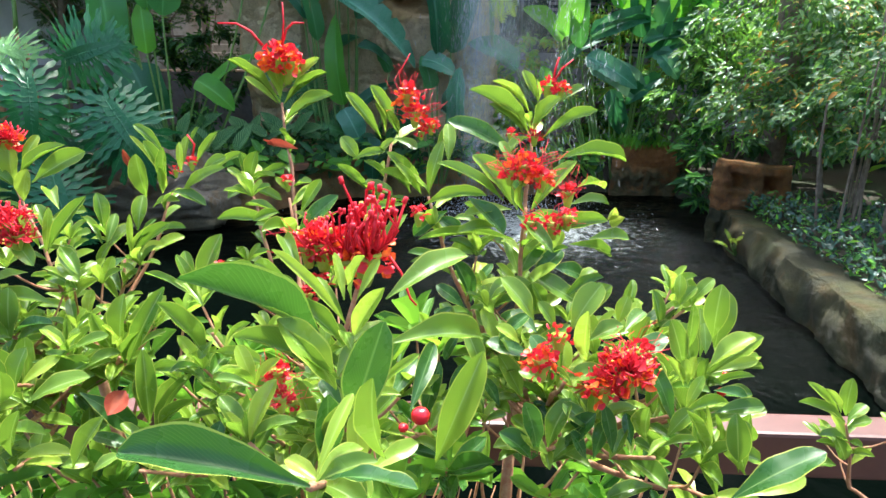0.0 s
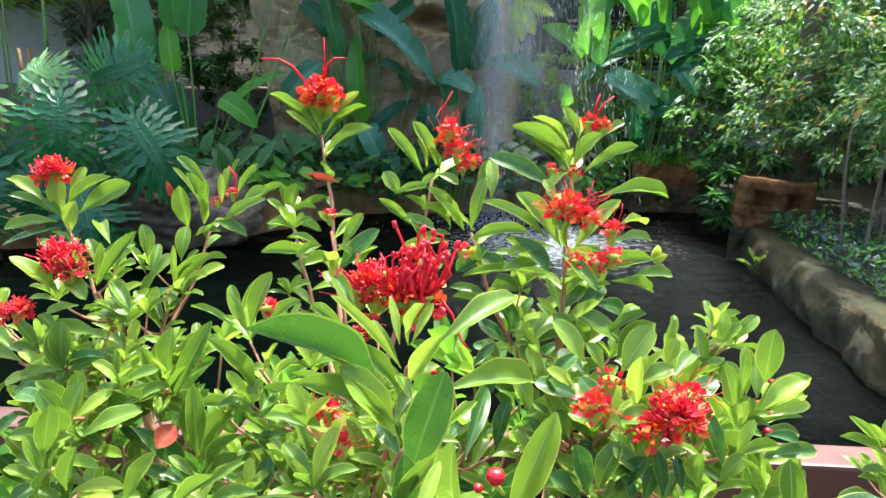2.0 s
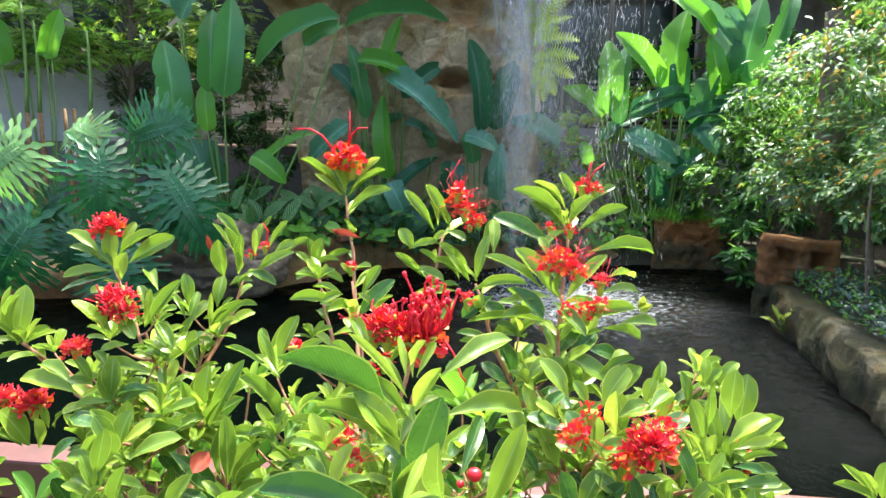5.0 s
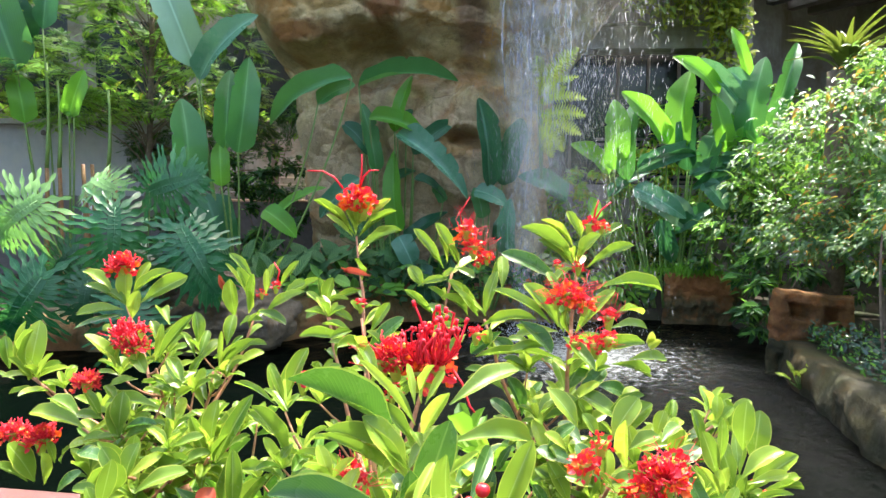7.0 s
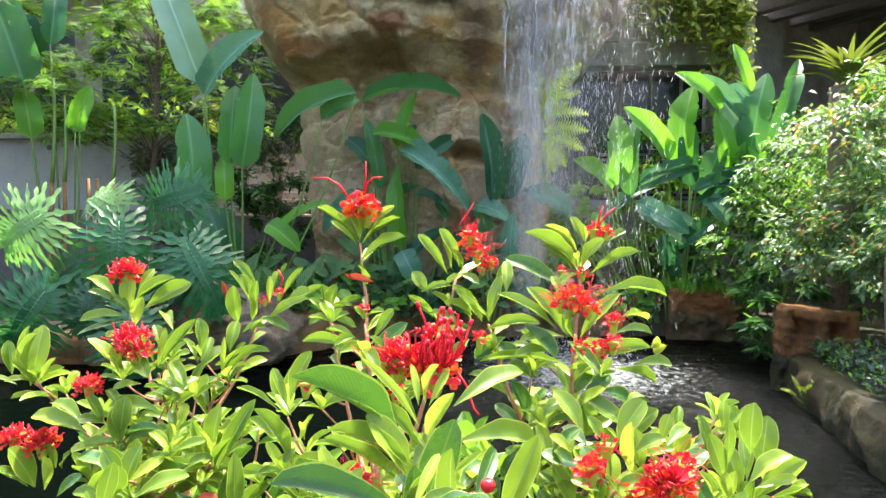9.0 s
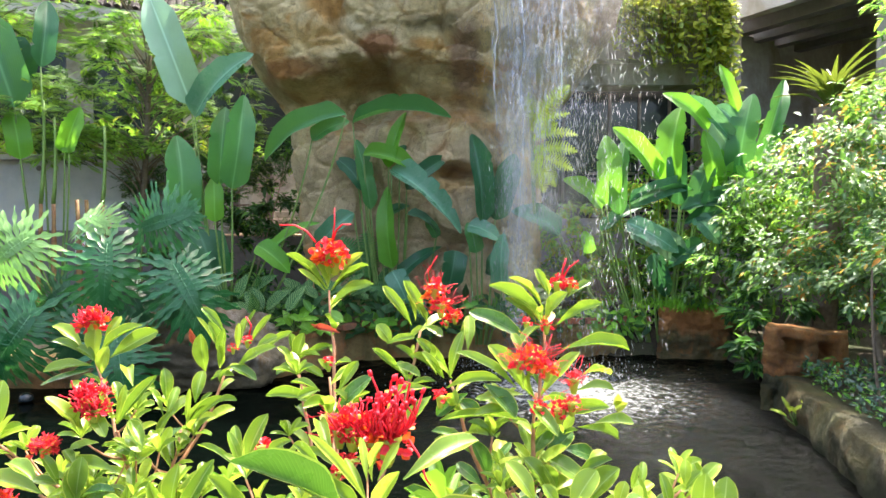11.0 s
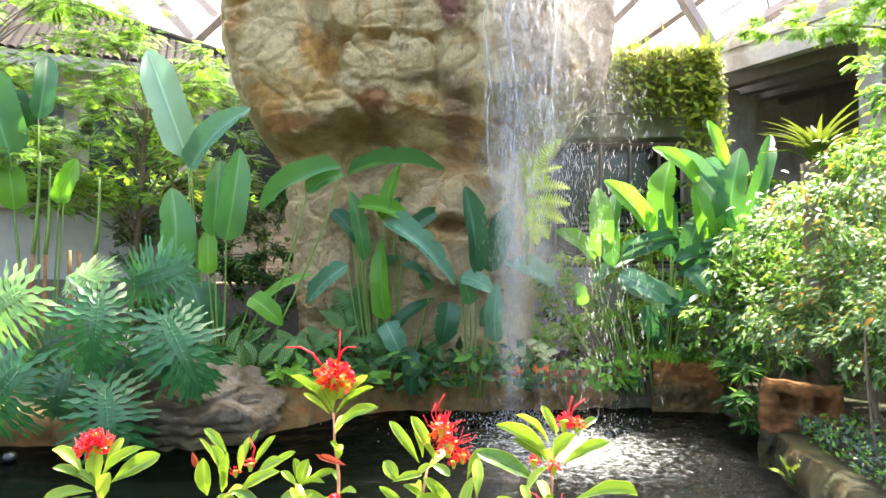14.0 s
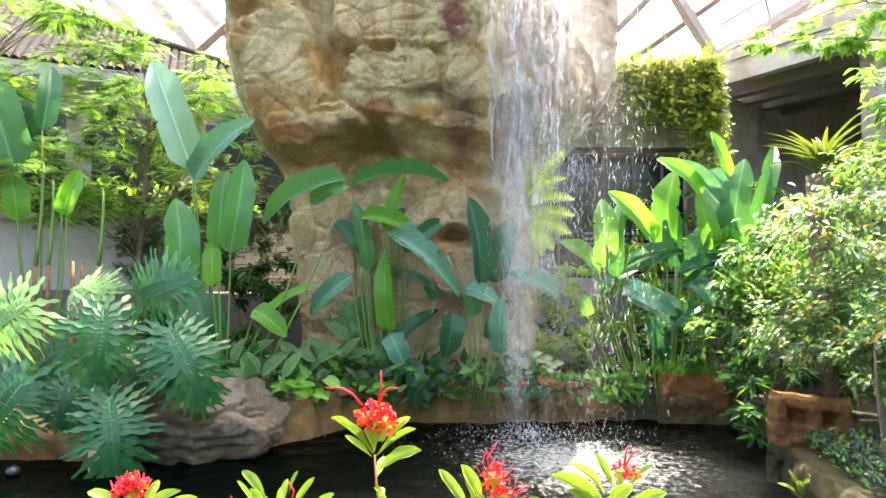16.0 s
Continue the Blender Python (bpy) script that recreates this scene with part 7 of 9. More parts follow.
frond(plant, crown, (2.69, 7.17, 1.29), (2.29, 7.10, 1.05), 0.170, 'paddle', 'd')

plant, crown = thing('banana_plant', 'slender banana plants with yellowing sheaths and folded leaves', 'banana plant', at=(-4.82, 7.20, 0.2)), (-4.82, 7.20, 0.85)
frond(plant, crown, (-5.20, 7.20, 2.82), (-5.62, 7.20, 4.03), 0.524, 'paddle', 'm')
frond(plant, crown, (-5.14, 7.20, 2.22), (-5.23, 7.20, 2.82), 0.288, 'paddle', 'y')
frond(plant, crown, (-4.61, 7.20, 2.29), (-4.42, 7.20, 2.82), 0.223, 'paddle', 'y')
frond(plant, crown, (-4.55, 7.20, 2.30), (-4.68, 7.20, 2.48), 0.144, 'paddle', 'y')
frond(plant, crown, (-4.92, 7.26, 3.30), (-4.91, 7.40, 4.16), 0.262, 'paddle', 'd')
frond(plant, crown, (-5.31, 7.26, 3.64), (-5.12, 7.40, 3.20), 0.327, 'paddle', 'd')

plant, crown = thing('fern_clump', 'feathery fern fronds at the foot of the rock', 'fern', at=(-1.01, 7.10, 0.2)), (-1.01, 7.10, 0.89)
frond(plant, crown, (-0.98, 7.10, 0.89), (-1.34, 7.10, 1.33), 0.387, 'fern', 'm')
frond(plant, crown, (-1.01, 7.10, 0.89), (-1.08, 7.10, 1.40), 0.413, 'fern', 'm')
frond(plant, crown, (-0.95, 7.07, 0.87), (-1.24, 7.00, 1.09), 0.323, 'fern', 'm')
frond(plant, crown, (-0.91, 7.07, 0.65), (-0.75, 7.00, 0.91), 0.323, 'fern', 'm')
frond(plant, crown, (-0.69, 7.04, 0.65), (-0.98, 6.90, 0.79), 0.323, 'fern', 'm')
frond(plant, crown, (-0.19, 7.10, 0.84), (-0.07, 7.10, 1.09), 0.258, 'fern', 'm')

plant, crown = thing('fern_clump', 'bright yellow-green fern growing on the wet rock', 'fern', at=(0.82, 6.90, 0.2)), (0.82, 6.90, 1.90)
frond(plant, crown, (0.79, 6.87, 2.57), (1.14, 6.80, 2.96), 0.289, 'fernb', 'm')
frond(plant, crown, (0.75, 6.85, 2.48), (1.13, 6.74, 2.67), 0.276, 'fernb', 'm')
frond(plant, crown, (0.77, 6.85, 2.39), (1.22, 6.74, 2.46), 0.264, 'fernb', 'm')
frond(plant, crown, (0.78, 6.85, 2.26), (1.22, 6.74, 2.28), 0.289, 'fernb', 'm')
frond(plant, crown, (0.80, 6.85, 2.20), (1.19, 6.74, 2.07), 0.289, 'fernb', 'm')
frond(plant, crown, (0.81, 6.85, 2.14), (1.01, 6.74, 1.89), 0.276, 'fernb', 'm')
frond(plant, crown, (0.77, 6.87, 2.51), (0.72, 6.80, 2.87), 0.251, 'fernb', 'm')
frond(plant, crown, (0.80, 6.85, 2.17), (0.89, 6.74, 1.83), 0.264, 'fernb', 'm')
frond(plant, crown, (0.79, 6.87, 2.39), (1.02, 6.80, 2.56), 0.251, 'fernb', 'm')

plant, crown = thing('philodendron', 'split-leaf philodendron with deeply lobed glossy leaves', 'philodendron', at=(-3.12, 5.30, 0.2)), (-3.12, 5.35, 0.41)
frond(plant, crown, (-3.54, 5.12, 1.34), (-3.92, 5.05, 1.04), 0.66, 'lobe', 'y')
frond(plant, crown, (-2.88, 5.12, 1.29), (-2.86, 5.02, 0.70), 0.58, 'lobe', 'm')
frond(plant, crown, (-2.31, 5.10, 1.12), (-1.96, 5.00, 0.58), 0.64, 'lobe', 'm')
frond(plant, crown, (-2.60, 5.16, 1.42), (-2.18, 5.20, 1.56), 0.60, 'lobe', 'm')
frond(plant, crown, (-2.77, 5.05, 0.56), (-2.60, 4.90, -0.02), 0.64, 'lobe', 'm')
frond(plant, crown, (-3.49, 5.05, 0.70), (-3.80, 4.95, 0.20), 0.72, 'lobe', 'm')
frond(plant, crown, (-2.93, 5.18, 1.44), (-3.18, 5.22, 1.54), 0.44, 'lobe', 'y')
frond(plant, crown, (-3.34, 5.28, 0.90), (-3.62, 5.28, 0.62), 0.50, 'lobe', 'd')
frond(plant, crown, (-3.20, 5.22, 0.66), (-3.26, 5.18, 0.28), 0.46, 'lobe', 'd')
frond(plant, crown, (-2.46, 5.28, 0.95), (-2.36, 5.26, 0.62), 0.40, 'lobe', 'd')
frond(plant, crown, (-2.80, 5.28, 0.90), (-2.62, 5.28, 0.60), 0.40, 'lobe', 'd')


# ---- leaf prototypes for joined foliage ----
def pinnate(n=8, leaflet=0.34, lean=0.25):
    """A feather-like compound leaf of length 1 along y."""
    soup = Soup()
    v, f, uv = blade(2, ovate, 0.2, 0.05, cols=1)
    for k in range(n):
        s = 0.15 + 0.8 * k / n
        l = leaflet * math.sin(math.pi * (0.18 + 0.72 * k / n))
        for side in (-1, 1):
            b = Vector((0, s, -0.12 * s * s))
            soup.add(moved(v, leaf_matrix(b, b + Vector((side * l, l * lean + 0.03, -0.03)), l * 0.36, (0, 0.1, 1))), f, uv)
    soup.add(moved(v, leaf_matrix((0, 0.93, -0.1), (0, 1.0 + leaflet * 0.5, -0.16), leaflet * 0.3, (0, 0, 1))), f, uv)
    return np.concatenate(soup.v), soup.f, np.concatenate(soup.uv)


SIMPLE = blade(3, ovate, 0.25, 0.12, cols=2)
LONG = blade(4, ovate, 0.2, 0.35, cols=2)
GRASS = blade(5, strap, 0.0, 0.30, cols=1, twist=0.02)
FEATHER = pinnate()
ROSETTE = Soup()
for k in range(6):
    a = k * 1.05
    v, f, uv = SIMPLE
    ROSETTE.add(moved(v, leaf_matrix((0, 0.1, 0), (math.cos(a) * 0.45, 0.45 + 0.3 * math.sin(k), math.sin(a) * 0.45), 0.24, (math.cos(a) * 0.3, 1, math.sin(a) * 0.3 + 0.4))), f, uv)
ROSETTE = (np.concatenate(ROSETTE.v), ROSETTE.f, np.concatenate(ROSETTE.uv))

MAT["tree_leaf"] = greens("feathery_tree_leaf", (0.06, 0.19, 0.022), (0.22, 0.38, 0.045), (0.40, 0.68, 0.06), 0.36, 0.35, True, vein_depth=0.05, size=4.0)
# dark copy of the tree leaf: shade inside the crowns is put into its colour
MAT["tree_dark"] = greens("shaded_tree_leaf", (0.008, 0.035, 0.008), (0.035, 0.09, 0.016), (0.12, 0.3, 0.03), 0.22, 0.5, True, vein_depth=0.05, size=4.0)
MAT["bush_leaf"] = leaf_material("bush_leaf", [(0.04, 0.11, 0.055), (0.10, 0.20, 0.08), (0.13, 0.24, 0.08), (0.07, 0.16, 0.08), (0.20, 0.28, 0.07)], (0.3, 0.4, 0.12), (0.28, 0.54, 0.07), 0.20, True, vein_depth=0.05, gloss=0.6, glow=0.34, size=4.0)
MAT["bush_orange"] = leaf_material("young_bush_leaf", [(0.45, 0.16, 0.03), (0.5, 0.30, 0.05), (0.45, 0.42, 0.06)], (0.5, 0.4, 0.1), (0.7, 0.5, 0.08), 0.35, True, vein_depth=0.05, glow=0.35, size=4.0)
MAT["vine_leaf"] = greens("yellow_vine_leaf", (0.20, 0.27, 0.03), (0.38, 0.41, 0.045), (0.55, 0.62, 0.06), 0.38, 0.4, True, vein_depth=0.08, size=5.0)
MAT["vine_dark"] = greens("green_vine_leaf", (0.08, 0.15, 0.025), (0.18, 0.27, 0.045), (0.35, 0.5, 0.07), 0.35, 0.45, True, vein_depth=0.08, size=5.0)
MAT["dry_grass"] = greens("dry_hanging_grass", (0.26, 0.24, 0.10), (0.48, 0.44, 0.22), (0.6, 0.55, 0.2), 0.35, 0.7, True, vein_depth=0.0, size=5.0)
MAT["cover"] = greens("ground_cover_leaf", (0.05, 0.17, 0.03), (0.12, 0.30, 0.05), (0.3, 0.65, 0.06), 0.32, 0.38, True, size=6.0)
MAT["lime"] = greens("lime_leaf", (0.14, 0.36, 0.04), (0.24, 0.48, 0.06), (0.45, 0.85, 0.08), 0.35, 0.35, True, size=6.0)
# darker copy of the cover leaf, with deep shade put into its colour
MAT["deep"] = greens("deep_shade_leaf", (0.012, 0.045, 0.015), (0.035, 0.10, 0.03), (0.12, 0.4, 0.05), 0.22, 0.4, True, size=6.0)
MAT["grass"] = greens("grass_blade", (0.07, 0.22, 0.02), (0.15, 0.36, 0.03), (0.4, 0.8, 0.05), 0.35, 0.45, True, size=6.0)
MAT["nest"] = leaf_material("nest_fern_frond", [(0.06, 0.12, 0.016), (0.14, 0.20, 0.025), (0.04, 0.10, 0.018), (0.11, 0.12, 0.025)], (0.16, 0.12, 0.03), (0.26, 0.34, 0.04), 0.35, False, veins=40.0, vein_depth=0.1, glow=0.22, size=9.0)
MAT["calathea"] = leaf_material("striped_calathea_leaf", [(0.012, 0.06, 0.025), (0.02, 0.085, 0.03)], (0.10, 0.22, 0.08), (0.1, 0.35, 0.06), 0.35, False, veins=9.0, vein_depth=0.1, glow=0.2, stripes=(0.22, 0.36, 0.12), size=9.0, gloss=0.12)
# bluish green leaf; part of the blue is sky reflection put into the colour
MAT["bank_leaf"] = leaf_material("bluish_bank_leaf", [(0.02, 0.07, 0.035), (0.05, 0.11, 0.06), (0.035, 0.07, 0.055)], (0.1, 0.15, 0.12), (0.1, 0.3, 0.1), 0.16, True, vein_depth=0.05, gloss=0.7, glow=0.15, size=6.0)
MAT["bark"] = plain_material("tree_bark", (0.10, 0.075, 0.05), (0.22, 0.17, 0.12), 25.0, 0.85, 0.6, 0.01)
# near-black green that stands for the shade inside the hedge
MAT["hedge_inner_shade"] = plain_material("hedge_inner_shade", (0.010, 0.02, 0.008), (0.02, 0.035, 0.012), 5.0, 0.95, 0.5, 0.05)


def spray(soup, proto, base, d, length, width, slot=0, face=None, r=r6):
    d = Vector(d).normalized()
    fc = Vector(face) if face else Vector((r.uniform(-.5, .5), r.uniform(-.8, 0.1), 1.0))
    soup.add(moved(proto[0], leaf_matrix(base, Vector(base) + d * length, width, fc)), proto[1], proto[2], slot)


def ball(r, centre, radii, shell=0.5):
    """A point within an ellipsoid, more often near its skin."""
    while True:
        q = Vector((r.uniform(-1, 1), r.uniform(-1, 1), r.uniform(-1, 1)))
        if 0.02 < q.length <= 1:
            q = q.normalized() * (shell + (1 - shell) * r.random() ** 0.6)
            return Vector((centre[0] + q.x * radii[0], centre[1] + q.y * radii[1], centre[2] + q.z * radii[2])), q


def tree(name, label, category, foot, forks, clumps, count, length, proto, mats, weights, seed, trunk=0.06, droop=-0.2, width=0.8, group="", flat=0.6):
    """A tree or bush: trunk, limbs to each clump, and a crown of separate leaves with gaps."""
    r = random.Random(seed)
    t = thing(name, label, category, group, at=foot)
    top = Vector(forks)
    v, f, uv = tube(curve(foot, top, 0, 8, (r.uniform(-.08, .08), 0, 0)), trunk, trunk * 0.6, 8, 0.08)
    part("trunk", mesh("trunk", v, f, MAT["bark"], True, uv), None, t)
    soup = Soup()
    total = sum(c[1][0] * c[1][1] + c[1][0] * c[1][2] for c in clumps)
    for centre, radii in clumps:
        v, f, uv = tube(curve(top, centre, 0.1, 6, (r.uniform(-.1, .1), r.uniform(-.1, .1), 0)), trunk * 0.45, trunk * 0.12, 6, 0.1)
        part("limb", mesh("limb", v, f, MAT["bark"], True, uv), None, t)
        n = int(count * (radii[0] * radii[1] + radii[0] * radii[2]) / total)
        subs = [ball(r, centre, radii, 0.35) for _ in range(max(4, n // 45))]
        for _ in range(n):
            c0, q0 = r.choice(subs)
            b = c0 + Vector((r.gauss(0, 1), r.gauss(0, 1), r.gauss(0, flat))) * min(radii) * (0.17 if flat > 0.5 else 0.24)
            d = Vector((q0.x + r.gauss(0, 0.6), q0.y + r.gauss(0, 0.6), q0.z * 0.4 + droop + r.gauss(0, 0.35)))
            l = length * r.uniform(0.6, 1.25)
            spray(soup, proto, b, d, l, l * width, r.choices(range(len(mats)), weights)[0], r=r)
        for c0, q0 in subs[::3]:
            v, f, uv = tube(curve(centre, c0, 0.03, 3), trunk * 0.10, trunk * 0.05, 4)
            soup.add(v, f, uv, len(mats))
    crown = part("crown", soup.mesh("crown", [MAT[m] for m in mats] + [MAT["bark"]]), None, t)
    tagged(crown, kind="stuff")
    return t


# ---- feathery trees on the far side, left of the rock ----
def layered_tree(label, foot, top, layers, seed, weights, trunk=0.05):
    """A tree whose feathery leaves lie in flat, drooping tiers with gaps between them."""
    r = random.Random(seed)
    t = thing("feathery_tree", label, "tree", "feathery trees", at=foot)
    v, f, uv = tube(curve(foot, top, 0, 8, (r.uniform(-.08, .08), 0, 0)), trunk, trunk * 0.6, 8, 0.08)
    part("trunk", mesh("trunk", v, f, MAT["bark"], True, uv), None, t)
    soup = Soup()
    for x, y, z, wide in layers:
        c = Vector((x, y, z))
        fork = Vector(foot).lerp(top, min(1.0, max(0.4, (z - 0.7) / top[2])))
        v, f, uv = tube(curve(fork, c, 0.12, 6, (r.uniform(-.1, .1), r.uniform(-.1, .1), 0)), trunk * 0.22, trunk * 0.07, 6, 0.1)
        part("limb", mesh("limb", v, f, MAT["bark"], True, uv), None, t)
        for k in range(int(150 * wide)):
            a, rad = r.uniform(0, 6.283), wide * r.random() ** 0.6
            out = Vector((math.cos(a), math.sin(a), 0))
            b = c + Vector((out.x * rad, out.y * rad * 0.7, r.gauss(0, 0.03) - 0.22 * rad * rad / wide))
            d = out + Vector((r.gauss(0, .5), r.gauss(-.15, .5), r.uniform(-0.45, 0.1)))
            l = r.uniform(0.13, 0.25)
            spray(soup, FEATHER, b, d, l, l * 0.8, r.choices((0, 1, 2), weights)[0], (r.uniform(-.3, .3), r.uniform(-.75, 0), 1.0), r)
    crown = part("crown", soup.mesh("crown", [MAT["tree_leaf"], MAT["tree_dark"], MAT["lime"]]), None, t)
    tagged(crown, kind="stuff")
    return t


rt = random.Random(31)
tiers = [(rt.uniform(-5.2, -2.95), rt.uniform(7.9, 9.0), 2.35 + 2.3 * (k + rt.random()) / 40, rt.uniform(0.28, 0.50)) for k in range(40)]
layered_tree("sunlit tree with fine feathery yellow-green leaves", (-4.6, 8.7, 0.15), (-4.3, 8.6, 3.9), tiers + [(rt.uniform(-5.4, -3.6), rt.uniform(8.0, 8.8), rt.uniform(4.7, 5.7), 0.3) for k in range(9)], 5, (0.50, 0.26, 0.24))
tiers = [(rt.uniform(-7.6, -5.1), rt.uniform(6.9, 8.6), 2.45 + 2.4 * (k + rt.random()) / 40, rt.uniform(0.28, 0.52)) for k in range(40)]
layered_tree("feathery tree with pale drooping leaves by the white wall", (-6.6, 8.2, 0.15), (-6.2, 7.9, 4.2), tiers + [(rt.uniform(-6.6, -4.9), rt.uniform(7.5, 8.4), rt.uniform(4.8, 5.8), 0.34) for k in range(12)], 6, (0.55, 0.22, 0.23))
# dark-toned backing crown, so that gaps between the tiers read as shade
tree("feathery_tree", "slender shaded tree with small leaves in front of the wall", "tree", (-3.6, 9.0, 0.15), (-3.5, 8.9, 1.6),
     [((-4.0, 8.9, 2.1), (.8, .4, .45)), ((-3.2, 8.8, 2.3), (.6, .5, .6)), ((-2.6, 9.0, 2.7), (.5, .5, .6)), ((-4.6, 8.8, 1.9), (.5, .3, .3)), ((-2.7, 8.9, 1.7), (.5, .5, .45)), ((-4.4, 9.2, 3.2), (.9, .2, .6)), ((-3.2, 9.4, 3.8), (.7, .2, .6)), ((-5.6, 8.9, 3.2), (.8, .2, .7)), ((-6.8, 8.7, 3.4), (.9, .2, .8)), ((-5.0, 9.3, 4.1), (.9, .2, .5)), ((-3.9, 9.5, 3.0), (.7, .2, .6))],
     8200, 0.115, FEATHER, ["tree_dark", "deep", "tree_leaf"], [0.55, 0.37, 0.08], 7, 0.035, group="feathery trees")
tree("overhanging_tree", "tree whose feathery lit branches hang over the pond", "tree", (4.3, 4.6, 0.25), (4.1, 4.7, 3.0),
     [((3.3, 4.9, 3.55), (.55, .35, .20)), ((2.75, 4.9, 3.42), (.5, .3, .13)), ((3.7, 4.7, 3.3), (.45, .4, .3)), ((3.2, 5.0, 3.75), (.6, .4, .12)), ((4.2, 4.6, 3.9), (.5, .4, .3))],
     2600, 0.095, FEATHER, ["tree_leaf", "lime"], [0.6, 0.4], 8, 0.05, flat=0.35)

# ---- bushes on the right bank ----
tree("leafy_bush", "dense bush with small glossy green and orange-tipped leaves", "bush", (3.3, 5.0, 0.25), (3.25, 5.1, 0.9),
     [((3.0, 5.2, 1.9), (.55, .5, .55)), ((3.5, 5.3, 2.3), (.6, .5, .45)), ((3.3, 4.8, 1.4), (.65, .5, .5)), ((2.9, 5.3, 1.15), (.45, .4, .40)), ((3.7, 5.0, 1.8), (.6, .5, .6)), ((3.4, 4.5, 1.2), (.4, .4, .4))],
     6400, 0.066, LONG, ["bush_leaf", "bush_orange", "lime"], [0.89, 0.08, 0.03], 9, 0.03, width=0.42, group="bushes on the bank")
tree("leafy_bush", "bush with thin stems and dark glossy leaves above the pond wall", "bush", (3.0, 3.9, 0.25), (3.0, 3.9, 0.8),
     [((2.95, 4.0, 1.25), (.45, .45, .42)), ((3.0, 5.1, 1.15), (.35, .3, .25)), ((2.9, 4.5, 1.0), (.3, .3, .25))],
     2600, 0.060, LONG, ["bush_leaf", "deep", "bush_orange"], [0.73, 0.22, 0.05], 10, 0.022, width=0.42, group="bushes on the bank")
tree("leafy_bush", "bush with slim bright leaves behind the bank", "bush", (3.1, 6.5, 0.25), (3.05, 6.5, 0.8),
     [((2.9, 6.4, 1.2), (.5, .4, .5)), ((3.5, 6.5, 1.6), (.6, .5, .6)), ((3.0, 6.7, 1.9), (.5, .4, .5)), ((3.9, 6.3, 2.2), (.6, .5, .7)), ((4.2, 6.0, 3.0), (.6, .5, .6))],
     3000, 0.12, LONG, ["lime", "bush_leaf", "deep"], [0.35, 0.45, 0.2], 11, 0.03, width=0.28, group="bushes on the bank")
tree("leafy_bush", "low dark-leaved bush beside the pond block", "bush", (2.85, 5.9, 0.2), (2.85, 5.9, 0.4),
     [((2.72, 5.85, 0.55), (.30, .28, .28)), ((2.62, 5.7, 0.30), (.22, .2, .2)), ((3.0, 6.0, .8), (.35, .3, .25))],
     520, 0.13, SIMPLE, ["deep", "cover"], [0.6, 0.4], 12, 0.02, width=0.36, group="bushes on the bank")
tree("leafy_bush", "yellow-green shrub glowing behind the heliconias", "bush", (2.2, 8.5, 0.25), (2.2, 8.5, 0.8),
     [((1.6, 8.3, 1.2), (.7, .4, .5)), ((2.5, 8.3, 1.5), (.8, .4, .6)), ((3.3, 8.2, 1.8), (.8, .5, .7)), ((1.3, 8.2, .8), (.6, .3, .4)), ((2.4, 8.1, .9), (.8, .4, .4)), ((3.6, 8.8, 2.7), (.7, .4, .5)), ((2.5, 9.2, 2.5), (.5, .3, .35)), ((3.0, 7.6, 1.0), (.7, .3, .5)), ((3.9, 7.6, 1.6), (.7, .4, .7)), ((1.9, 8.0, .7), (.9, .3, .4)), ((4.3, 7.2, 2.4), (.6, .4, .6))],
     7000, 0.10, SIMPLE, ["lime", "vine_leaf", "cover", "deep"], [0.28, 0.2, 0.3, 0.22], 13, 0.03, width=0.5, group="bushes on the bank")

tree("leafy_bush", "bright lime-green low bush behind the rim creeper", "bush", (1.7, 7.7, 0.3), (1.7, 7.7, 0.5),
     [((1.20, 7.55, 0.70), (.32, .18, .32)), ((1.65, 7.6, 0.85), (.36, .2, .42)), ((2.1, 7.7, 0.9), (.36, .2, .45)), ((1.45, 7.8, 1.3), (.34, .2, .35)), ((2.6, 7.7, 1.2), (.4, .2, .45)), ((1.2, 7.9, 1.55), (.3, .2, .35)), ((1.8, 7.95, 1.75), (.35, .2, .3)), ((2.4, 8.0, 1.9), (.4, .2, .3)), ((3.0, 7.8, 1.6), (.4, .2, .5))],
     4600, 0.085, LONG, ["lime", "vine_leaf", "cover"], [0.45, 0.3, 0.25], 16, 0.02, width=0.38, group="bushes on the bank")
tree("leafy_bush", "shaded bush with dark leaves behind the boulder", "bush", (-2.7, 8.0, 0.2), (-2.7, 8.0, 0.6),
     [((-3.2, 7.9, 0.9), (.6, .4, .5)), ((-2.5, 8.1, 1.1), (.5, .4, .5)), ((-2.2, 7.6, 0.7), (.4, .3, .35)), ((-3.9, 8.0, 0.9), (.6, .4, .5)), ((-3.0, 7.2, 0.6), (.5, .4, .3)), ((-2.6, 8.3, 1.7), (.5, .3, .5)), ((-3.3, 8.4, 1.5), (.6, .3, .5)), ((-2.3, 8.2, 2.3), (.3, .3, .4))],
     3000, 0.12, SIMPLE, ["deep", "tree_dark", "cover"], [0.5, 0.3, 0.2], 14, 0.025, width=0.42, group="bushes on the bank")

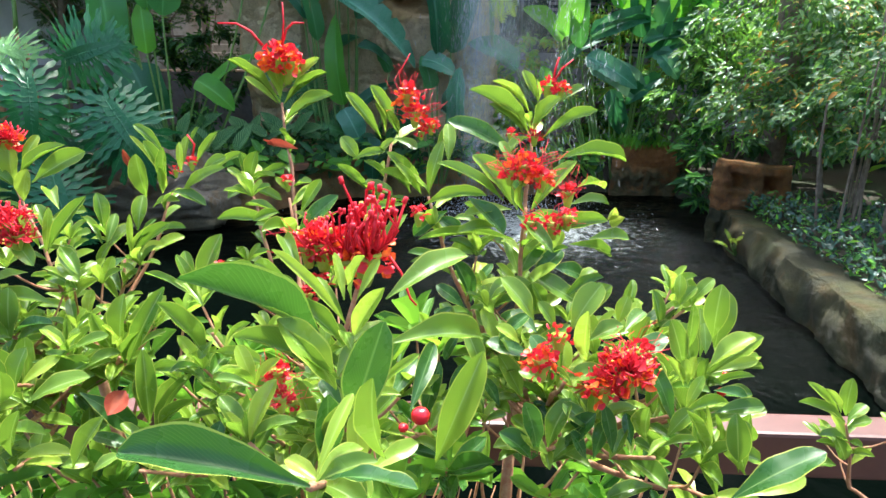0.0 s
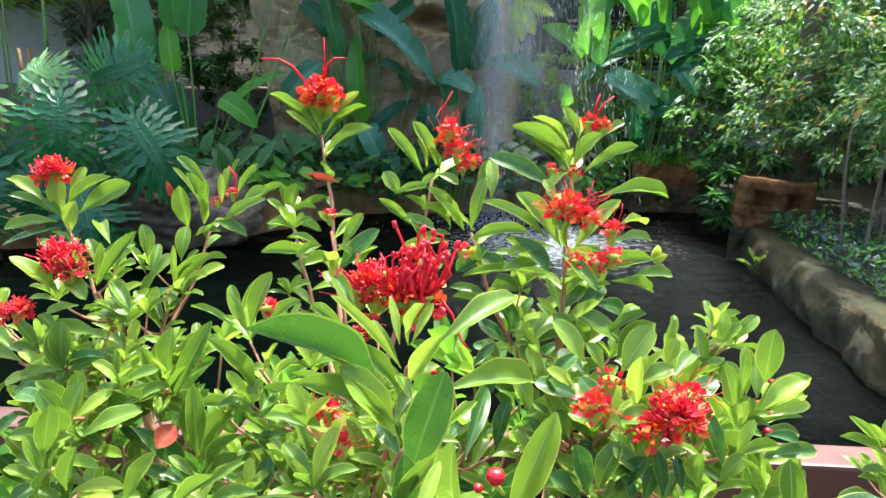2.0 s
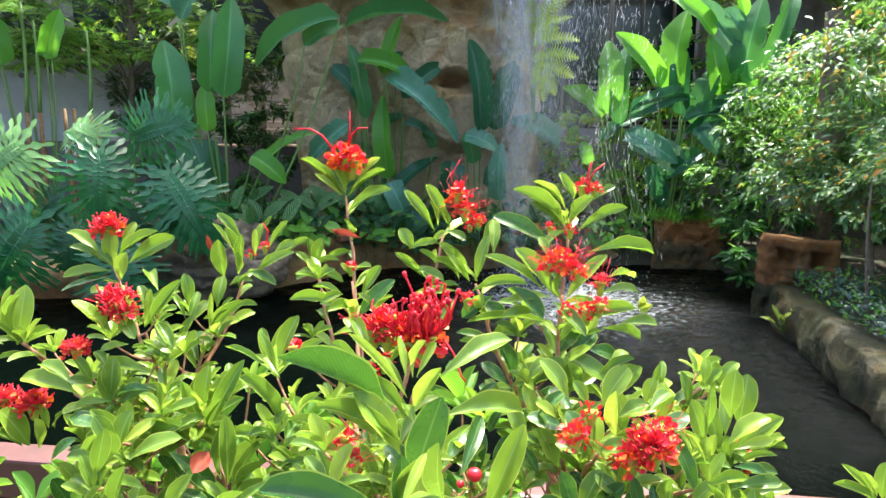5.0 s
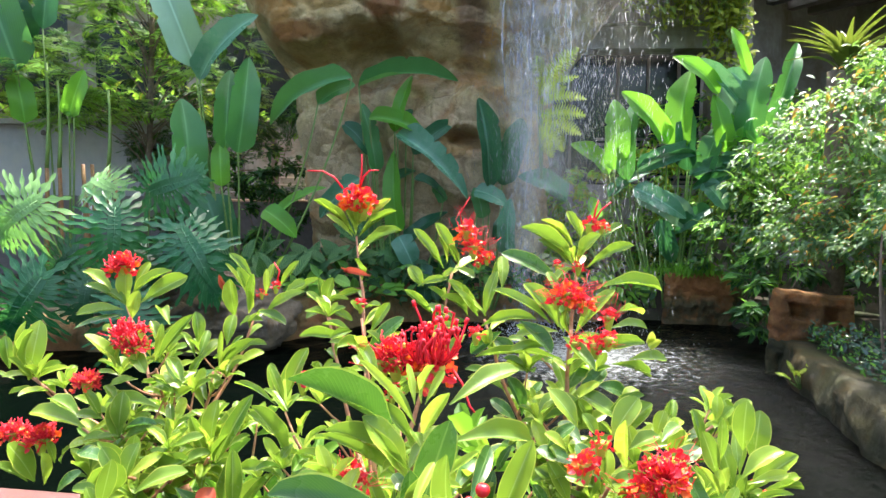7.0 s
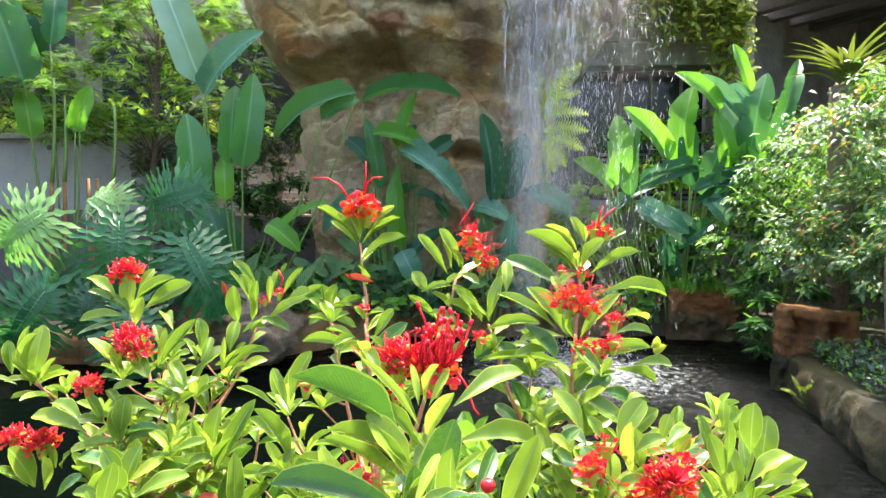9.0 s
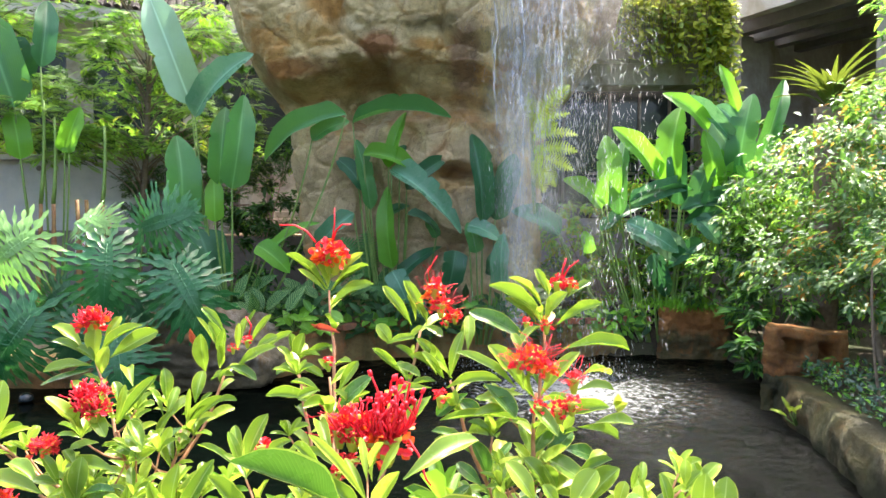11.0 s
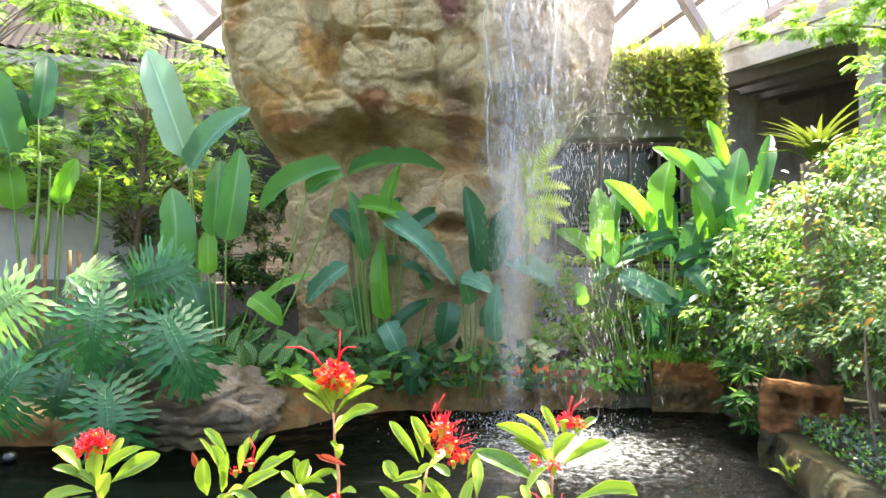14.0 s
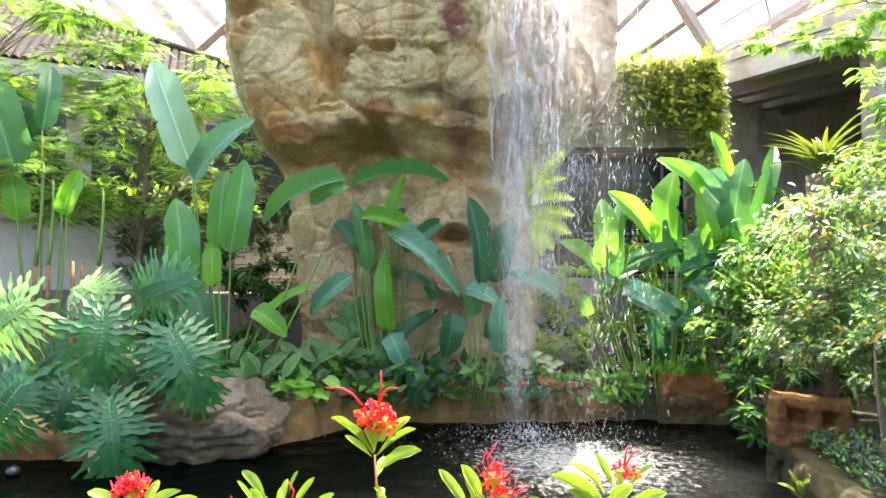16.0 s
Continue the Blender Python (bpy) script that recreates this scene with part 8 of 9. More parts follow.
tree("leafy_bush", "dense mixed bush of small leaves between the heliconias and the bank", "bush", (3.0, 6.9, 0.25), (3.0, 6.9, 0.5),
     [((2.35, 7.55, .85), (.5, .3, .5)), ((2.8, 7.15, .95), (.5, .35, .55)), ((3.2, 6.65, .95), (.5, .35, .6)), ((3.65, 6.2, 1.0), (.5, .4, .65)), ((4.0, 5.7, 1.5), (.5, .4, .8)), ((4.3, 5.2, 2.2), (.5, .5, .7)), ((3.4, 7.3, 1.7), (.5, .35, .5)), ((4.1, 4.6, 1.4), (.5, .5, .7))],
     7000, 0.085, SIMPLE, ["bush_leaf", "cover", "lime", "deep"], [0.38, 0.22, 0.16, 0.24], 15, 0.025, width=0.42, group="bushes on the bank")

# low plants on the right bank, past the pond wall
soup = Soup()
for k in range(3200):
    y = r6.uniform(2.0, 5.05)
    x = 2.26 + 0.14 * (y - 2.0) + 1.3 * r6.random() ** 1.4
    b = (x, y, 0.28 + r6.uniform(0, 0.16))
    spray(soup, SIMPLE, b, (r6.uniform(-1, 1), r6.uniform(-1, 1), r6.uniform(0, 1)), r6.uniform(.035, .07), r6.uniform(.016, .03), r6.choices((0, 1, 2), (0.66, 0.26, 0.08))[0])
solo("bank_ground_cover", soup.mesh("bank_ground_cover", [MAT["bank_leaf"], MAT["cover"], MAT["lime"]]), None, "low dark leafy ground cover on the bank", "ground cover", kind="stuff")
soup = Soup()
for k in range(40):
    y = r6.uniform(2.6, 4.6)
    x = r6.uniform(2.7, 3.6)
    v, f, uv = tube(curve((x, y, 0.2), (x + r6.uniform(-.15, .15), y, r6.uniform(1.2, 2.2)), 0, 5, (r6.uniform(-.05, .05), 0, 0)), 0.010, 0.006, 5, 0.1)
    soup.add(v, f, uv)
solo("bare_stems", soup.mesh("bare_stems", MAT["bark"]), None, "thin bare upright stems of the bank bushes", "stems", kind="stuff")

# ---- plants along the back rim ----
soup = Soup()
for k in range(620):
    x = r6.uniform(-0.4, 2.15)
    y = 7.08 + 0.10 * max(0, x) + r6.uniform(-0.06, 0.30)
    b = (x, y, 0.26 + r6.uniform(0, 0.26))
    # the large lime share stands in for sunlight that misses the creeper
    spray(soup, SIMPLE, b, (r6.uniform(-1, 1), -r6.uniform(0, 1), r6.uniform(-1.2, 0.6)), r6.uniform(.08, .15), r6.uniform(.05, .085), r6.choices((0, 1, 2), (0.42, 0.42, 0.16))[0], (r6.uniform(-.4, .4), -1, 0.7))
solo("rim_creeper", soup.mesh("rim_creeper", [MAT["cover"], MAT["lime"], MAT["deep"]]), None, "heart-leaved creeper hanging over the pond rim", "creeper", kind="stuff")
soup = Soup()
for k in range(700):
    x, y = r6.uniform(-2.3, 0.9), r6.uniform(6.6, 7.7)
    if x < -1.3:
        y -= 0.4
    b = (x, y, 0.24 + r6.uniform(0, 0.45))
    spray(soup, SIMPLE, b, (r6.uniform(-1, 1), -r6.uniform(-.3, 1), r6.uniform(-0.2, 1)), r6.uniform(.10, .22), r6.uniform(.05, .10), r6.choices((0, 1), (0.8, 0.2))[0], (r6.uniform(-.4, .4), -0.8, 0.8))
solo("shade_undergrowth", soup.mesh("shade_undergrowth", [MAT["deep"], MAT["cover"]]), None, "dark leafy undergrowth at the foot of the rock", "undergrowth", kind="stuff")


def clump(name, label, category, foot, count, length, width, data, seed, rise=(0.3, 1.2), toward=(0, -0.4), spread=0.12, group=""):
    """A clump of single leaves on short stalks."""
    r = random.Random(seed)
    t = thing(name, label, category, group, at=foot)
    for k in range(count):
        a = r.uniform(0, 6.283)
        d = Vector((math.cos(a) + toward[0], math.sin(a) * 0.6 + toward[1], r.uniform(*rise))).normalized()
        b = Vector(foot) + Vector((r.gauss(0, spread), r.gauss(0, spread * 0.6), r.uniform(0.05, 0.16)))
        v, f, uv = tube([Vector(foot), b + Vector((0, 0, -0.02)), b + d * 0.02], 0.005, 0.003, 4)
        part("stalk", mesh("stalk", v, f, MAT["stem"], True, uv), None, t)
        ob = new("leaf", data)
        ob.parent = t
        ob.matrix_parent_inverse = t.matrix_basis.inverted()
        l = length * r.uniform(0.75, 1.2)
        ob.matrix_basis = leaf_matrix(b, b + d * l, l * width, (r.uniform(-.4, .4), -0.8, 0.8))
    return t


v, f, uv = blade(8, ovate, 0.15, 0.2, 0.01)
CAL = mesh("leaf", v, f, MAT["calathea"], True, uv)
MAT["lime_solo"] = greens("lime_leaf_single", (0.12, 0.34, 0.04), (0.22, 0.46, 0.06), (0.45, 0.85, 0.08), 0.35, 0.35, size=9.0)
LIME = mesh("leaf", v, f, MAT["lime_solo"], True, uv)
for k, (x, y, z, n) in enumerate(((-1.95, 6.15, 0.50, 9), (-1.65, 6.75, 0.55, 8), (-1.30, 6.85, 0.60, 9), (-0.95, 7.1, 0.55, 8), (-2.15, 6.4, 0.62, 6), (-1.2, 7.1, 0.80, 6))):
    clump("calathea", "calathea with dark leaves striped pale green", "calathea", (x, y, z), n, 0.30, 0.45, CAL, 60 + k, group="calatheas below the rock")
for k, (x, y, z, n) in enumerate(((-1.62, 6.2, 0.40, 10), (-1.42, 6.36, 0.34, 9), (-1.0, 6.78, 0.30, 8), (-0.80, 6.92, 0.30, 8))):
    clump("arrowhead_plant", "arrowhead plant with bright green leaves over the rim", "plant", (x, y, z), n, 0.20, 0.52, LIME, 70 + k, (-0.3, 0.7), (0, -0.7), 0.09, group="arrowhead plants on the rim")

# bird's-nest fern on a stump
v, f, uv = blade(12, strap, 0.06, 0.35, 0.012)
v[:, 2] += 0.45 * v[:, 1] * (1 - v[:, 1])
NEST = mesh("frond", v, f, MAT["nest"], True, uv)
nest = thing("nest_fern", "bird's-nest fern with broad yellow-green strap fronds on a stump", "fern", at=(3.40, 6.0, 0.25))
sv, sf, suv = tube([(3.40, 6.05, 0.2), (3.42, 6.06, 1.2), (3.40, 6.05, 2.3), (3.40, 6.03, 2.55)], 0.10, 0.13, 10, 0.08)
part("stump", mesh("stump", sv, sf, MAT["bark"], True, suv), None, nest)
rn = random.Random(90)
for k in range(44):
    a = k * 2.4
    d = Vector((math.cos(a), math.sin(a) * 0.8, rn.uniform(0.5, 2.0))).normalized()
    if d.y > 0.5:
        d.z += 0.5
    b = Vector((3.40, 6.0, 2.53)) + Vector((d.x, d.y, 0)) * 0.05
    ob = new("frond", NEST)
    ob.parent = nest
    ob.matrix_parent_inverse = nest.matrix_basis.inverted()
    l = rn.uniform(0.34, 0.66)
    ob.matrix_basis = leaf_matrix(b, b + d * l, rn.uniform(0.055, 0.085), (-d.x * 0.6, -d.y * 0.6, 1))

# banana stems by the white wall
for k, (x, y, h, lean) in enumerate(((-5.00, 7.2, 2.9, .1), (-4.80, 7.2, 2.7, .05), (-4.22, 7.2, 2.6, .06), (-4.1, 7.25, 1.6, -.02), (-4.55, 7.3, 1.75, .02), (-4.50, 7.3, 1.70, -.03), (-4.44, 7.32, 1.75, .01))):
    t = thing("banana_plant", "banana stem with dry brown and yellow sheaths" if h > 1.8 else "broken dry brown banana stem", "banana plant", "banana plants by the wall", at=(x, y, 0.2))
    v, f, uv = tube(curve((x, y, 0.18), (x + lean, y, min(h, 1.75)), 0, 6, (0.02, 0, 0)), 0.034 if h > 1.8 else 0.030, 0.022, 8, 0.12)
    part("sheath", mesh("sheath", v, f, MAT["sheath"], True, uv), None, t)
    if h > 1.8:
        v, f, uv = tube(curve((x + lean, y, 1.7), (x + lean * 1.5, y, h), 0, 5, (0.02, 0, 0)), 0.024, 0.012, 8, 0.04)
        part("stem", mesh("stem", v, f, MAT["stem"], True, uv), None, t)


# ---- built things round the pond ----
# brick-faced block at the right end of the rim, with a tuft of grass
MAT["red_stone"] = rock_material("red_brown_stone", [(0.13, 0.06, 0.022), (0.42, 0.18, 0.05), (0.55, 0.27, 0.08), (0.56, 0.42, 0.22)], (0.12, 0.10, 0.035), (0.56, 0.20, 0.04), 3.2, 0.2)
MAT["rim_stone"] = rock_material("orange_topped_stone", [(0.06, 0.05, 0.02), (0.17, 0.13, 0.05), (0.28, 0.21, 0.09), (0.40, 0.33, 0.18)], (0.10, 0.10, 0.03), (0.32, 0.15, 0.04), 2.6, 0.3, patches=[(2.55, 0.50, 0.75, 0.26, (0.55, 0.22, 0.06), 0.9)])
soup = Soup()
for k in range(420):
    x, y = r6.gauss(2.5, 0.24), r6.gauss(7.2, 0.12)
    spray(soup, GRASS, (x, y, 0.52 + r6.uniform(0, .05)), (r6.gauss(0, .5), r6.gauss(-.1, .5), 1), r6.uniform(.08, .17), .010, 0, (r6.uniform(-1, 1), -1, .3))
solo("grass_tuft", soup.mesh("grass_tuft", MAT["grass"]), None, "bright green tuft of grass on the rim block", "grass", kind="stuff")

# hollow block with two square holes, at the corner of the right pond wall
def rough_slab(x0, x1, z0, z1, y0, y1, holes, seed, amp=0.03, tilt=0.0, step=0.016):
    """A worn block: a rough front with holes sunk into it, rounded edges, sides and a back."""
    nx, nz = int((x1 - x0) / step), int((z1 - z0) / step)
    v, f = [], []
    for j in range(nz + 1):
        for i in range(nx + 1):
            x, z = x0 + (x1 - x0) * i / nx, z0 + (z1 - z0) * j / nz
            q = Vector((x * 7 + seed, z * 7, 0))
            wx, wz = x + 0.018 * noise.noise(q), z + 0.018 * noise.noise(q + Vector((0, 0, 7)))
            y = y0 - amp * noise.fractal(q * 0.9, 0.7, 2.1, 7) - 0.4 * amp * abs(noise.noise(q * 2.7))
            edge = min(x - x0, x1 - x, (z1 - z))
            y += 0.9 * max(0.0, 0.045 - edge)
            for hx0, hx1, hz0, hz1, deep in holes:
                inside = min(wx - hx0, hx1 - wx, wz - hz0, hz1 - wz)
                y += deep * min(1.0, max(0.0, inside / 0.016))
            v.append((x + 0.02 * noise.noise(Vector((seed, z * 6, 1))), y, z + tilt * (x - x0) + 0.025 * noise.noise(Vector((x * 6, seed, 2))) * (j / nz)))
    row = nx + 1
    f = [(j * row + i, j * row + i + 1, (j + 1) * row + i + 1, (j + 1) * row + i) for j in range(nz) for i in range(nx)]
    rim_line = [i for i in range(row)] + [j * row + nx for j in range(1, nz + 1)] + [nz * row + i for i in range(nx - 1, -1, -1)] + [j * row for j in range(nz - 1, 0, -1)]
    n0 = len(v)
    for k in rim_line:
        v.append((v[k][0] + 0.5 * (y1 - y0), y1, v[k][2]))
    for k in range(len(rim_line)):
        a, b = k, (k + 1) % len(rim_line)
        f.append((rim_line[b], rim_line[a], n0 + a, n0 + b))
    f.append(tuple(range(n0 + len(rim_line) - 1, n0 - 1, -1)))
    return v, f


v, f = rough_slab(2.20, 3.02, -0.55, 0.57, 7.10, 7.50, [(2.62, 2.72, 0.12, 0.22, 0.05)], 15.0, 0.07, -0.03, 0.02)
solo("rim_block", mesh("rim_block", v, f, MAT["rim_stone"], True), None, "red-brown stone block at the end of the rim", "stone block")
v, f = rough_slab(2.45, 3.10, 0.28, 0.66, 5.10, 5.40, [(2.58, 2.75, 0.47, 0.59, 0.17), (2.86, 3.02, 0.46, 0.60, 0.17)], 3.0, 0.05, -0.10)
solo("hollow_block", mesh("hollow_block", v, f, MAT["red_stone"], True), None, "rusty brown hollow block with two dark openings above the pond", "planter block")
v, f = rough_slab(2.43, 3.14, -0.62, 0.285, 5.08, 5.44, [(2.66, 2.95, -0.3, 0.10, 0.14)], 8.0, 0.05)
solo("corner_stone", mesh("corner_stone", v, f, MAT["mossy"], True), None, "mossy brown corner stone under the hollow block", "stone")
ob = clump("pond_fern", "small pale fern on the pond wall", "fern", (2.42, 4.55, 0.05), 6, 0.14, 0.4, blades_of("fernb", "m")[0], 95, (0.2, 0.8), (-0.6, -0.4), 0.03)

# bricks along the top of the rim
brick_bm = box_bm(-0.5, 0.5, -0.5, 0.5, -0.5, 0.5, 0.05)
BRICK = bpy.data.meshes.new("brick")
brick_bm.to_mesh(BRICK)
brick_bm.free()
BRICK.materials.append(MAT["brick"])
rim = bpy.data.objects["pond_rim"]
line = [(-1.45, 6.27), (-1.1, 6.74), (-0.6, 7.02), (0.3, 7.04), (1.4, 7.17), (2.2, 7.44)]
rb = random.Random(4)
for (x0, y0), (x1, y1) in zip(line, line[1:]):
    n = int(math.hypot(x1 - x0, y1 - y0) / 0.20)
    ang = math.atan2(y1 - y0, x1 - x0)
    for k in range(n):
        u = (k + 0.5) / n
        ob = new("brick", BRICK)
        ob.parent = rim
        ob.matrix_basis = Matrix.Translation((x0 + (x1 - x0) * u + 0.0, y0 + (y1 - y0) * u + 0.03 + rb.uniform(-.008, .008), 0.40 + rb.uniform(-.012, .008))) @ Matrix.Rotation(ang + rb.uniform(-.05, .05), 4, "Z") @ Matrix.Diagonal((0.188, 0.10, 0.062, 1))

# orange flowers and a pale-leaved plant on the rim
MAT["orange_bloom"] = plain_material("orange_bloom", (0.75, 0.14, 0.01), (0.85, 0.28, 0.03), 60.0, 0.5, 0.2, 0.002, glow=0.35)
pv, pf, puv = blade(5, ovate, 0.3, 0.2)
BLOOM = mesh("petal", pv, pf, MAT["orange_bloom"], True, puv)
MAT["pale_leaf"] = greens("pale_rim_leaf", (0.34, 0.42, 0.20), (0.50, 0.56, 0.30), (0.6, 0.75, 0.3), 0.4, 0.35, size=9.0)
pv, pf, puv = blade(8, ovate, 0.15, 0.2, 0.01)
PALE = mesh("leaf", pv, pf, MAT["pale_leaf"], True, puv)
rbl = random.Random(63)
for k, x in enumerate((0.72, 0.82, 0.92, 1.0)):
    bloom = thing("orange_flower", "small orange flower on the pond rim", "flower", "orange flowers on the rim", at=(x, 6.98, 0.42))
    v, f, uv = tube([(x, 7.02, 0.38), (x, 7.0, 0.44), (x, 6.98, 0.49)], 0.006, 0.004, 5)
    part("stem", mesh("stem", v, f, MAT["stem"], True, uv), None, bloom)
    for j in range(9):
        a = j * 2.4 + k
        b = Vector((x + rbl.uniform(-.02, .02), 6.98, 0.48 + rbl.uniform(-.02, .02)))
        d = Vector((math.cos(a), -0.7, math.sin(a))).normalized()
        ob = new("petal", BLOOM)
        ob.parent = bloom
        ob.matrix_parent_inverse = bloom.matrix_basis.inverted()
        ob.matrix_basis = leaf_matrix(b, b + d * rbl.uniform(0.045, 0.07), 0.035, (0, -1, 0.4))
for k, (x, z, n) in enumerate(((0.80, 0.62, 7), (1.05, 0.58, 7), (0.95, 0.70, 5))):
    clump("pale_leaved_plant", "pale green plant lit by the sun on the rim", "plant", (x, 7.1, z - 0.12), n, 0.13, 0.6, PALE, 80 + k, (-0.2, 0.8), (0, -0.7), 0.06, group="pale plants on the rim")

# dark dome lamp and a short bamboo post standing in the pond
dome = bmesh.new()
bmesh.ops.create_uvsphere(dome, u_segments=20, v_segments=12, radius=0.055)
for q in dome.verts:
    q.co = Vector((q.co.x, q.co.y, max(-0.02, q.co.z * 0.85))) + Vector((-3.48, 4.97, 0.03))
solo("pond_lamp", dome, MAT["dark_pane"], "small dark glass dome lamp floating in the pond", "pond lamp")
v, f, uv = tube([(-2.93, 5.12, -0.5), (-2.93, 5.12, -0.1), (-2.92, 5.12, 0.02), (-2.92, 5.12, 0.16)], 0.042, 0.040, 12, 0.04)
MAT["bamboo"] = plain_material("pale_bamboo", (0.42, 0.33, 0.17), (0.56, 0.46, 0.27), 20.0, 0.5, 0.2, 0.003, stain=(0.25, 0.19, 0.09), stain_scale=8.0)
solo("bamboo_post", mesh("bamboo_post", v, f, MAT["bamboo"], True, uv), None, "short pale bamboo post in the pond", "post")

# white wall with its ledge and round medallion
bm = box_bm(-9.5, -4.05, 9.2, 9.4, 0.1, 2.42)
solo("wall_white", bm, MAT["plaster"], "white plastered garden wall", "wall", kind="structure")
bm = box_bm(-9.5, -4.0, 9.05, 9.45, 2.42, 2.50, 0.01)
solo("wall_ledge", bm, MAT["concrete"], "concrete ledge on the white wall", "ledge", kind="structure")
bm = box_bm(-9.5, -4.0, 9.12, 9.2, 0.1, 1.38, 0.01)
solo("wall_plinth", bm, MAT["beam"], "dark brown plinth of the white wall", "plinth", kind="structure")
ring = thing("medallion", "pale round medallion with a dark centre on the white wall", "medallion", at=(-6.30, 9.18, 2.30))
bm = bmesh.new()
bmesh.ops.create_cone(bm, cap_ends=True, segments=32, radius1=0.085, radius2=0.075, depth=0.03, matrix=Matrix.Translation((-6.30, 9.185, 2.30)) @ Matrix.Rotation(radians(90), 4, "X"))
part("disc", bm, MAT["plaster"], ring)
bm = bmesh.new()
bmesh.ops.create_cone(bm, cap_ends=True, segments=24, radius1=0.04, radius2=0.04, depth=0.012, matrix=Matrix.Translation((-6.30, 9.164, 2.30)) @ Matrix.Rotation(radians(90), 4, "X"))
part("centre", bm, MAT["beam"], ring, "dark centre")
# small no-smoking sign
sign = thing("no_smoking_sign", "small white no-smoking sign by the wall", "sign", at=(-4.85, 7.9, 0.2))
MAT["sign_white"] = plain_material("sign_white", (0.75, 0.75, 0.75), (0.8, 0.8, 0.8), 10.0, 0.4, 0.02, 0.001)
MAT["sign_red"] = plain_material("sign_red", (0.5, 0.02, 0.02), (0.55, 0.03, 0.03), 10.0, 0.4, 0.02, 0.001)
part("panel", box_bm(-4.95, -4.75, 7.90, 7.92, 1.05, 1.33, 0.004), MAT["sign_white"], sign)
part("post", box_bm(-4.87, -4.83, 7.92, 7.95, 0.15, 1.30), MAT["beam"], sign)
v, f, uv = tube([(-4.85 + 0.075 * math.cos(a / 12 * math.pi), 7.895, 1.22 + 0.075 * math.sin(a / 12 * math.pi)) for a in range(25)], 0.007, 0.007, 5)
part("ring", mesh("ring", v, f, MAT["sign_red"], True), None, sign)
v, f, uv = tube([(-4.90, 7.893, 1.27), (-4.80, 7.893, 1.17)], 0.006, 0.006, 5)
part("bar", mesh("bar", v, f, MAT["sign_red"], True), None, sign)

# deck seen between the plants
deck = thing("deck", "sunlit timber deck with a thin metal railing", "deck", at=(-3.4, 10.4, 0.2))
for k in range(7):
    part("board", box_bm(-4.3, -2.2, 9.9 + k * 0.15, 10.035 + k * 0.15, 1.28, 1.33, 0.004), MAT["deck"], deck)
part("skirt", box_bm(-4.3, -2.2, 9.86, 9.9, 0.15, 1.30), MAT["beam"], deck)
for z in (1.45, 1.58, 1.71):
    part("rail", box_bm(-4.3, -2.2, 10.95, 10.98, z, z + 0.02), MAT["plaster"], deck)
for x in (-4.0, -3.4, -2.8):
    part("post", box_bm(x - 0.05, x + 0.05, 10.9, 11.0, 0.1, 2.6), MAT["beam"], deck)

# tiled roof behind the trees
roof = thing("tiled_roof", "brown tiled roof on a grey wall behind the trees", "roof", at=(-6, 10.5, 0.1))
along = Matrix.Translation((-9.6, 8.6, 5.03)) @ Matrix.Rotation(0.397, 4, "Z")
slope = along @ Matrix.Rotation(radians(38), 4, "X")
hip = bmesh.new()
corners = [(-1.0, 0.0), (7.0, 0.0), (7.0, 0.05), (-1.0, 5.2)]
low, high = [[hip.verts.new(slope @ Vector((x, y, z))) for x, y in corners] for z in (-0.08, -0.03)]
hip.faces.new(high)
hip.faces.new(low[::-1])
for k in range(4):
    hip.faces.new((low[k], low[(k + 1) % 4], high[(k + 1) % 4], high[k]))
part("deck_board", hip, MAT["tile"], roof)
ridge = tube([slope @ Vector((-1.0, 5.2, 0.03)), slope @ Vector((3.0, 2.62, 0.03)), slope @ Vector((7.0, 0.05, 0.03))], 0.09, 0.09, 8)
part("hip_cap", mesh("hip_cap", ridge[0], ridge[1], MAT["tile"], True), None, roof)
part("fascia", box_bm(-1.0, 7.2, 0.0, 0.06, -0.25, -0.02, m=along), MAT["concrete"], roof)
part("wall", box_bm(-1.0, 7.4, 0.5, 0.7, -4.95, -0.1, m=along), MAT["concrete"], roof)
for k in range(4):
    part("window", box_bm(0.2 + k * 1.8, 1.6 + k * 1.8, 0.46, 0.5, -2.2, -0.7, m=along), MAT["dark_pane"], roof)
tv, tf, tuv = [], [], []
for k in range(5):
    a = math.pi * k / 4
    for y in (0.0, 1.0):
        tv.append((0.5 * math.cos(a), y, 0.32 * math.sin(a) + (0.12 if y == 0 else 0)))
        tuv.append((k / 4, y))
tf = [(2 * k, 2 * k + 2, 2 * k + 3, 2 * k + 1) for k in range(4)]
soup = Soup()
for row in range(46):
    for col in range(60):
        if row * 0.113 > 5.15 - (col * 0.135 + 0.1) * 0.644:
            continue
        m = slope @ Matrix.Translation((-0.9 + col * 0.135, row * 0.113, 0)) @ Matrix.Diagonal((0.118, 0.14, 0.13, 1))
        soup.add(moved(tv, m), tf, tuv)
tiles = part("tile_field", soup.mesh("tile_field", MAT["tile"]), None, roof)
tagged(tiles, kind="stuff")

# building on the right
o, d = Vector((3.95, 10.4, 0)), Vector((0.53, -0.85, 0)).normalized()
house = Matrix(((d.x, -d.y, 0, o.x), (d.y, d.x, 0, o.y), (0, 0, 1, 0), (0, 0, 0, 1)))
hall = thing("building", "grey concrete building with a deep eave over dark beams", "building", at=(6, 9, 0.1))
part("fascia", box_bm(0.12, 9, -0.06, 0.02, 4.84, 5.16, 0.01, m=house), MAT["concrete"], hall)
part("gutter", box_bm(0.12, 9, -0.16, 0.02, 4.60, 4.84, 0.01, m=house), MAT["concrete"], hall)
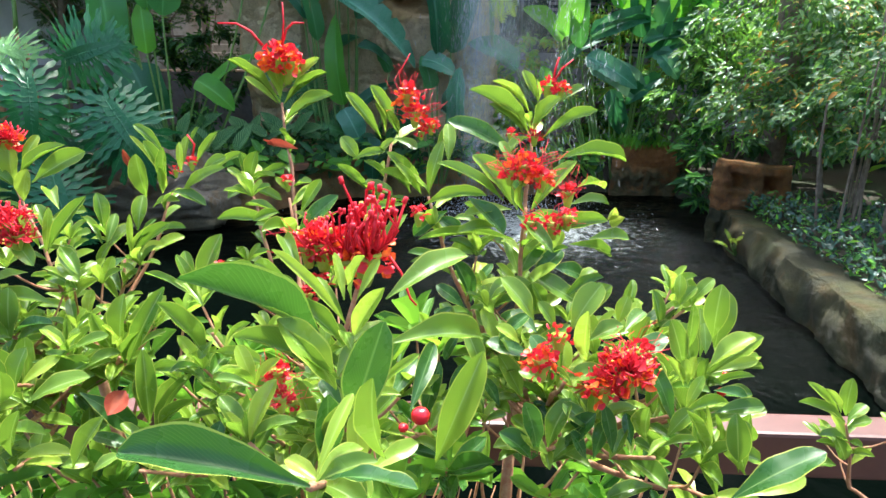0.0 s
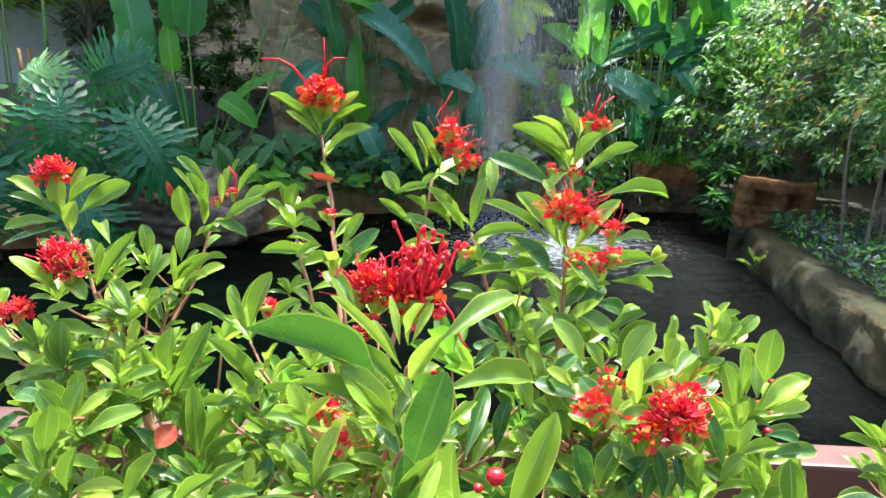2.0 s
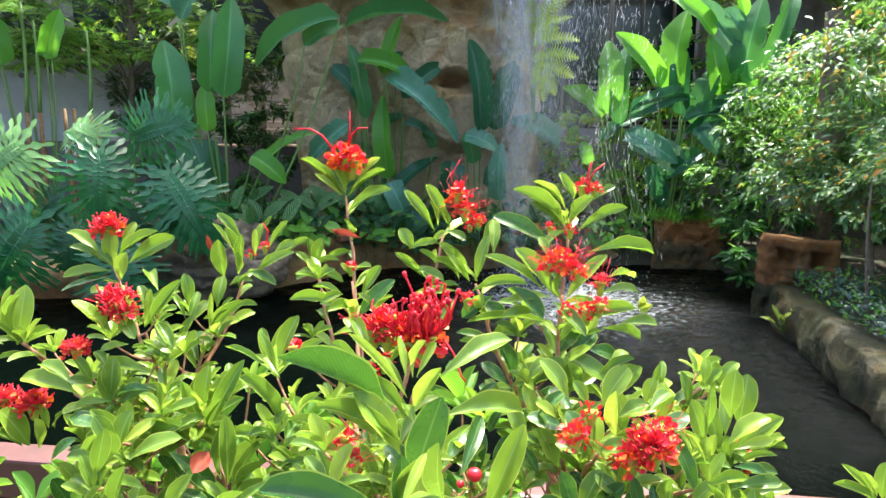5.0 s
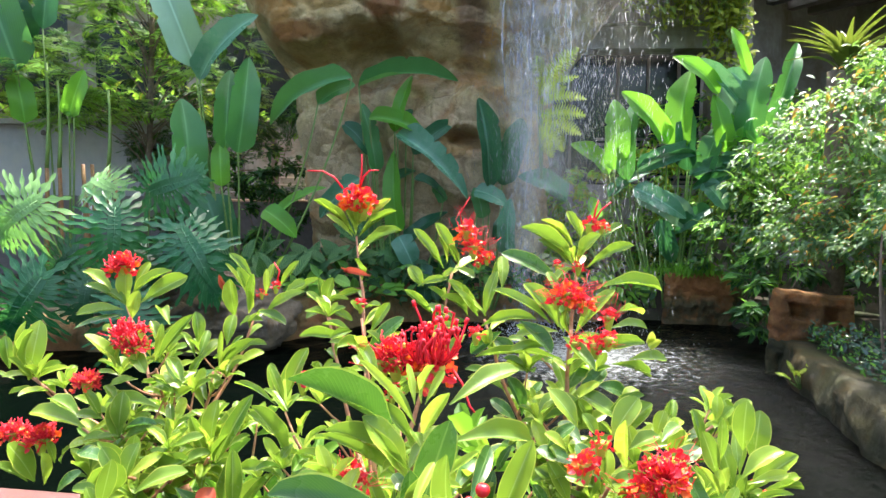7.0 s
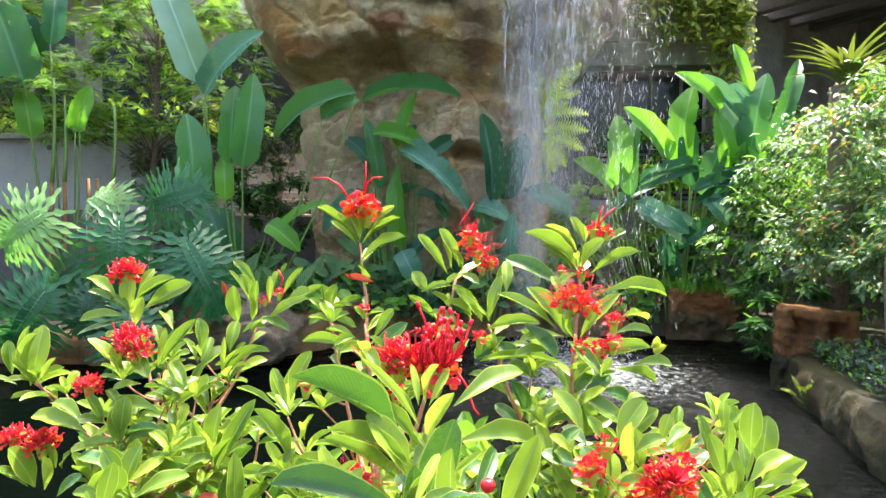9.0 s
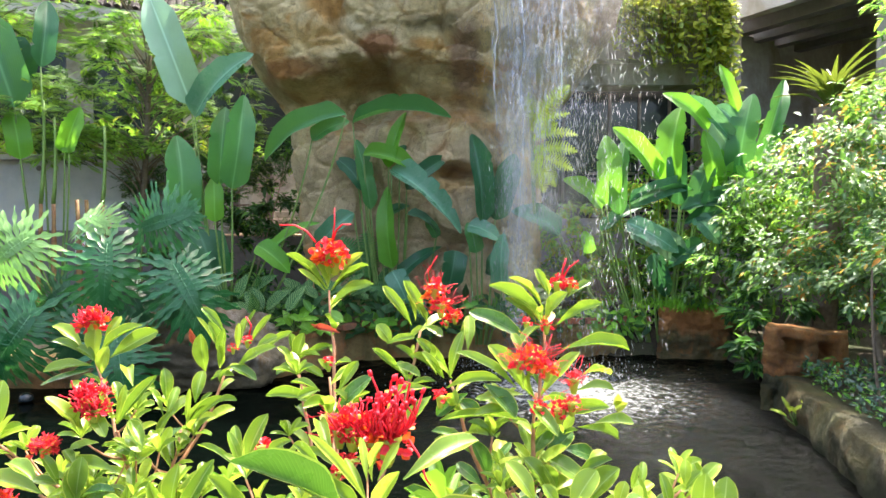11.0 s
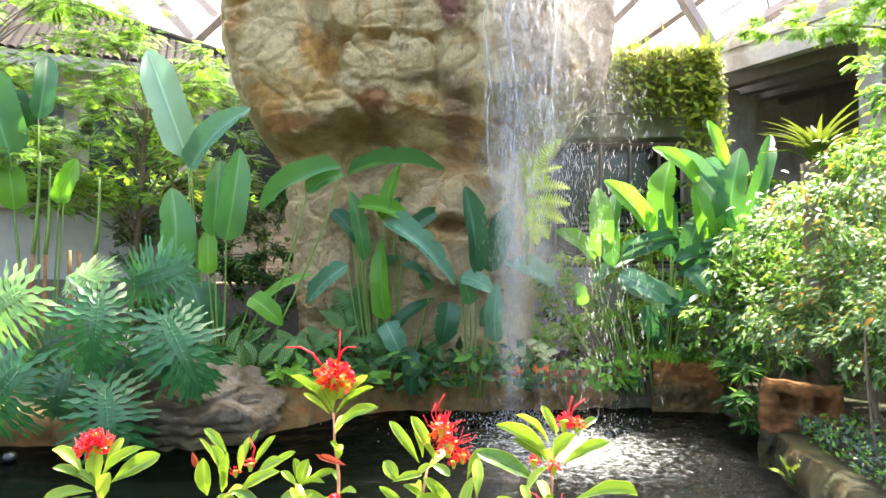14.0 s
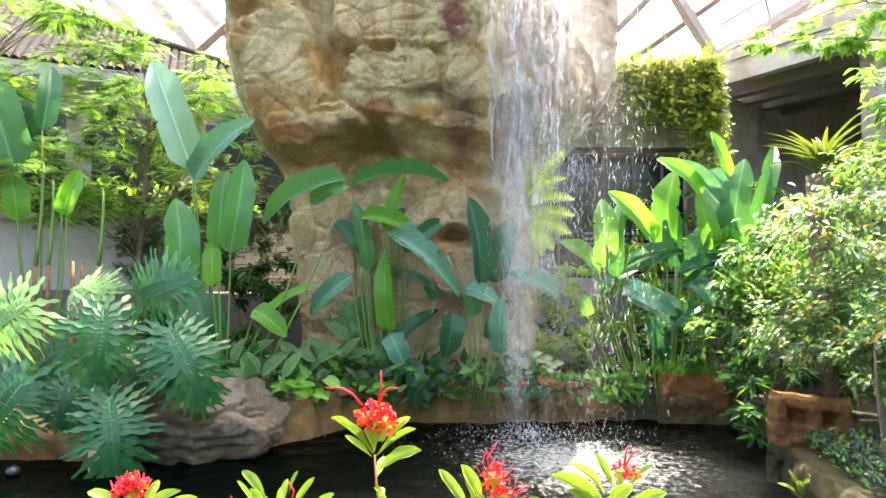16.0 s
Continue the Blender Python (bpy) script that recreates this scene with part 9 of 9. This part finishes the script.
part("soffit", box_bm(-0.1, 9, 0.02, 3.6, 4.86, 4.98, m=house), MAT["beam"], hall)
for k in range(4):
    part("beam", box_bm(0.0, 9, 0.30 + k * 0.55, 0.48 + k * 0.55, 4.52, 4.86, 0.008, m=house), MAT["beam"], hall)
part("wall", box_bm(-0.1, 0.1, 0.02, 1.35, 0.1, 4.60, m=house), MAT["concrete"], hall)
part("wall", box_bm(-0.1, 9, 3.4, 3.6, 0.1, 4.86, m=house), MAT["concrete"], hall)
part("wall", box_bm(-0.1, 0.1, 1.35, 3.6, 0.1, 4.86, m=house), MAT["concrete"], hall)
part("roof_slab", box_bm(-0.2, 9, -0.1, 3.8, 4.98, 5.08, m=house), MAT["concrete"], hall)
part("column", box_bm(2.3, 2.6, 0.2, 0.5, 0.1, 4.86, 0.01, m=house), MAT["concrete"], hall)

# beam with trough, dark window and vine-clad pillar behind the falls
trough = thing("hanging_trough", "concrete beam and trough above a dark window", "planter", at=(2.7, 9.5, 0.1))
part("beam", box_bm(0.9, 3.75, 9.3, 9.7, 3.50, 3.82, 0.015), MAT["concrete"], trough)
part("trough", box_bm(1.5, 3.7, 9.15, 9.75, 3.82, 4.58, 0.015), MAT["concrete"], trough)
part("pillar", box_bm(3.42, 3.72, 9.35, 9.7, 0.1, 3.50, 0.015), MAT["concrete"], trough)
window = thing("window_dark", "dark framed window behind the falls", "window", kind="structure", at=(2.3, 9.9, 0.1))
part("pane", box_bm(0.9, 3.45, 9.92, 9.95, 1.6, 4.0), MAT["dark_pane"], window)
part("side_wall", box_bm(3.40, 4.3, 10.2, 10.4, 0.1, 4.6), MAT["concrete"], window)
for x in (1.5, 2.2, 2.65, 3.1):
    part("mullion", box_bm(x, x + 0.04, 9.88, 9.93, 1.6, 3.5, 0.003), MAT["beam"], window)
part("sill", box_bm(0.9, 3.45, 9.8, 9.95, 0.1, 1.6), MAT["concrete"], window)
for k in range(9):
    part("louvre", box_bm(1.9, 3.4, 9.78, 9.80, 1.62 + k * 0.08, 1.66 + k * 0.08), MAT["beam"], window)
soup = Soup()
rv = random.Random(17)
for k in range(190):
    u = rv.random()
    if u < 0.70:
        cx = rv.uniform(1.62, 3.2)
        reach = 0.55 + 0.55 * abs(noise.noise(Vector((cx * 4.0, 3.0, 0)))) + 0.25 * (cx > 2.2)
    else:
        cx, reach = rv.gauss(3.46, 0.10), rv.choice((0.8, 1.1, 1.5, 1.9))
    x, y = cx + rv.gauss(0, 0.03), rv.uniform(8.86, 9.12)
    z = rv.uniform(4.45, 4.72)
    low = 4.55 - reach * rv.uniform(0.45, 1.0)
    pts = curve((x, y, z), (x + rv.gauss(0, .06), y - 0.1, low), 0, 6, (rv.uniform(-.06, .06), -0.05, 0))
    v, f, uv = tube(pts, 0.005, 0.003, 4)
    soup.add(v, f, uv, 3)
    for q in range(int((z - low) / 0.045)):
        p0 = Vector(pts[0]).lerp(pts[-1], rv.random()) + Vector((rv.gauss(0, .035), rv.gauss(-.04, .04), rv.gauss(0, .03)))
        l = rv.uniform(.07, .15)
        spray(soup, SIMPLE, p0, (rv.uniform(-1, 1), rv.uniform(-1, .2), rv.uniform(-1.0, .3)), l, l * .5, rv.choices((0, 1), (.68, .32))[0], (rv.uniform(-.6, .6), -0.7, .8), rv)
for k in range(420):
    x, y = rv.uniform(1.5, 3.65), rv.uniform(8.9, 9.6)
    tall = 1.0 + 0.9 * max(0.0, noise.noise(Vector((x * 3.5, 2.0, 0))))
    spray(soup, FEATHER if k % 3 else GRASS, (x, y, 4.5), (rv.gauss(0, .6), rv.gauss(-.3, .5), 1), tall * rv.uniform(.15, .45), .13 if k % 3 else .02, 1 if k % 2 else 0, None, rv)
for k in range(520):
    x = rv.gauss(2.98, 0.2) if k % 4 else rv.uniform(1.7, 3.5)
    spray(soup, GRASS, (x, rv.uniform(8.86, 9.05), rv.uniform(4.45, 4.8)), (rv.gauss(0, .14), -.22, -1), rv.uniform(.35, 0.95) * (1 if k % 4 else 0.6), .008, 2 if k % 4 else 1, (rv.uniform(-1, 1), -1, 0.4), rv)
solo("trailing_vines", soup.mesh("trailing_vines", [MAT["vine_leaf"], MAT["vine_dark"], MAT["dry_grass"], MAT["bark"]]), None, "yellow-green vines and dry grass trailing from the trough", "vines", kind="stuff")

# steel roof trusses and translucent roof sheet
truss = thing("roof_frame", "pale steel roof frame over the garden", "roof frame", at=(0, 14, 0.1))


def bar(a, b, w):
    v, f, uv = tube([Vector(a), Vector(a).lerp(b, 0.5), Vector(b)], w, w, 4)
    part("bar", mesh("bar", v, f, MAT["roof_steel"], False, uv), None, truss)


for a, b, w in (((-9.3, 15, 8.95), (-6.3, 15, 5.9), .15), ((-8.0, 15, 8.8), (-5.2, 15, 5.6), .15), ((-6.9, 15, 8.65), (-4.2, 15, 5.9), .13), ((-7.0, 14.9, 6.5), (-3.0, 14.9, 10.2), .13),
                ((-9.5, 15, 5.9), (9, 15, 5.9), .12), ((2.0, 13, 5.6), (4.9, 13, 8.5), .12), ((4.0, 12, 7.1), (5.0, 12, 5.4), .12), ((2.6, 13, 5.5), (8.0, 12.2, 9.2), .10),
                ((4.6, 12, 5.65), (8.4, 9.0, 7.6), .12), ((4.2, 12, 5.3), (8.8, 8.4, 7.0), .08), ((4.9, 12, 6.4), (7.6, 11, 7.9), .025), ((5.4, 11.6, 7.6), (5.7, 11.6, 6.0), .025), ((-9.5, 15, 5.9), (-9.5, 15, 0.1), .12), ((9, 15, 5.9), (9, 15, 0.1), .12)):
    bar(a, b, w)
for x in (2.40, 2.80, 3.2):
    v, f, uv = tube([(x, 10, 4.3), (x, 10, 8.0)], 0.010, 0.010, 5)
    part("hanger", mesh("hanger", v, f, MAT["beam"], True), None, truss)
m, nt, p = nodes_of("roof_sheet")
tr = add(nt, "ShaderNodeBsdfTranslucent", Color=(0.85, 0.88, 0.9, 1))
tp = add(nt, "ShaderNodeBsdfTransparent", Color=(0.9, 0.95, 1.0, 1))
mx = add(nt, "ShaderNodeMixShader", Fac=ramp(nt, noise_tex(nt, 0.35, 4.0, 0.6, place(nt)), [(0.35, (0.1, 0.1, 0.1)), (0.6, (0.5, 0.5, 0.5))]))
nt.links.new(tr.outputs[0], mx.inputs[1])
nt.links.new(tp.outputs[0], mx.inputs[2])
nt.links.new(mx.outputs[0], nt.nodes["Material Output"].inputs[0])
MAT["sheet"] = m
sheets = thing("roof_sheet", "white translucent roof sheets", "roof", kind="structure", at=(0, 15, 4.0))
for y0, z0, y1, z1 in ((24, 4.0, 15.3, 9.5), (15.3, 9.5, 9.5, 12.5)):
    for k in range(12):
        x0 = -18 + k * 3
        corners = [(x0, y0, z0), (x0 + 2.96, y0, z0), (x0 + 2.96, y1, z1), (x0, y1, z1)]
        ob = part("sheet_panel", mesh("sheet_panel", corners, [(0, 1, 2, 3)], MAT["sheet"], False), None, sheets)
        ob.visible_shadow = False

# far greenery that closes the garden
soup = Soup()
rf = random.Random(55)
for k in range(5200):
    u = rf.random()
    if u < 0.62:
        b = (rf.uniform(-11, 9), rf.uniform(11.6, 13), 0)
        top = 3.4 if b[0] < 3 else 2.6
    elif u < 0.8:
        b = (rf.uniform(-12, -9.5), rf.uniform(1, 12), 0)
        top = 4.0
    else:
        b = (rf.uniform(4.6, 6.2), rf.uniform(1, 9), 0)
        top = 3.0
    z = top * rf.random() ** 0.8
    l = rf.uniform(.18, .34)
    spray(soup, SIMPLE, (b[0], b[1], z), (rf.uniform(-1, 1), rf.uniform(-1, 1), rf.uniform(-.6, .8)), l, l * .45, rf.choices((0, 1, 2), (.45, .4, .15))[0], None, rf)
# plain dark boxes behind the leaves, in place of the hedge's inner shade
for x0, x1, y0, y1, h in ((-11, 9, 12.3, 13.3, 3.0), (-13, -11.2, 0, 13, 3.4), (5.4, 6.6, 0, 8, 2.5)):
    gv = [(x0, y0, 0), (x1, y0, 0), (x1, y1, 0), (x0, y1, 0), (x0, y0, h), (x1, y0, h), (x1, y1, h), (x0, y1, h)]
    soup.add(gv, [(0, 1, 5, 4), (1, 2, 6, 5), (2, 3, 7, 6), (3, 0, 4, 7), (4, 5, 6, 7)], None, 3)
solo("far_greenery", soup.mesh("far_greenery", [MAT["deep"], MAT["tree_dark"], MAT["tree_leaf"], MAT["hedge_inner_shade"]]), None, "dark hedge and trees that close the garden", "hedge", kind="stuff")

# hedge above the white wall
soup = Soup()
for k in range(1500):
    b = (rf.uniform(-9, -3.2), rf.uniform(9.5, 10.1), rf.uniform(2.35, 3.05))
    l = rf.uniform(.10, .2)
    spray(soup, SIMPLE, b, (rf.uniform(-1, 1), rf.uniform(-1, .3), rf.uniform(-.3, 1)), l, l * .5, rf.choices((0, 1, 2), (.45, .47, .08))[0], None, rf)
solo("wall_hedge", soup.mesh("wall_hedge", [MAT["tree_dark"], MAT["tree_leaf"], MAT["vine_leaf"]]), None, "clipped sunlit hedge above the white wall", "hedge", kind="stuff")

# ---- falling water ----
m, nt, p = nodes_of("falling_water")
p.inputs["Base Color"].default_value = (0.85, 0.9, 0.95, 1)
p.inputs["Roughness"].default_value = 0.15
tp = add(nt, "ShaderNodeBsdfTransparent", Color=(1, 1, 1, 1))
tl = add(nt, "ShaderNodeBsdfTranslucent", Color=(0.9, 0.94, 1.0, 1))
m1 = add(nt, "ShaderNodeMixShader", Fac=0.5)
nt.links.new(p.outputs[0], m1.inputs[1])
nt.links.new(tl.outputs[0], m1.inputs[2])
m2 = add(nt, "ShaderNodeMixShader", Fac=0.72)
nt.links.new(m1.outputs[0], m2.inputs[1])
nt.links.new(tp.outputs[0], m2.inputs[2])
nt.links.new(m2.outputs[0], nt.nodes["Material Output"].inputs[0])
MAT["drops"] = m
soup = Soup()
rw = random.Random(77)
for k in range(9500):
    u = rw.random()
    if u < 0.24:
        x, y = rw.gauss(0.58, 0.08), rw.gauss(6.45, 0.08)
    elif u < 0.86:
        x, y = rw.gauss(0.92, 0.34), rw.gauss(6.45, 0.2)
    else:
        x, y = rw.uniform(0.2, 2.0), rw.uniform(6.0, 6.8)
    z = 5.2 * rw.random() ** 0.75 if u < 0.86 else rw.uniform(0.02, 3.4)
    l = rw.uniform(0.02, 0.09)
    w = rw.uniform(0.0006, 0.0013)
    s = rw.uniform(-.02, .02)
    v = [(x - w, y, z), (x + w, y, z), (x + s, y, z + l), (x, y + w, z + l * 0.3), (x, y - w, z + l * 0.2)]
    soup.add(v, [(0, 4, 2), (4, 1, 2), (1, 3, 2), (3, 0, 2), (0, 1, 4), (0, 3, 1)])
for k in range(1500):
    x, y, z = rw.gauss(0.60, 0.055), rw.gauss(6.42, 0.05), rw.uniform(0.05, 2.6)
    l, w = rw.uniform(0.03, 0.10), rw.uniform(0.0008, 0.0018)
    soup.add([(x - w, y, z), (x + w, y, z), (x, y, z + l), (x, y + w, z + l * 0.3), (x, y - w, z + l * 0.2)], [(0, 4, 2), (4, 1, 2), (1, 3, 2), (3, 0, 2), (0, 1, 4), (0, 3, 1)])
falls = thing("waterfall", "falling water in pale veils, streaks and drops", "waterfall", at=(0.75, 6.45, 0.0))
tagged(part("drop_curtain", soup.mesh("drop_curtain", MAT["drops"]), None, falls), kind="stuff")
for k in range(3):
    x = (0.36, 0.62, 1.02)[k]
    pts = []
    for j in range(30):
        z = 5.6 - j * (0.11 if k != 1 else 0.15)
        pts.append(Vector((x + 0.09 * noise.noise(Vector((k * 3.0, z * 1.1, 0))) + 0.03 * noise.noise(Vector((k, z * 6, 3))), 6.50, z)))
    v, f, uv = tube(pts, 0.020, 0.004, 5, 0.7)
    part("rivulet", mesh("rivulet", v, f, MAT["drops"], True, uv), None, falls)
m, nt, p = nodes_of("water_veil")
pos = place(nt)
mp = nt.nodes.new("ShaderNodeMapping")
nt.links.new(pos, mp.inputs[0])
mp.inputs["Scale"].default_value = (16.0, 16.0, 2.2)
dens = ramp(nt, noise_tex(nt, 1.6, 8.0, 0.7, mp.outputs[0], 0.5), [(0.44, (0, 0, 0)), (0.72, (0.55, 0.55, 0.55))])
uvn = add(nt, "ShaderNodeSeparateXYZ", Vector=nt.nodes.new("ShaderNodeTexCoord").outputs["UV"])
soft = calc(nt, "MULTIPLY", calc(nt, "SINE", calc(nt, "MULTIPLY", uvn.outputs[0], 3.1416)), calc(nt, "SINE", calc(nt, "MULTIPLY_ADD", uvn.outputs[1], 2.2, 0.9)))
p.inputs["Base Color"].default_value = (0.85, 0.9, 0.95, 1)
p.inputs["Roughness"].default_value = 0.2
tl = add(nt, "ShaderNodeBsdfTranslucent", Color=(0.92, 0.95, 1.0, 1))
m1 = add(nt, "ShaderNodeMixShader", Fac=0.4)
nt.links.new(p.outputs[0], m1.inputs[1])
nt.links.new(tl.outputs[0], m1.inputs[2])
m2 = add(nt, "ShaderNodeMixShader", Fac=calc(nt, "MULTIPLY", dens, soft))
nt.links.new(add(nt, "ShaderNodeBsdfTransparent", Color=(1, 1, 1, 1)).outputs[0], m2.inputs[1])
nt.links.new(m1.outputs[0], m2.inputs[2])
nt.links.new(m2.outputs[0], nt.nodes["Material Output"].inputs[0])
MAT["veil"] = m
for x0, x1, z0, z1, y in ((0.25, 0.75, 2.2, 5.8, 6.52), (0.55, 1.35, 2.6, 5.8, 6.46), (0.40, 1.15, 1.4, 5.4, 6.38), (0.42, 0.80, 0.6, 3.4, 6.42)):
    v, f, uv = [], [], []
    for j in range(25):
        for i in range(13):
            x, z = x0 + (x1 - x0) * i / 12, z0 + (z1 - z0) * j / 24
            v.append((x, y + 0.05 * noise.noise(Vector((x * 4, z * 1.2, y * 9))), z))
            uv.append((i / 12, j / 24))
    f = [(j * 13 + i, j * 13 + i + 1, (j + 1) * 13 + i + 1, (j + 1) * 13 + i) for j in range(24) for i in range(12)]
    part("veil", mesh("veil", v, f, MAT["veil"], True, uv), None, falls)
m, nt, p = nodes_of("spray_mist")
uvn = add(nt, "ShaderNodeSeparateXYZ", Vector=nt.nodes.new("ShaderNodeTexCoord").outputs["UV"])
soft = calc(nt, "MULTIPLY", calc(nt, "SINE", calc(nt, "MULTIPLY", uvn.outputs[0], 3.1416)), calc(nt, "SINE", calc(nt, "MULTIPLY", uvn.outputs[1], 3.1416)))
puff = ramp(nt, noise_tex(nt, 1.6, 5.0, 0.6, place(nt), 0.4), [(0.3, (0.02, 0.02, 0.02)), (0.75, (0.17, 0.17, 0.17))])
m2 = add(nt, "ShaderNodeMixShader", Fac=calc(nt, "MULTIPLY", puff, calc(nt, "MULTIPLY", soft, soft)))
nt.links.new(add(nt, "ShaderNodeBsdfTransparent", Color=(1, 1, 1, 1)).outputs[0], m2.inputs[1])
nt.links.new(add(nt, "ShaderNodeBsdfTranslucent", Color=(0.93, 0.95, 0.97, 1)).outputs[0], m2.inputs[2])
nt.links.new(m2.outputs[0], nt.nodes["Material Output"].inputs[0])
MAT["mist"] = m
for x0, x1, z0, z1, y in ((0.1, 2.1, 2.2, 6.4, 6.62), (-0.1, 1.7, 0.0, 3.4, 6.34)):
    v = [(x0 + (x1 - x0) * i / 8, y + 0.12 * math.sin(i * 1.3 + j), z0 + (z1 - z0) * j / 8) for j in range(9) for i in range(9)]
    uv = [(i / 8, j / 8) for j in range(9) for i in range(9)]
    f = [(j * 9 + i, j * 9 + i + 1, (j + 1) * 9 + i + 1, (j + 1) * 9 + i) for j in range(8) for i in range(8)]
    ob = part("mist", mesh("mist", v, f, MAT["mist"], True, uv), None, falls, "fine white spray")
    ob.visible_shadow = False
# splash droplets over the pond
soup = Soup()
for k in range(900):
    a, rr = rw.uniform(0, 6.283), abs(rw.gauss(0, 0.55))
    x, y = 0.75 + rr * math.cos(a) * 1.2, 6.35 + rr * math.sin(a) * 0.7
    if y > 6.95:
        continue
    z = abs(rw.gauss(0, 0.07)) * math.exp(-rr)
    w = rw.uniform(0.003, 0.008)
    soup.add([(x - w, y, z), (x + w, y, z), (x, y - w, z), (x, y + w, z), (x, y, z + 2 * w), (x, y, z - w)], [(0, 2, 4), (2, 1, 4), (1, 3, 4), (3, 0, 4), (2, 0, 5), (1, 2, 5), (3, 1, 5), (0, 3, 5)])
solo("splash_drops", soup.mesh("splash_drops", MAT["drops"]), None, "splashing drops where the water lands", "water", kind="stuff")
